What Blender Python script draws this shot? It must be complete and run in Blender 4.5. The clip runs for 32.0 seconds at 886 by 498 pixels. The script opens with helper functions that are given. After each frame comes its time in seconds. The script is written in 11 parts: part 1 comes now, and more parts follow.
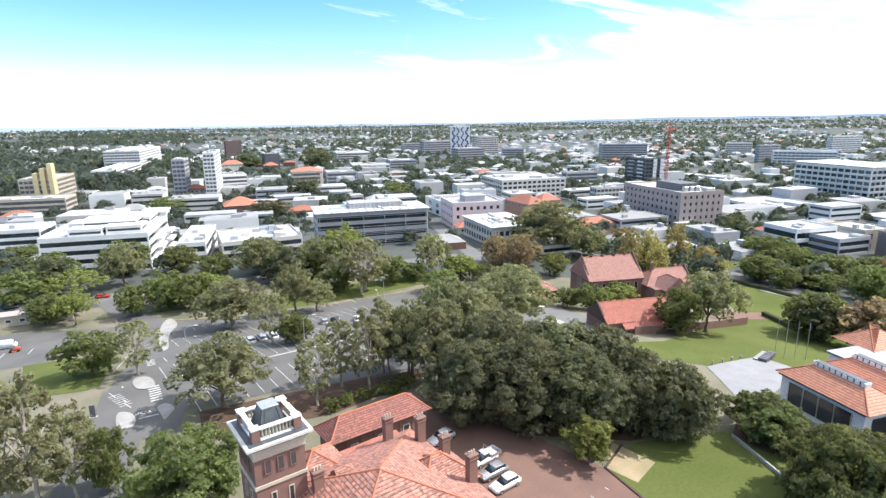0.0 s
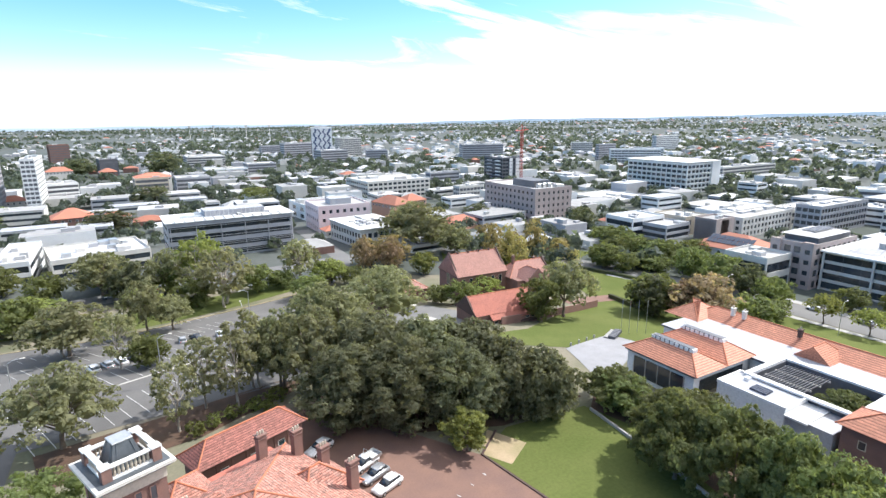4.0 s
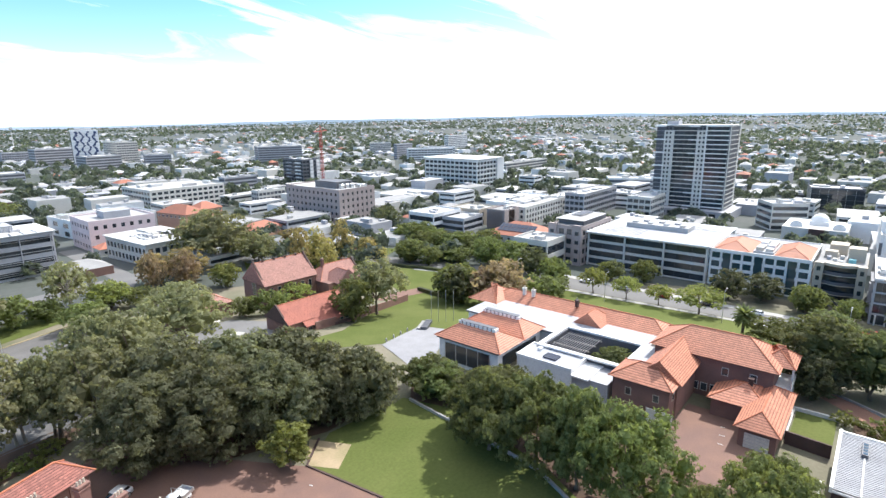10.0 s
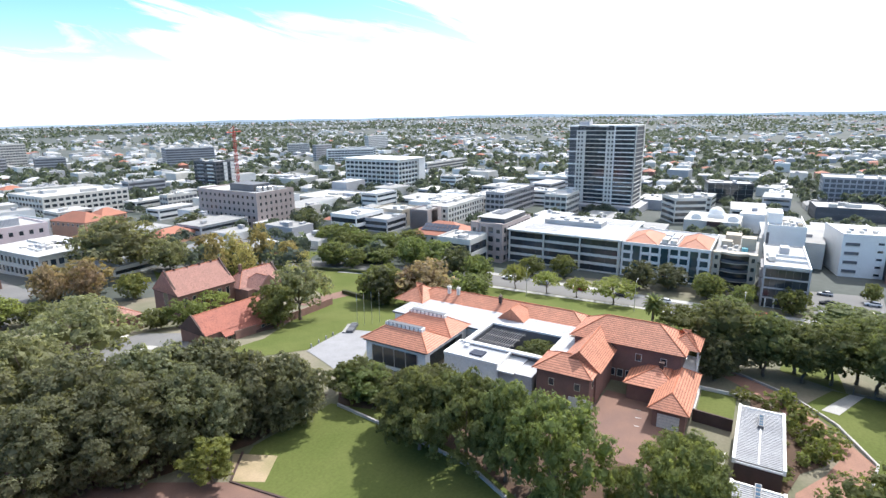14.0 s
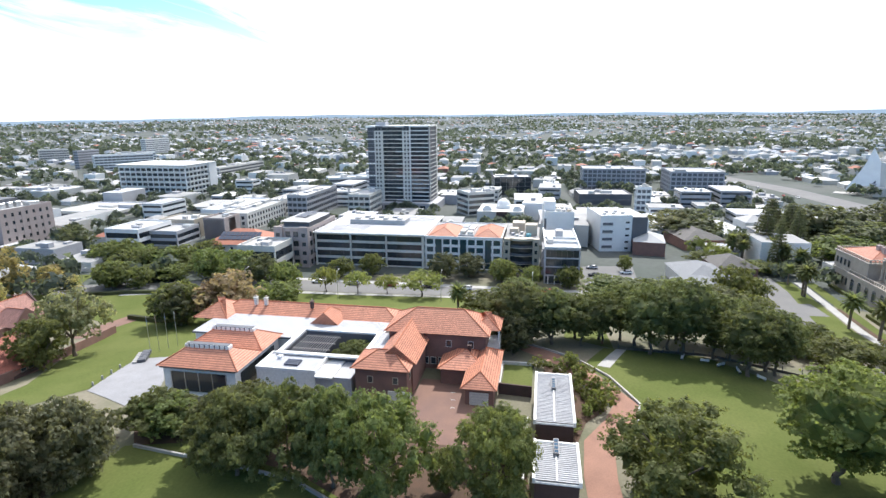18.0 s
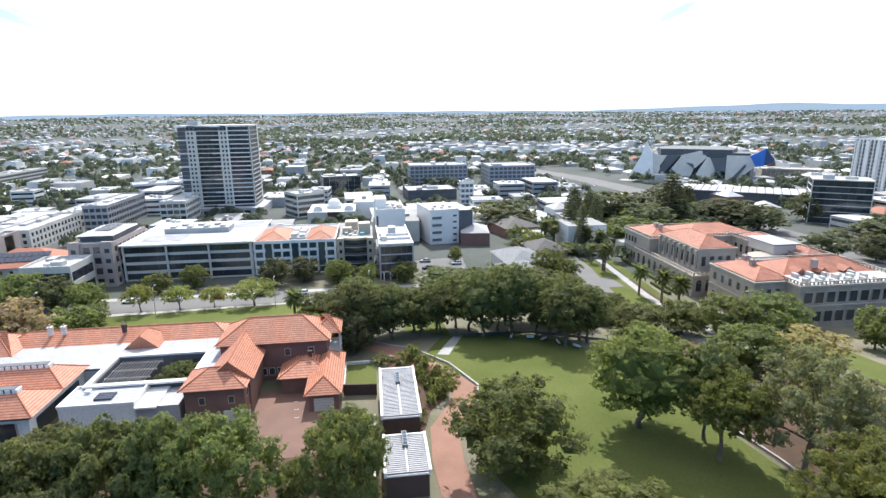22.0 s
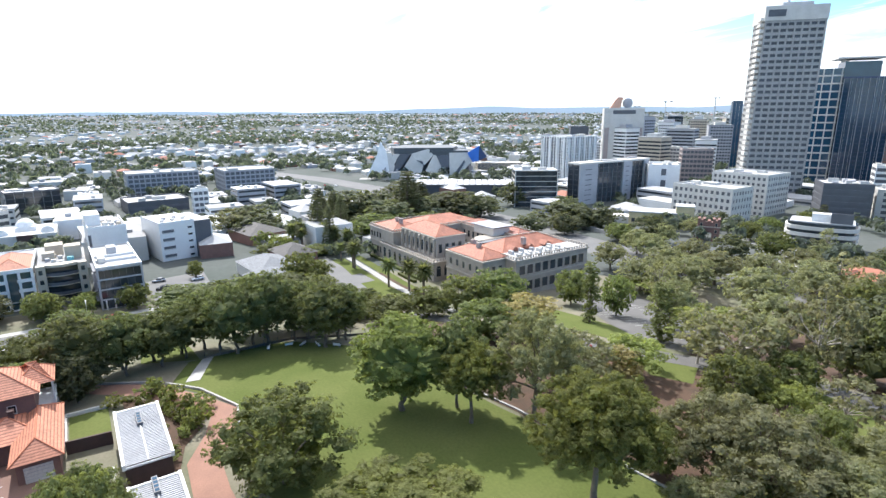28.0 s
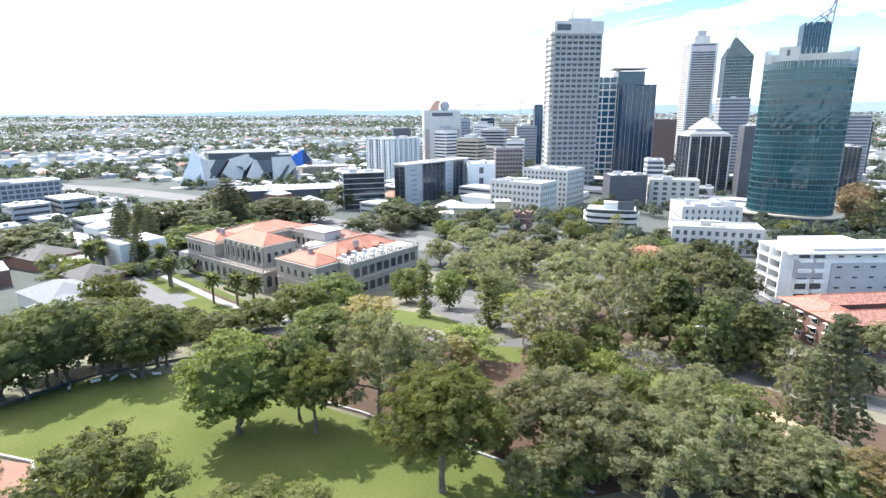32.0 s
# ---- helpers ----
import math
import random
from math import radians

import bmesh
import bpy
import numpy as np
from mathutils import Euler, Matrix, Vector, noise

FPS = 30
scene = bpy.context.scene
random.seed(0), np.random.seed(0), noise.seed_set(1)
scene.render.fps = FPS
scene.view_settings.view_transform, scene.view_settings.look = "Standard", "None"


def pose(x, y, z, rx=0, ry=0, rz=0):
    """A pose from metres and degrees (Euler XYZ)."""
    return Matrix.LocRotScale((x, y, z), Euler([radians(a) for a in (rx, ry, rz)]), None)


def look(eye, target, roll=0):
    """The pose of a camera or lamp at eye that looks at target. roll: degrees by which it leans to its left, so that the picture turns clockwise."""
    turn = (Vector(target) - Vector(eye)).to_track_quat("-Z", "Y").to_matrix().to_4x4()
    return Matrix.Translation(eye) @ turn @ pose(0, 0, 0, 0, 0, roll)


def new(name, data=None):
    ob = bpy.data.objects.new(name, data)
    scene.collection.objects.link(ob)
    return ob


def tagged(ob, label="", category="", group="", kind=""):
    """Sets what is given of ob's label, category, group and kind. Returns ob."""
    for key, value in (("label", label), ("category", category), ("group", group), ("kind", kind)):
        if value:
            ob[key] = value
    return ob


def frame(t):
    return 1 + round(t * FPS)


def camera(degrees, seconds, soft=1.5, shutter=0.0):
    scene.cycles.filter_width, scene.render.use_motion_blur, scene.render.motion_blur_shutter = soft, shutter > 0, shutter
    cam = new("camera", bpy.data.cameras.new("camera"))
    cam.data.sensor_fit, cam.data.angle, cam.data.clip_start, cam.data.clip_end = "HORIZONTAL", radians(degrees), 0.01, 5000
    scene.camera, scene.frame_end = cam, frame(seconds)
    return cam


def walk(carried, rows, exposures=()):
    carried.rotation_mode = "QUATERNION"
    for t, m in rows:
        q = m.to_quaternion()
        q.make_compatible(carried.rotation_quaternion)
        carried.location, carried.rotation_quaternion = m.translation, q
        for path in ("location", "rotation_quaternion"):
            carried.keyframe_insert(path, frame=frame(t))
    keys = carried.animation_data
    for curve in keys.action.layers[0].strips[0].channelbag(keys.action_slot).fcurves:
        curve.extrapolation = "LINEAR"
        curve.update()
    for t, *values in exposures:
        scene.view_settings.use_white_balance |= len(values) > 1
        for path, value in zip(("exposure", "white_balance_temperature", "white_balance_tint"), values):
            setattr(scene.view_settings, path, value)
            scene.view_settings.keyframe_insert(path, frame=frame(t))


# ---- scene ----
cam = camera(78.14, 32.0, 1.45)
EYE, TURN = 47.0, -16.5
# seconds, yaw, pitch, roll of a camera that hovers at one place and turns
ROWS = [
    (0.0, -0.00, -13.49, 0.55),
    (0.5, -1.56, -13.48, 0.57),
    (1.0, -3.16, -13.48, 0.58),
    (1.5, -4.69, -13.48, 0.56),
    (2.0, -6.32, -13.48, 0.53),
    (2.5, -8.06, -13.47, 0.50),
    (4.5, -16.23, -13.47, 0.44),
    (5.0, -18.47, -13.48, 0.42),
    (5.5, -20.57, -13.51, 0.43),
    (6.0, -22.23, -13.52, 0.43),
    (6.5, -23.20, -13.53, 0.43),
    (7.0, -24.24, -13.52, 0.43),
    (7.5, -25.84, -13.50, 0.45),
    (8.0, -28.03, -13.49, 0.49),
    (8.5, -30.36, -13.51, 0.52),
    (9.0, -32.48, -13.54, 0.53),
    (9.5, -34.06, -13.55, 0.50),
    (10.0, -34.51, -13.55, 0.48),
    (10.5, -34.52, -13.55, 0.46),
    (11.0, -35.42, -13.56, 0.44),
    (11.5, -37.01, -13.57, 0.43),
    (12.0, -38.40, -13.56, 0.40),
    (12.5, -40.02, -13.57, 0.38),
    (13.0, -41.10, -13.58, 0.39),
    (13.5, -41.80, -13.58, 0.41),
    (15.5, -48.18, -13.55, 0.37),
    (16.0, -51.22, -13.56, 0.40),
    (16.5, -54.20, -13.57, 0.45),
    (17.0, -57.20, -13.58, 0.48),
    (17.5, -60.28, -13.61, 0.47),
    (18.0, -63.22, -13.65, 0.46),
    (18.5, -66.15, -13.69, 0.45),
    (19.0, -68.91, -13.71, 0.44),
    (19.5, -71.39, -13.74, 0.41),
    (20.0, -73.67, -13.78, 0.40),
    (20.5, -75.62, -13.82, 0.41),
    (21.0, -77.19, -13.87, 0.45),
    (21.5, -78.80, -13.90, 0.50),
    (22.0, -80.99, -13.94, 0.54),
    (22.5, -83.37, -13.98, 0.57),
    (23.0, -85.86, -13.98, 0.53),
    (23.5, -88.38, -13.98, 0.50),
    (24.0, -90.90, -14.00, 0.47),
    (24.5, -93.86, -14.03, 0.39),
    (25.0, -97.04, -14.02, 0.35),
    (25.5, -98.94, -14.02, 0.33),
    (27.5, -105.13, -13.98, 0.30),
    (28.0, -107.55, -13.99, 0.32),
    (28.5, -110.24, -14.00, 0.33),
    (29.0, -113.01, -14.00, 0.32),
    (29.5, -115.50, -13.99, 0.33),
    (30.0, -117.78, -13.96, 0.34),
    (30.5, -119.91, -13.93, 0.38),
    (31.0, -121.64, -13.89, 0.39),
    (31.5, -123.53, -13.86, 0.37),
    (32.0, -125.49, -13.85, 0.35),
]
walk(cam, [(t, pose(0, 0, EYE, 90 + pitch, roll, yaw + TURN)) for t, yaw, pitch, roll in ROWS], [(0.0, 0.57, 6300, 10), (12.0, 0.57, 6300, 10), (17.0, 0.45, 6300, 10), (25.0, 0.47, 6250, 10), (28.0, 0.65, 6200, 10), (32.0, 1.03, 6200, 10)])

# ---------------------------------------------------------------- world, sun
SUN_BEARING, SUN_HEIGHT = 96.0, 50.0


def bearing(b, r, z=0.0):
    return Vector((r * math.sin(radians(b)), r * math.cos(radians(b)), z))


world = bpy.data.worlds.new("sky")
scene.world = world
world.use_nodes = True
wn, wl = world.node_tree.nodes, world.node_tree.links
wn.clear()
w_out = wn.new("ShaderNodeOutputWorld")
w_bg = wn.new("ShaderNodeBackground")
w_sky = wn.new("ShaderNodeTexSky")
w_sky.sky_type = "NISHITA"
w_sky.sun_disc = False
w_sky.sun_elevation = radians(SUN_HEIGHT)
w_sky.sun_rotation = radians(SUN_BEARING)
w_sky.air_density, w_sky.dust_density, w_sky.ozone_density = 1.0, 0.7, 1.4
w_bg.inputs["Strength"].default_value = 0.135
# thin high cloud, denser low down and towards the sun
w_tc = wn.new("ShaderNodeTexCoord")
w_sep = wn.new("ShaderNodeSeparateXYZ")
wl.new(w_tc.outputs["Generated"], w_sep.inputs[0])


def wmath(op, a, b=None, c=None, clamp=False):
    n = wn.new("ShaderNodeMath")
    n.operation, n.use_clamp = op, clamp
    for i, v in enumerate((a, b, c)):
        if v is None:
            continue
        if isinstance(v, (int, float)):
            n.inputs[i].default_value = v
        else:
            wl.new(v, n.inputs[i])
    return n.outputs[0]


zc = wmath("MAXIMUM", w_sep.outputs["Z"], 0.0)
zp = wmath("ADD", zc, 0.16)
w_comb = wn.new("ShaderNodeCombineXYZ")
wl.new(wmath("DIVIDE", w_sep.outputs["X"], zp), w_comb.inputs[0])
wl.new(wmath("DIVIDE", w_sep.outputs["Y"], zp), w_comb.inputs[1])
w_map = wn.new("ShaderNodeMapping")
w_map.inputs["Rotation"].default_value = (0, 0, radians(25))
w_map.inputs["Scale"].default_value = (0.5, 1.5, 1)
w_map.inputs["Location"].default_value = (2.7, 0.9, 0)
wl.new(w_comb.outputs[0], w_map.inputs[0])
w_noise = wn.new("ShaderNodeTexNoise")
w_noise.inputs["Scale"].default_value = 0.9
w_noise.inputs["Detail"].default_value = 9
w_noise.inputs["Roughness"].default_value = 0.62
w_noise.inputs["Distortion"].default_value = 1.1
wl.new(w_map.outputs[0], w_noise.inputs["Vector"])
w_dot = wn.new("ShaderNodeVectorMath")
w_dot.operation = "DOT_PRODUCT"
wl.new(w_tc.outputs["Generated"], w_dot.inputs[0])
w_dot.inputs[1].default_value = bearing(SUN_BEARING, math.cos(radians(SUN_HEIGHT)), math.sin(radians(SUN_HEIGHT)))
near_sun = wmath("MULTIPLY_ADD", w_dot.outputs["Value"], 0.66, -0.235)
low = wmath("ADD", wmath("MULTIPLY_ADD", zc, -0.5, 0.13), wmath("MAXIMUM", wmath("MULTIPLY_ADD", zc, 1.1, -0.3), 0.0))
cover = wmath("ADD", wmath("ADD", wmath("MULTIPLY_ADD", w_noise.outputs["Fac"], 1.7, -0.35), near_sun), low)
cloud = wmath("MULTIPLY_ADD", cover, 5.2, -2.62, clamp=True)
w_mix = wn.new("ShaderNodeMixRGB")
wl.new(cloud, w_mix.inputs["Fac"])
w_sat = wn.new("ShaderNodeHueSaturation")
w_sat.inputs["Saturation"].default_value = 1.45
w_sat.inputs["Value"].default_value = 1.25
wl.new(w_sky.outputs[0], w_sat.inputs["Color"])
wl.new(w_sat.outputs[0], w_mix.inputs["Color1"])
w_mix.inputs["Color2"].default_value = (7.3, 7.5, 8.0, 1)
# pale haze low over the horizon
w_haze = wn.new("ShaderNodeMixRGB")
wl.new(wmath("MULTIPLY_ADD", zc, -9.0, 0.85, clamp=True), w_haze.inputs["Fac"])
wl.new(w_mix.outputs[0], w_haze.inputs["Color1"])
w_tint = wn.new("ShaderNodeMixRGB")
wl.new(wmath("MULTIPLY_ADD", w_dot.outputs["Value"], 2.15, 0.265, clamp=True), w_tint.inputs["Fac"])
w_tint.inputs["Color1"].default_value = (5.4, 7.1, 8.7, 1)
w_tint.inputs["Color2"].default_value = (8.3, 9.0, 9.7, 1)
wl.new(w_tint.outputs[0], w_haze.inputs["Color2"])
wl.new(w_haze.outputs[0], w_bg.inputs["Color"])
wl.new(w_bg.outputs[0], w_out.inputs["Surface"])

sun = new("sun", bpy.data.lights.new("sun", "SUN"))
sun.data.energy, sun.data.angle, sun.data.color = 4.8, radians(0.55), (1.0, 0.955, 0.895)
sun.matrix_world = look(bearing(SUN_BEARING, 100 * math.cos(radians(SUN_HEIGHT)), 100 * math.sin(radians(SUN_HEIGHT))), (0, 0, 0))


# ---------------------------------------------------------------- materials
def material(name, colour, rough=0.7, second=None, scale=0.5, fine=8.0, bump=0.15, metal=0.0, vary=0.0, island=0.0,
             courses=0.0, tiles=0.14, ribs=0.0, spec=0.5, contrast=1.0, leaf=False):
    """A mottled surface: colour and second mixed by two scales of noise. vary: change of value from object to object;
    island: from piece to piece; courses: height of tile courses; ribs: width of roof-sheet ribs along x."""
    m = bpy.data.materials.new(name)
    m.use_nodes = True
    nt = m.node_tree
    n, l = nt.nodes, nt.links
    b = n["Principled BSDF"]
    b.inputs["Roughness"].default_value = rough
    b.inputs["Metallic"].default_value = metal
    b.inputs["Specular IOR Level"].default_value = spec
    tc = n.new("ShaderNodeTexCoord")
    geo = n.new("ShaderNodeNewGeometry")
    second = second or tuple(c * 0.72 for c in colour)
    big = n.new("ShaderNodeTexNoise")
    big.inputs["Scale"].default_value, big.inputs["Detail"].default_value = scale, 4
    l.new(geo.outputs["Position"], big.inputs["Vector"])
    ramp = n.new("ShaderNodeMapRange")
    ramp.inputs["From Min"].default_value, ramp.inputs["From Max"].default_value = 0.5 - 0.22 / contrast, 0.5 + 0.22 / contrast
    l.new(big.outputs["Fac"], ramp.inputs["Value"])
    mix = n.new("ShaderNodeMixRGB")
    mix.inputs["Color1"].default_value, mix.inputs["Color2"].default_value = (*colour, 1), (*second, 1)
    l.new(ramp.outputs[0], mix.inputs["Fac"])
    small = n.new("ShaderNodeTexNoise")
    small.inputs["Scale"].default_value, small.inputs["Detail"].default_value = fine, 3
    l.new(geo.outputs["Position"], small.inputs["Vector"])
    grain = n.new("ShaderNodeMapRange")
    grain.inputs["To Min"].default_value, grain.inputs["To Max"].default_value = 0.75, 1.25
    l.new(small.outputs["Fac"], grain.inputs["Value"])
    value = grain.outputs[0]
    height = small.outputs["Fac"]

    def times_(a, lo, hi):
        r = n.new("ShaderNodeMapRange")
        r.inputs["To Min"].default_value, r.inputs["To Max"].default_value = lo, hi
        l.new(a, r.inputs["Value"])
        t = n.new("ShaderNodeMath")
        t.operation = "MULTIPLY"
        l.new(value, t.inputs[0])
        l.new(r.outputs[0], t.inputs[1])
        return t.outputs[0]

    if vary:
        info = n.new("ShaderNodeObjectInfo")
        value = times_(info.outputs["Random"], 1 - vary, 1 + vary)
    if island:
        value = times_(geo.outputs["Random Per Island"], 1 - island, 1 + island)
    if courses or ribs:
        sep = n.new("ShaderNodeSeparateXYZ")
        l.new(tc.outputs["Object"], sep.inputs[0])
        frac = n.new("ShaderNodeMath")
        frac.operation = "MULTIPLY"
        l.new(sep.outputs["Z" if courses else "X"], frac.inputs[0])
        frac.inputs[1].default_value = 1.0 / (courses or ribs)
        fr = n.new("ShaderNodeMath")
        fr.operation = "FRACT"
        l.new(frac.outputs[0], fr.inputs[0])
        st = n.new("ShaderNodeMapRange")
        st.interpolation_type = "SMOOTHSTEP"
        st.inputs["From Min"].default_value, st.inputs["From Max"].default_value = 0.0, 0.46
        l.new(fr.outputs[0], st.inputs["Value"])
        # each course or rib darkens towards one edge, its shadow line painted in
        value = times_(st.outputs[0], 0.36, 1.14)
        height = fr.outputs[0]
        if courses:
            cell = n.new("ShaderNodeVectorMath")
            cell.operation = "MULTIPLY"
            cell.inputs[1].default_value = (2.9, 2.9, 1.0 / courses)
            l.new(tc.outputs["Object"], cell.inputs[0])
            low_ = n.new("ShaderNodeVectorMath")
            low_.operation = "FLOOR"
            l.new(cell.outputs[0], low_.inputs[0])
            tile = n.new("ShaderNodeTexWhiteNoise")
            l.new(low_.outputs[0], tile.inputs["Vector"])
            value = times_(tile.outputs["Value"], 1 - tiles, 1 + tiles)
    mul = n.new("ShaderNodeMixRGB")
    mul.blend_type = "MULTIPLY"
    mul.inputs["Fac"].default_value = 1.0
    l.new(mix.outputs[0], mul.inputs["Color1"])
    l.new(value, mul.inputs["Color2"])
    l.new(mul.outputs[0], b.inputs["Base Color"])
    if bump:
        bn = n.new("ShaderNodeBump")
        bn.inputs["Strength"].default_value, bn.inputs["Distance"].default_value = bump, 0.05
        l.new(height, bn.inputs["Height"])
        l.new(bn.outputs[0], b.inputs["Normal"])
    if leaf:
        own = n.new("ShaderNodeObjectInfo")
        hue = n.new("ShaderNodeMapRange")
        hue.inputs["To Min"].default_value, hue.inputs["To Max"].default_value = 0.476, 0.505
        l.new(own.outputs["Random"], hue.inputs["Value"])
        turn = n.new("ShaderNodeHueSaturation")
        l.new(hue.outputs[0], turn.inputs["Hue"])
        l.new(mul.outputs[0], turn.inputs["Color"])
        mul = turn
        l.new(mul.outputs[0], b.inputs["Base Color"])
        tr = n.new("ShaderNodeBsdfTranslucent")
        lit = n.new("ShaderNodeMixRGB")
        lit.blend_type = "MULTIPLY"
        lit.inputs["Fac"].default_value = 1.0
        lit.inputs["Color2"].default_value = (1.95, 1.9, 1.2, 1)
        l.new(mul.outputs[0], lit.inputs["Color1"])
        l.new(lit.outputs[0], tr.inputs["Color"])
        ms = n.new("ShaderNodeMixShader")
        ms.inputs["Fac"].default_value = 0.46
        l.new(b.outputs[0], ms.inputs[1])
        l.new(tr.outputs[0], ms.inputs[2])
        l.new(ms.outputs[0], n["Material Output"].inputs["Surface"])
    return m


GRASS = material("lawn", (0.088, 0.110, 0.031), 1.0, (0.114, 0.131, 0.042), 0.09, 2.2, 0.4, contrast=1.4, spec=0.1)
EARTH = material("dry_ground", (0.20, 0.175, 0.13), 0.95, (0.115, 0.12, 0.07), 0.09, 2.0, 0.3, contrast=1.3)
MULCH = material("mulch", (0.10, 0.055, 0.035), 0.95, (0.06, 0.04, 0.025), 0.4, 6.0, 0.3)
SAND = material("worn_sand", (0.38, 0.29, 0.19), 0.95, (0.24, 0.21, 0.11), 0.25, 4.0, 0.2)
ASPHALT = material("asphalt", (0.095, 0.092, 0.09), 0.9, (0.135, 0.13, 0.125), 0.12, 5.0, 0.2)
ROAD = material("road_asphalt", (0.13, 0.13, 0.132), 0.9, (0.165, 0.163, 0.16), 0.1, 5.0, 0.2)
BRICK_PAVE = material("red_paving", (0.20, 0.115, 0.085), 0.9, (0.15, 0.09, 0.075), 0.25, 6.0, 0.2)
GRAVEL = material("red_gravel", (0.30, 0.165, 0.12), 0.95, (0.24, 0.135, 0.10), 0.3, 6.0, 0.2)
CONCRETE = material("pale_concrete", (0.38, 0.375, 0.36), 0.85, (0.30, 0.295, 0.285), 0.3, 4.0, 0.15)
PAVER = material("grey_pavers", (0.27, 0.27, 0.285), 0.85, (0.22, 0.22, 0.23), 0.3, 4.0, 0.15)
ISLAND = material("worn_island_concrete", (0.36, 0.35, 0.335), 0.9, (0.25, 0.245, 0.235), 0.5, 5.0, 0.2)
PAINT_LINE = material("road_paint", (0.58, 0.58, 0.56), 0.7, (0.36, 0.36, 0.35), 1.5, 9.0, 0.0)
KERB = material("kerb_concrete", (0.42, 0.405, 0.38), 0.85, (0.32, 0.31, 0.29), 0.6, 5.0, 0.1)
WHITE = material("white_paint", (0.78, 0.78, 0.77), 0.55, (0.70, 0.70, 0.69), 0.2, 3.0, 0.05, vary=0.04)
OFFWHITE = material("offwhite_render", (0.62, 0.60, 0.56), 0.7, (0.54, 0.52, 0.48), 0.2, 3.0, 0.05, vary=0.05)
GREY = material("grey_render", (0.43, 0.43, 0.45), 0.7, (0.36, 0.36, 0.38), 0.2, 3.0, 0.05, vary=0.08)
DARKGREY = material("dark_cladding", (0.115, 0.12, 0.135), 0.5, (0.09, 0.092, 0.105), 0.2, 3.0, 0.05, vary=0.1)
BEIGE = material("beige_stone", (0.50, 0.44, 0.35), 0.8, (0.42, 0.37, 0.30), 0.3, 4.0, 0.1, vary=0.06)
PALACE_STONE = material("grey_brown_limestone", (0.39, 0.345, 0.295), 0.85, (0.30, 0.265, 0.23), 0.35, 4.0, 0.25, contrast=1.3)
PALACE_TRIM = material("pale_limestone_trim", (0.43, 0.385, 0.33), 0.85, (0.34, 0.305, 0.265), 0.3, 4.0, 0.2)
PALACE_TILE = material("terracotta_palace_tile", (0.41, 0.165, 0.105), 0.75, (0.31, 0.128, 0.085), 0.35, 6.0, 0.7, courses=0.22, contrast=1.3)
STONE = material("weathered_limestone", (0.56, 0.495, 0.42), 0.85, (0.45, 0.40, 0.34), 0.35, 4.0, 0.2)
PINK = material("pink_render", (0.68, 0.57, 0.58), 0.75, (0.60, 0.50, 0.51), 0.2, 3.0, 0.05)
BROWN = material("taupe_precast", (0.40, 0.335, 0.315), 0.8, (0.34, 0.285, 0.27), 0.2, 3.0, 0.08)
BRICK = material("red_brick", (0.235, 0.13, 0.105), 0.9, (0.18, 0.105, 0.088), 0.6, 9.0, 0.25)
DARKBRICK = material("dark_brick", (0.085, 0.05, 0.045), 0.85, (0.06, 0.04, 0.035), 0.6, 9.0, 0.2)
TILE = material("orange_tile", (0.49, 0.205, 0.125), 0.65, (0.40, 0.168, 0.105), 0.5, 7.0, 0.8, courses=0.235)
TILE_OLD = material("weathered_red_tile", (0.37, 0.155, 0.115), 0.85, (0.27, 0.15, 0.12), 1.6, 7.0, 0.6, courses=0.17, contrast=1.6, tiles=0.4)
TILE_RED = material("red_tile", (0.36, 0.122, 0.085), 0.8, (0.29, 0.102, 0.074), 0.5, 7.0, 0.6, courses=0.16)
TILE_WING = material("brown_red_tile", (0.27, 0.10, 0.078), 0.8, (0.21, 0.085, 0.068), 0.6, 7.0, 0.7, courses=0.2, tiles=0.25)
TILE_PINK = material("faded_tile", (0.36, 0.185, 0.15), 0.85, (0.29, 0.155, 0.128), 0.7, 7.0, 0.5, courses=0.2)
TILE_FAR = material("far_tile", (0.40, 0.150, 0.095), 0.8, (0.31, 0.130, 0.085), 0.2, 3.0, 0.2, vary=0.2)
RIDGE = material("ridge_tile", (0.46, 0.16, 0.085), 0.8, (0.36, 0.13, 0.07), 1.0, 7.0, 0.3)
SHEET = material("pale_roof_sheet", (0.52, 0.53, 0.55), 0.7, (0.46, 0.47, 0.49), 0.15, 2.0, 0.3, ribs=0.6, vary=0.1)
SHEET_GREY = material("grey_roof_sheet", (0.19, 0.20, 0.215), 0.75, (0.16, 0.17, 0.185), 0.3, 2.0, 0.5, ribs=0.45)
SLATE = material("dark_slate_roof", (0.105, 0.098, 0.095), 0.8, (0.075, 0.07, 0.068), 0.5, 4.0, 0.2, courses=0.25)
SHEET_ANNEX = material("pale_ribbed_sheet", (0.34, 0.345, 0.36), 0.6, (0.28, 0.285, 0.30), 0.3, 2.0, 0.1)
ROOF_PALE = material("pale_flat_roof", (0.48, 0.48, 0.48), 0.8, (0.36, 0.36, 0.36), 0.12, 2.5, 0.1, vary=0.15)
ROOF_GREY = material("grey_flat_roof", (0.36, 0.36, 0.36), 0.85, (0.27, 0.27, 0.27), 0.15, 2.5, 0.1, vary=0.2)
GLASS = material("dark_window_glass", (0.025, 0.032, 0.04), 0.08, (0.045, 0.055, 0.065), 0.15, 1.0, 0.0, spec=0.8, vary=0.3)
GLASS_BLUE = material("blue_window_glass", (0.016, 0.05, 0.095), 0.07, (0.025, 0.07, 0.12), 0.1, 1.0, 0.0, spec=0.65, vary=0.3)
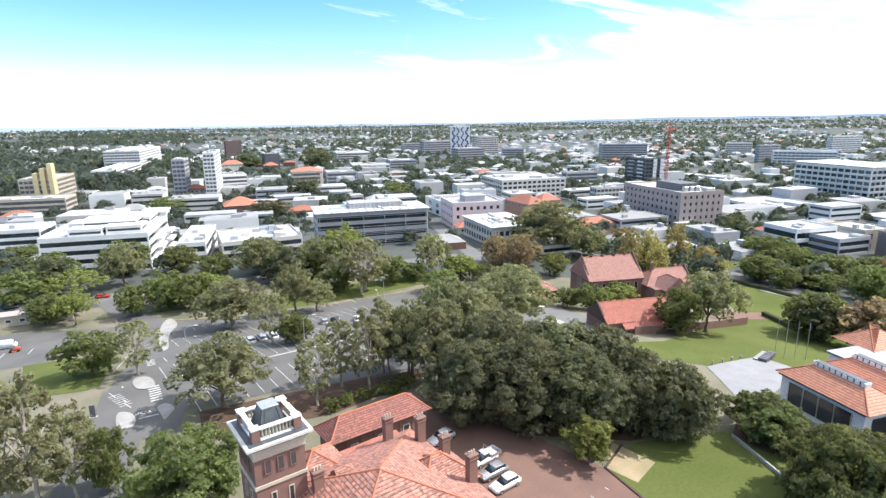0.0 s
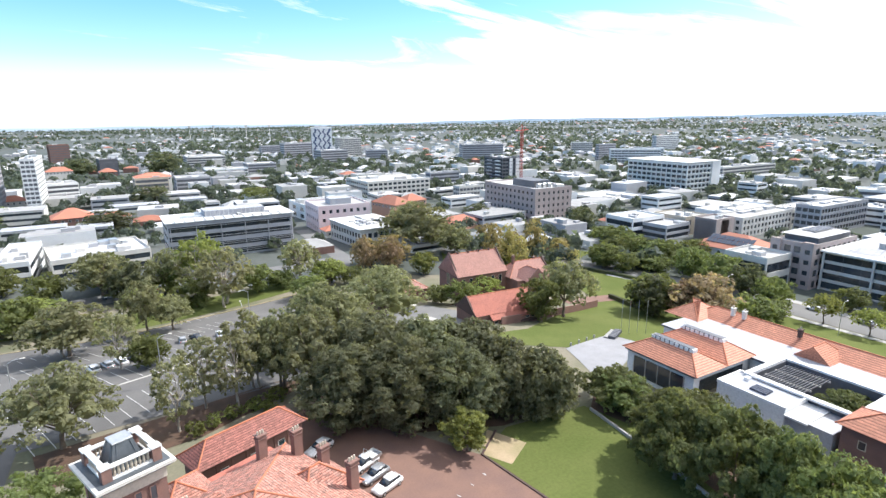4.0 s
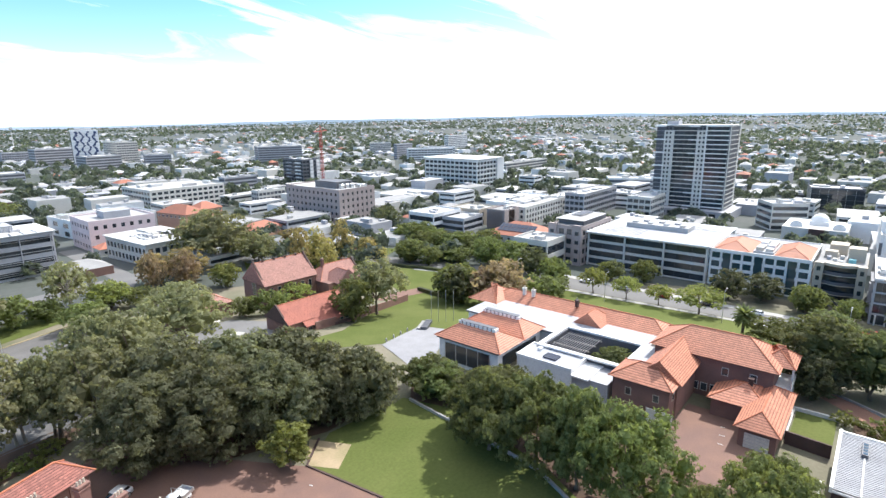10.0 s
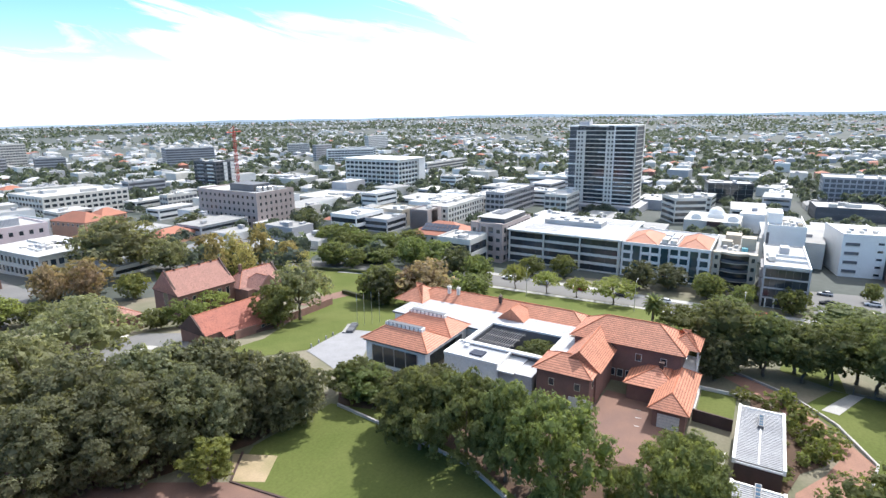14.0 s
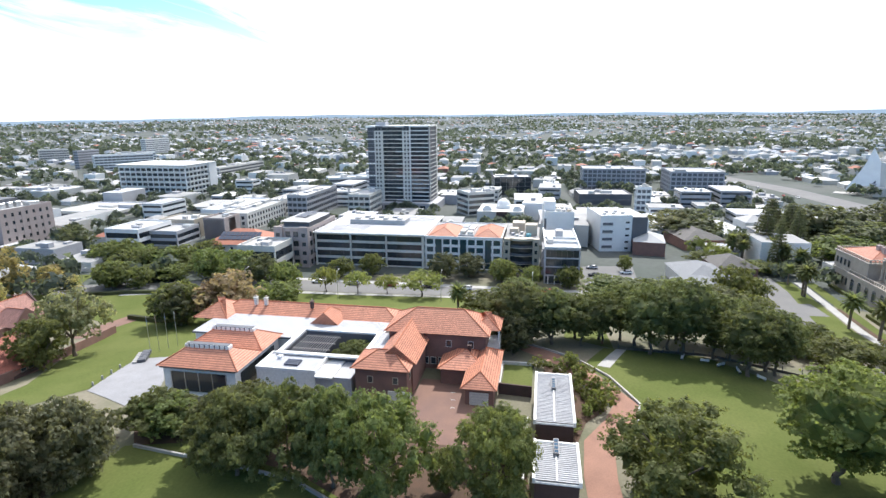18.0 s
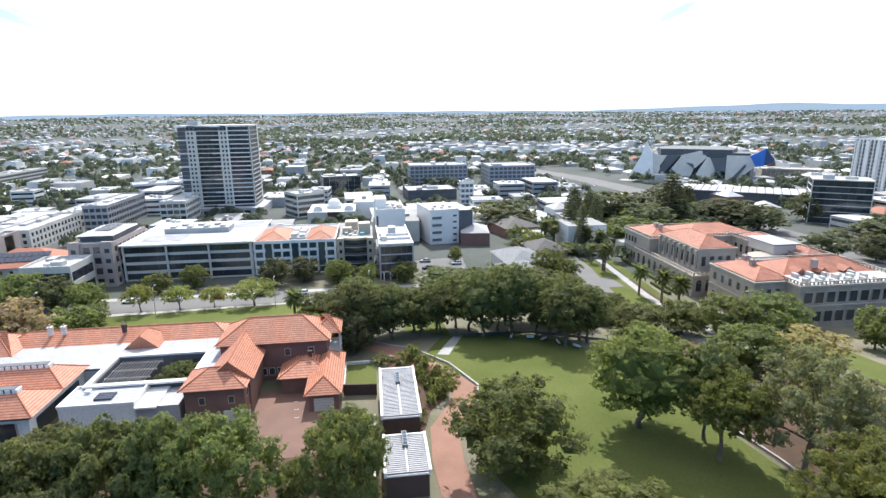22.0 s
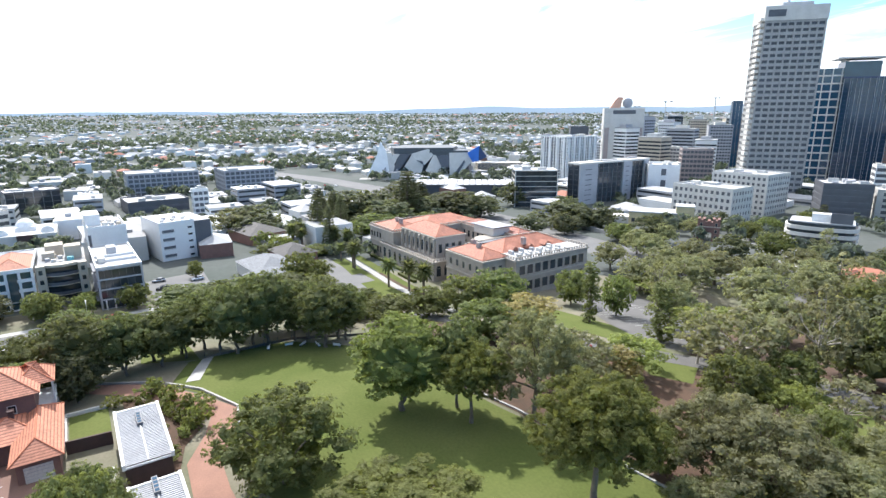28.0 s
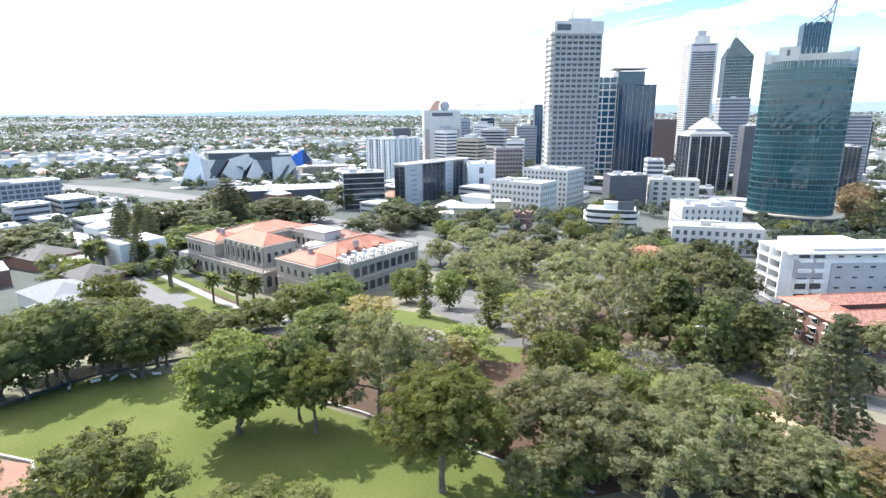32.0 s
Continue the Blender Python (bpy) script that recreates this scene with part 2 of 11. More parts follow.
GLASS_TEAL = material("teal_window_glass", (0.010, 0.052, 0.066), 0.05, (0.022, 0.080, 0.094), 0.05, 0.5, 0.0, spec=0.9, vary=0.4, contrast=1.2)
TEAL_FRAME = material("teal_metal_frame", (0.10, 0.19, 0.21), 0.4, (0.08, 0.16, 0.18), 0.2, 2.0, 0.0, metal=0.4)
GLASS_GREEN = material("green_window_glass", (0.018, 0.045, 0.056), 0.08, (0.035, 0.072, 0.085), 0.08, 0.4, 0.0, spec=0.6)
NAVY = material("navy_panel", (0.03, 0.05, 0.12), 0.5, (0.04, 0.06, 0.14), 0.2, 3.0, 0.0)
METAL = material("galvanised_metal", (0.55, 0.56, 0.57), 0.35, (0.45, 0.46, 0.47), 0.5, 4.0, 0.0, metal=0.7)
PANEL = material("solar_panel", (0.03, 0.04, 0.07), 0.2, (0.05, 0.06, 0.09), 1.0, 4.0, 0.0)
LEAD = material("dark_lead_roof", (0.09, 0.10, 0.11), 0.4, (0.06, 0.07, 0.08), 1.0, 5.0, 0.1)
BARK = material("grey_bark", (0.20, 0.16, 0.12), 0.95, (0.12, 0.095, 0.075), 1.2, 8.0, 0.5)
BARK_PALE = material("pale_gum_bark", (0.46, 0.41, 0.35), 0.85, (0.26, 0.22, 0.18), 1.0, 6.0, 0.3)


def leaves(name, a, b, island=0.26):
    return material(name, a, 0.6, b, 0.22, 2.0, 0.0, island=island, vary=0.2, spec=0.15, leaf=True)


LEAF_FIG = leaves("fig_leaves", (0.164, 0.174, 0.108), (0.108, 0.117, 0.071))
LEAF_GREEN = leaves("green_leaves", (0.153, 0.182, 0.072), (0.100, 0.122, 0.049))
LEAF_WEEP = leaves("weeping_leaves", (0.138, 0.162, 0.072), (0.094, 0.112, 0.050))
LEAF_BRIGHT = leaves("bright_leaves", (0.218, 0.249, 0.086), (0.153, 0.179, 0.063))
LEAF_PINE = leaves("pine_needles", (0.180, 0.210, 0.072), (0.116, 0.138, 0.049))
LEAF_GUM = leaves("gum_leaves", (0.238, 0.245, 0.144), (0.162, 0.169, 0.095))
LEAF_GREY = leaves("grey_leaves", (0.222, 0.234, 0.138), (0.148, 0.158, 0.092))
LEAF_DARK = leaves("dark_leaves", (0.113, 0.126, 0.074), (0.078, 0.089, 0.052))
LEAF_AUTUMN = leaves("autumn_leaves", (0.300, 0.265, 0.125), (0.222, 0.205, 0.096))
LEAF_BROWN = leaves("russet_leaves", (0.256, 0.196, 0.132), (0.187, 0.156, 0.103))
# leaf colour of the far woods leans blue-grey, distance haze put into it
LEAF_FAR_HAZY = leaves("hazy_far_leaves", (0.104, 0.124, 0.106), (0.068, 0.086, 0.076), 0.3)
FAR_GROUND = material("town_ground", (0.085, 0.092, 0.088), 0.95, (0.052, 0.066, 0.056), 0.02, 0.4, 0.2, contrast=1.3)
ROOF_SILVER = material("silver_roof_sheet", (0.38, 0.39, 0.42), 0.75, (0.32, 0.33, 0.36), 0.25, 3.0, 0.2, ribs=0.5)
CREAM = material("cream_render", (0.62, 0.52, 0.30), 0.75, (0.54, 0.45, 0.26), 0.2, 3.0, 0.05)
TANK = material("turquoise_tank", (0.16, 0.42, 0.46), 0.5, (0.13, 0.36, 0.40), 0.5, 3.0, 0.0)
TERRACOTTA = material("terracotta_panel", (0.72, 0.42, 0.30), 0.7, (0.62, 0.36, 0.26), 0.3, 3.0, 0.0)
BLUE = material("blue_panel", (0.04, 0.16, 0.55), 0.5, (0.03, 0.13, 0.48), 0.2, 3.0, 0.0)
# the hills emit a pale blue glow that stands in for distant haze
HAZE_HILL = bpy.data.materials.new("far_hills_haze_glow")
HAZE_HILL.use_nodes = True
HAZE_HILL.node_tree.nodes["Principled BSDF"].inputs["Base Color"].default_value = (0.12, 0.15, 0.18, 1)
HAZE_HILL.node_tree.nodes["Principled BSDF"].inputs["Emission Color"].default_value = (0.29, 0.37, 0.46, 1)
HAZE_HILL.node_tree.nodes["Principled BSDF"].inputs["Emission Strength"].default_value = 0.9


# ---------------------------------------------------------------- building blocks
def smooth(a, b, x):
    u = min(max((x - a) / (b - a), 0.0), 1.0)
    return u * u * (3 - 2 * u)


def ground_z(x, y):
    r = math.hypot(x, y)
    z = -11 * smooth(95, 185, r) - 5 * smooth(200, 420, r) - 4 * smooth(420, 900, r)
    return z + 60 * smooth(1500, 5200, r) * smooth(5, 75, math.degrees(math.atan2(x, y) if x > 0 or y > 0 else 2.0)) if r > 1500 else z


def thing(name, x, y, z=None, yaw=0.0, label="", category="", group="", kind=""):
    ob = new(name)
    ob.empty_display_size = 0.5
    ob.matrix_basis = pose(x, y, ground_z(x, y) if z is None else z, 0, 0, yaw)
    return tagged(ob, label, category, group, kind)


def link(name, me, parent, m=None, label=""):
    ob = new(name, me)
    ob.parent = parent
    if m is not None:
        ob.matrix_basis = m
    if label:
        ob["label"] = label
    return ob


def mesh_of(bm, name, mat):
    me = bpy.data.meshes.new(name)
    bm.to_mesh(me)
    bm.free()
    for x in (mat if isinstance(mat, (list, tuple)) else [mat]):
        me.materials.append(x)
    return me


def part(name, bm, mat, parent, label="", m=None):
    return link(name, mesh_of(bm, name, mat), parent, m, label)


BOXES = {}


def box_mesh(sx, sy, sz, mat, bevel=0.0):
    """A box with its foot at z = 0, centred in x and y."""
    key = (round(sx, 3), round(sy, 3), round(sz, 3), mat.name, bevel)
    if key not in BOXES:
        bm = bmesh.new()
        bmesh.ops.create_cube(bm, size=1.0, matrix=Matrix.LocRotScale((0, 0, sz / 2), None, (sx, sy, sz)))
        if bevel:
            bmesh.ops.bevel(bm, geom=bm.edges[:], offset=bevel, segments=1, affect="EDGES")
        BOXES[key] = mesh_of(bm, "box", mat)
    return BOXES[key]


def box(name, x0, y0, z0, sx, sy, sz, mat, parent, label="", bevel=0.0, yaw=0.0):
    """A box part from its low corner and sizes (in the parent's axes)."""
    return link(name, box_mesh(sx, sy, sz, mat, bevel), parent, pose(x0 + sx / 2, y0 + sy / 2, z0, 0, 0, yaw), label)


def add_box(bm, x0, y0, z0, sx, sy, sz, index=0):
    r = bmesh.ops.create_cube(bm, size=1.0, matrix=Matrix.LocRotScale((x0 + sx / 2, y0 + sy / 2, z0 + sz / 2), None, (sx, sy, sz)))
    if index:
        for f in {f for v in r["verts"] for f in v.link_faces}:
            f.material_index = index


def prism(bm, points, z0, z1):
    """An upright prism over a plan outline."""
    lo = [bm.verts.new((x, y, z0)) for x, y in points]
    hi = [bm.verts.new((x, y, z1)) for x, y in points]
    bm.faces.new(lo[::-1])
    bm.faces.new(hi)
    n = len(points)
    for i in range(n):
        bm.faces.new((lo[i], lo[(i + 1) % n], hi[(i + 1) % n], hi[i]))


def add_tube(bm, a, b, ra, rb, sides=8):
    a, b = Vector(a), Vector(b)
    q = (b - a).to_track_quat("Z", "Y").to_matrix()
    rings = []
    for p, r in ((a, ra), (b, rb)):
        rings.append([bm.verts.new(p + q @ Vector((r * math.cos(2 * math.pi * i / sides), r * math.sin(2 * math.pi * i / sides), 0))) for i in range(sides)])
    for i in range(sides):
        bm.faces.new((rings[0][i], rings[0][(i + 1) % sides], rings[1][(i + 1) % sides], rings[1][i]))
    bm.faces.new(rings[0][::-1])
    bm.faces.new(rings[1])


def patch(name, points, mat, lift, label="", category="", step=4.0, kind="structure"):
    """A sheet that lies on the ground, lift metres above it."""
    bm = bmesh.new()
    f = bm.faces.new([bm.verts.new((x, y, 0)) for x, y in points])
    xs, ys = [p[0] for p in points], [p[1] for p in points]
    for axis, lo, hi in ((0, min(xs), max(xs)), (1, min(ys), max(ys))):
        v = lo + step
        while v < hi:
            no = (1, 0, 0) if axis == 0 else (0, 1, 0)
            co = (v, 0, 0) if axis == 0 else (0, v, 0)
            bmesh.ops.bisect_plane(bm, geom=bm.verts[:] + bm.edges[:] + bm.faces[:], plane_co=co, plane_no=no)
            v += step
    bmesh.ops.triangulate(bm, faces=bm.faces[:])
    for v in bm.verts:
        v.co.z = ground_z(v.co.x, v.co.y) + 3 * lift
    bmesh.ops.recalc_face_normals(bm, faces=bm.faces[:])
    if sum(f.normal.z for f in bm.faces) < 0:
        bmesh.ops.reverse_faces(bm, faces=bm.faces[:])
    ob = new(name, mesh_of(bm, name, mat))
    return tagged(ob, label, category or name.replace("_", " "), "", kind)


def ribbon(points, width):
    """The outline of a strip along a line of points."""
    pts = [Vector((*p, 0)) for p in points]
    left, right = [], []
    for i, p in enumerate(pts):
        d = (pts[min(i + 1, len(pts) - 1)] - pts[max(i - 1, 0)]).normalized()
        s = Vector((-d.y, d.x, 0)) * width / 2
        left.append((p + s)[:2])
        right.append((p - s)[:2])
    return left + right[::-1]


def kerb(name, points, width, height, mat, label, category="kerb"):
    """A low wall or kerb along a line of points on the ground."""
    bm = bmesh.new()
    fine = []
    for a, b in zip(points, points[1:]):
        n = max(1, int(math.dist(a, b) / 4))
        fine += [(a[0] + (b[0] - a[0]) * i / n, a[1] + (b[1] - a[1]) * i / n) for i in range(n)]
    fine.append(points[-1])
    out = ribbon(fine, width)
    n = len(fine)
    rows = []
    for i in range(n):
        l_, r_ = out[i], out[2 * n - 1 - i]
        z = ground_z(*fine[i])
        rows.append([bm.verts.new((*l_, z - 0.2)), bm.verts.new((*l_, z + height)), bm.verts.new((*r_, z + height)), bm.verts.new((*r_, z - 0.2))])
    for a, b in zip(rows, rows[1:]):
        for k in range(3):
            bm.faces.new((a[k], a[k + 1], b[k + 1], b[k]))
    bm.faces.new(rows[0])
    bm.faces.new(rows[-1][::-1])
    bmesh.ops.recalc_face_normals(bm, faces=bm.faces[:])
    return tagged(new(name, mesh_of(bm, name, mat)), label, category, "", "structure")


def hip_roof(bm, x0, y0, x1, y1, z, rise, over=0.5, ridge_x=None, gable=()):
    """A hipped roof over a rectangle, ridge along the longer side; gable: ends 'a', 'b' that stay upright."""
    x0, y0, x1, y1 = x0 - over, y0 - over, x1 + over, y1 + over
    w, d = x1 - x0, y1 - y0
    along_x = (w >= d) if ridge_x is None else ridge_x
    s = (d if along_x else w) / 2
    ea, eb = (0.0 if "a" in gable else s), (0.0 if "b" in gable else s)
    if along_x:
        ra, rb = Vector((x0 + ea, (y0 + y1) / 2, z + rise)), Vector((x1 - eb, (y0 + y1) / 2, z + rise))
    else:
        ra, rb = Vector(((x0 + x1) / 2, y0 + ea, z + rise)), Vector(((x0 + x1) / 2, y1 - eb, z + rise))
    c = [bm.verts.new(p) for p in ((x0, y0, z), (x1, y0, z), (x1, y1, z), (x0, y1, z))]
    a, b = bm.verts.new(ra), bm.verts.new(rb)
    if along_x:
        fs = [(c[0], c[1], b, a), (c[1], c[2], b), (c[2], c[3], a, b), (c[3], c[0], a)]
    else:
        fs = [(c[0], c[1], a), (c[1], c[2], b, a), (c[2], c[3], b), (c[3], c[0], a, b)]
    for f in fs:
        bm.faces.new(f)
    bm.faces.new(c[::-1])
    return ra, rb, [Vector(v.co) for v in c]


def tiled_roof(parent, x0, y0, x1, y1, z, rise, mat, over=0.5, ridge_x=None, gable=(), caps=True, name="roof"):
    bm = bmesh.new()
    ra, rb, c = hip_roof(bm, x0, y0, x1, y1, z, rise, over, ridge_x, gable)
    bmesh.ops.recalc_face_normals(bm, faces=bm.faces[:])
    ob = part(name, bm, mat, parent)
    if caps:
        bm = bmesh.new()
        add_tube(bm, ra, rb, 0.13, 0.13, 6)
        along_x = abs(ra.y - rb.y) < 0.01
        for k, p in enumerate(c):
            end = (ra if k in (0, 3) else rb) if along_x else (ra if k in (0, 1) else rb)
            side = "a" if end is ra else "b"
            if side not in gable:
                add_tube(bm, p + Vector((0, 0, 0.02)), end, 0.11, 0.11, 6)
        part("ridge_cap", bm, RIDGE, ob)
    return ob


DIM = {}


FOOT = []


def office(name, label, x, y, yaw, lb, la, z0, h, storeys, wall, style="bands", glass=None, bay=3.2, roof=None, plant=3, pier=0.5,
           spandrel=0.42, panes=True, parapet=0.9, group="", category="office building", depth=0.25):
    """A flat-roofed building. Its near corner is (x, y); one face runs lb along local x, the other la along local y.
    style: bands (ribbon windows), punched (windows between piers), glass (curtain wall with thin mullions), balcony."""
    glass = glass or GLASS
    t = thing(name, x, y, z0, yaw, label, category, group)
    box("core", depth, depth, -3.0, lb - 2 * depth, la - 2 * depth, h + 2.9, DARKGREY if style != "glass" else glass, t)
    fh = h / storeys
    if style == "glass":
        pier, spandrel = 0.12, 0.10
    sp = fh * spandrel
    far = math.hypot(x, y) > 420
    posts = bmesh.new()

    def put(x0, y0, zz, sx, sy, sz):
        if far:
            add_box(posts, x0, y0, zz, sx, sy, sz)
        else:
            box("pier", x0, y0, zz, sx, sy, sz, wall_pier, t)

    for i in range(storeys + 1):
        zb = i * fh - (sp * 0.62 if i else 3.0)
        hb = sp if 0 < i < storeys else (3.0 + sp * 0.38 if i == 0 else sp * 0.62)
        box("spandrel", 0, 0, zb, lb, la, hb, wall, t)
    if style == "bands":
        bay *= 1.8
    nx, ny = max(1, round(lb / bay)), max(1, round(la / bay))
    gap_x, gap_y = (lb - pier) / nx, (la - pier) / ny
    wall_pier = wall if style != "glass" else METAL
    for i in range(nx + 1):
        if style != "bands" or i in (0, nx):
            put(i * gap_x, -0.03, 0, pier, depth + 0.06, h - 0.05)
    for i in range(ny + 1):
        if style != "bands" or i in (0, ny):
            put(-0.03, i * gap_y, 0, depth + 0.06, pier, h - 0.05)
    if far:
        tagged(part("pier_grid", posts, wall_pier, t), kind="stuff")
    else:
        posts.free()
    if panes:
        ph = fh - sp
        for f in range(storeys):
            zb = f * fh + sp * 0.38
            for i in range(nx):
                box("window_pane", i * gap_x + (pier if style != "bands" else 0.06), depth - 0.05, zb, gap_x - (pier if style != "bands" else 0.1), 0.06, ph, glass, t)
            for i in range(ny):
                box("window_pane", depth - 0.05, i * gap_y + (pier if style != "bands" else 0.06), zb, 0.06, gap_y - (pier if style != "bands" else 0.1), ph, glass, t)
    if style == "balcony":
        for f in range(1, storeys):
            box("balcony_rail", 0.3, -0.9, f * fh - 0.1, lb - 0.6, 0.9, 0.18, WHITE, t)
            box("balcony_rail", -0.9, 0.3, f * fh - 0.1, 0.9, la - 0.6, 0.18, WHITE, t)
    box("roof", 0.3, 0.3, h - 0.02, lb - 0.6, la - 0.6, 0.12, roof or ROOF_PALE, t)
    if parapet:
        bm = bmesh.new()
        for a in ((0, 0, lb, 0.3), (0, la - 0.3, lb, 0.3), (0, 0.3, 0.3, la - 0.6), (lb - 0.3, 0.3, 0.3, la - 0.6)):
            add_box(bm, a[0], a[1], h - 0.01, a[2], a[3], parapet)
        part("parapet", bm, wall, t)
    rnd = random.Random(name + str(round(x)))
    for i in range(plant):
        w, d, hh = rnd.uniform(1.5, lb * 0.22 + 1), rnd.uniform(1.5, la * 0.22 + 1), rnd.uniform(0.8, 2.4)
        px, py = rnd.uniform(1.0, max(1.1, lb - w - 1)), rnd.uniform(1.0, max(1.1, la - d - 1))
        box("rooftop_unit", px, py, h + 0.08, w, d, hh, rnd.choice((OFFWHITE, GREY, METAL, ROOF_PALE)), t, bevel=0.05)
    DIM[label] = (t, lb, la, h)
    FOOT.append((t.matrix_basis.inverted(), lb, la))
    return t


# ---------------------------------------------------------------- trees
def ball():
    bm = bmesh.new()
    bmesh.ops.create_icosphere(bm, subdivisions=1, radius=1.0)
    out = np.array([[v.co[:] for v in f.verts] for f in bm.faces])
    bm.free()
    return out


BALL = ball()


def crown_mesh(name, seed, mat, clumps, leaf, per, spread, flat=0.75, droop=0.0, core=True, hearts=()):
    """Many small leaf cards scattered over the shells of clumps; clumps: (x, y, z, radius)."""
    rng = np.random.default_rng(seed)
    vs, n_all = [], 0
    for cx, cy, cz, r in clumps:
        n = int(per * r * r)
        m = max(9, int(16 * r))
        tw = rng.normal(size=(m, 3))
        tw /= np.linalg.norm(tw, axis=1)[:, None]
        tw[:, 2] = np.where(tw[:, 2] < -0.5, -tw[:, 2], tw[:, 2])
        tw *= (r * (1.08 - 0.7 * spread * rng.random(m) ** 1.3))[:, None]
        own = rng.integers(0, m, n)
        p = tw[own] + rng.normal(size=(n, 3)) * r * np.array((0.14, 0.14, 0.10))
        d = p / (np.linalg.norm(p, axis=1)[:, None] + 1e-6)
        p[:, 2] *= flat
        p += (cx, cy, cz)
        nrm = d + np.array((0, 0, 0.3)) + rng.normal(size=(n, 3)) * 0.42
        nrm /= np.linalg.norm(nrm, axis=1)[:, None]
        ref = rng.normal(size=(n, 3))
        if droop:
            ref = ref * (1 - droop) + np.array((0, 0, -2.0 * droop))
        a = np.cross(nrm, ref)
        a /= np.linalg.norm(a, axis=1)[:, None] + 1e-6
        b = np.cross(nrm, a)
        s = leaf * rng.uniform(0.55, 1.3, n)[:, None]
        k = 1.0 + 1.2 * droop
        vs.append(np.stack([p - a * s * 0.52 - b * s * 0.3 * k, p + a * s * 0.52 - b * s * 0.3 * k, p + b * s * 0.62 * k], 1).reshape(-1, 3))
        n_all += n
        if core:
            # dense twigs fill the middle of the clump
            q = BALL * (r * 0.58 * rng.uniform(0.75, 1.2, (20, 3, 1))) * np.array((1, 1, flat)) + (cx, cy, cz)
            vs.append(q.reshape(-1, 3))
            n_all += 20
    for cx, cy, cz, r in hearts:
        # the shaded leaf mass inside the crown
        if core:
            m = 110
            d = rng.normal(size=(m, 1, 3))
            d *= r * rng.uniform(0.55, 1.05, (m, 1, 1)) / np.linalg.norm(d, axis=2, keepdims=True)
            vs.append((d + rng.normal(size=(m, 3, 3)) * r * 0.17 + (cx, cy, cz)).reshape(-1, 3))
            n_all += m
        else:
            vs.append((BALL * (r * rng.uniform(0.85, 1.1, (20, 1, 1))) + (cx, cy, cz)).reshape(-1, 3))
            n_all += 20
    v = np.concatenate(vs).astype(np.float32)
    me = bpy.data.meshes.new(name)
    me.vertices.add(len(v))
    me.vertices.foreach_set("co", v.ravel())
    me.loops.add(len(v))
    me.loops.foreach_set("vertex_index", np.arange(len(v), dtype=np.int32))
    me.polygons.add(n_all)
    me.polygons.foreach_set("loop_start", np.arange(0, len(v), 3, dtype=np.int32))
    me.polygons.foreach_set("loop_total", np.full(n_all, 3, dtype=np.int32))
    me.update(calc_edges=True)
    me.materials.append(mat)
    return me


def trunk_mesh(name, seed, mat, height, r0, limbs, ends, fork=0.45, lean=0.0):
    rnd = random.Random(seed)
    bm = bmesh.new()
    p, prev, r = Vector((0, 0, -0.3)), Vector((0, 0, -0.3)), r0 * 1.3
    steps = 4
    pts = []
    for i in range(1, steps + 1):
        q = Vector((lean * height * fork * i / steps + rnd.uniform(-0.06, 0.06) * height * 0.3, rnd.uniform(-0.06, 0.06) * height * 0.3, height * fork * i / steps))
        rr = r0 * (1 - 0.35 * i / steps)
        add_tube(bm, prev, q, r, rr, 8)
        prev, r = q, rr
        pts.append(q)
    for e in ends[:limbs]:
        e = Vector(e)
        mid = prev.lerp(e, 0.5) + Vector((rnd.uniform(-0.5, 0.5), rnd.uniform(-0.5, 0.5), 0.4))
        s = prev if rnd.random() < 0.65 else pts[-2]
        add_tube(bm, s, mid, r * 0.62, r * 0.4, 5)
        add_tube(bm, mid, e, r * 0.4, r * 0.12, 4)
        for _ in range(2):
            tip = mid.lerp(e, 0.6) + Vector((rnd.uniform(-1, 1), rnd.uniform(-1, 1), rnd.uniform(0, 1))) * height * 0.1
            add_tube(bm, mid, tip, r * 0.25, r * 0.07, 3)
    return mesh_of(bm, name, mat)


def clump_set(seed, n, rx, rz, zc, r_lo, r_hi, shape="dome"):
    """Places of the clumps of one crown: a shell that closes low down, and some inside."""
    rnd = random.Random(seed)
    out = []
    for i in range(n):
        a = 2.399 * i + rnd.uniform(-0.4, 0.4)
        if shape == "dome":
            w = 1.0 - 1.45 * (i + 0.5) / n
            q = math.sqrt(max(0.05, 1 - w * w)) * rnd.uniform(0.66, 1.08)
            rr, zz = rx * q, zc + rz * max(w, -0.38) * rnd.uniform(0.72, 1.1) + rnd.uniform(-0.08, 0.08) * rz
        elif shape == "ball":
            w = 1 - 2 * (i + 0.5) / n
            q = math.sqrt(1 - w * w) * rnd.uniform(0.6, 1.05)
            rr, zz = rx * q, zc + rz * w * rnd.uniform(0.74, 1.02)
        elif shape == "cone":
            w = 1 - 2 * (i + 0.5) / n
            rr, zz = rx * (0.12 + 0.88 * min(1.0, (1 - w) * 0.62)) * rnd.uniform(0.55, 1.05), zc + rz * w * rnd.uniform(0.85, 1.0)
        else:
            rr, zz = rx * rnd.uniform(0.2, 1.0), zc + rz * (1 - 2 * (i + 0.5) / n)
        out.append((rr * math.cos(a), rr * math.sin(a), zz, rnd.uniform(r_lo, r_hi)))
    return out


TREES = {}


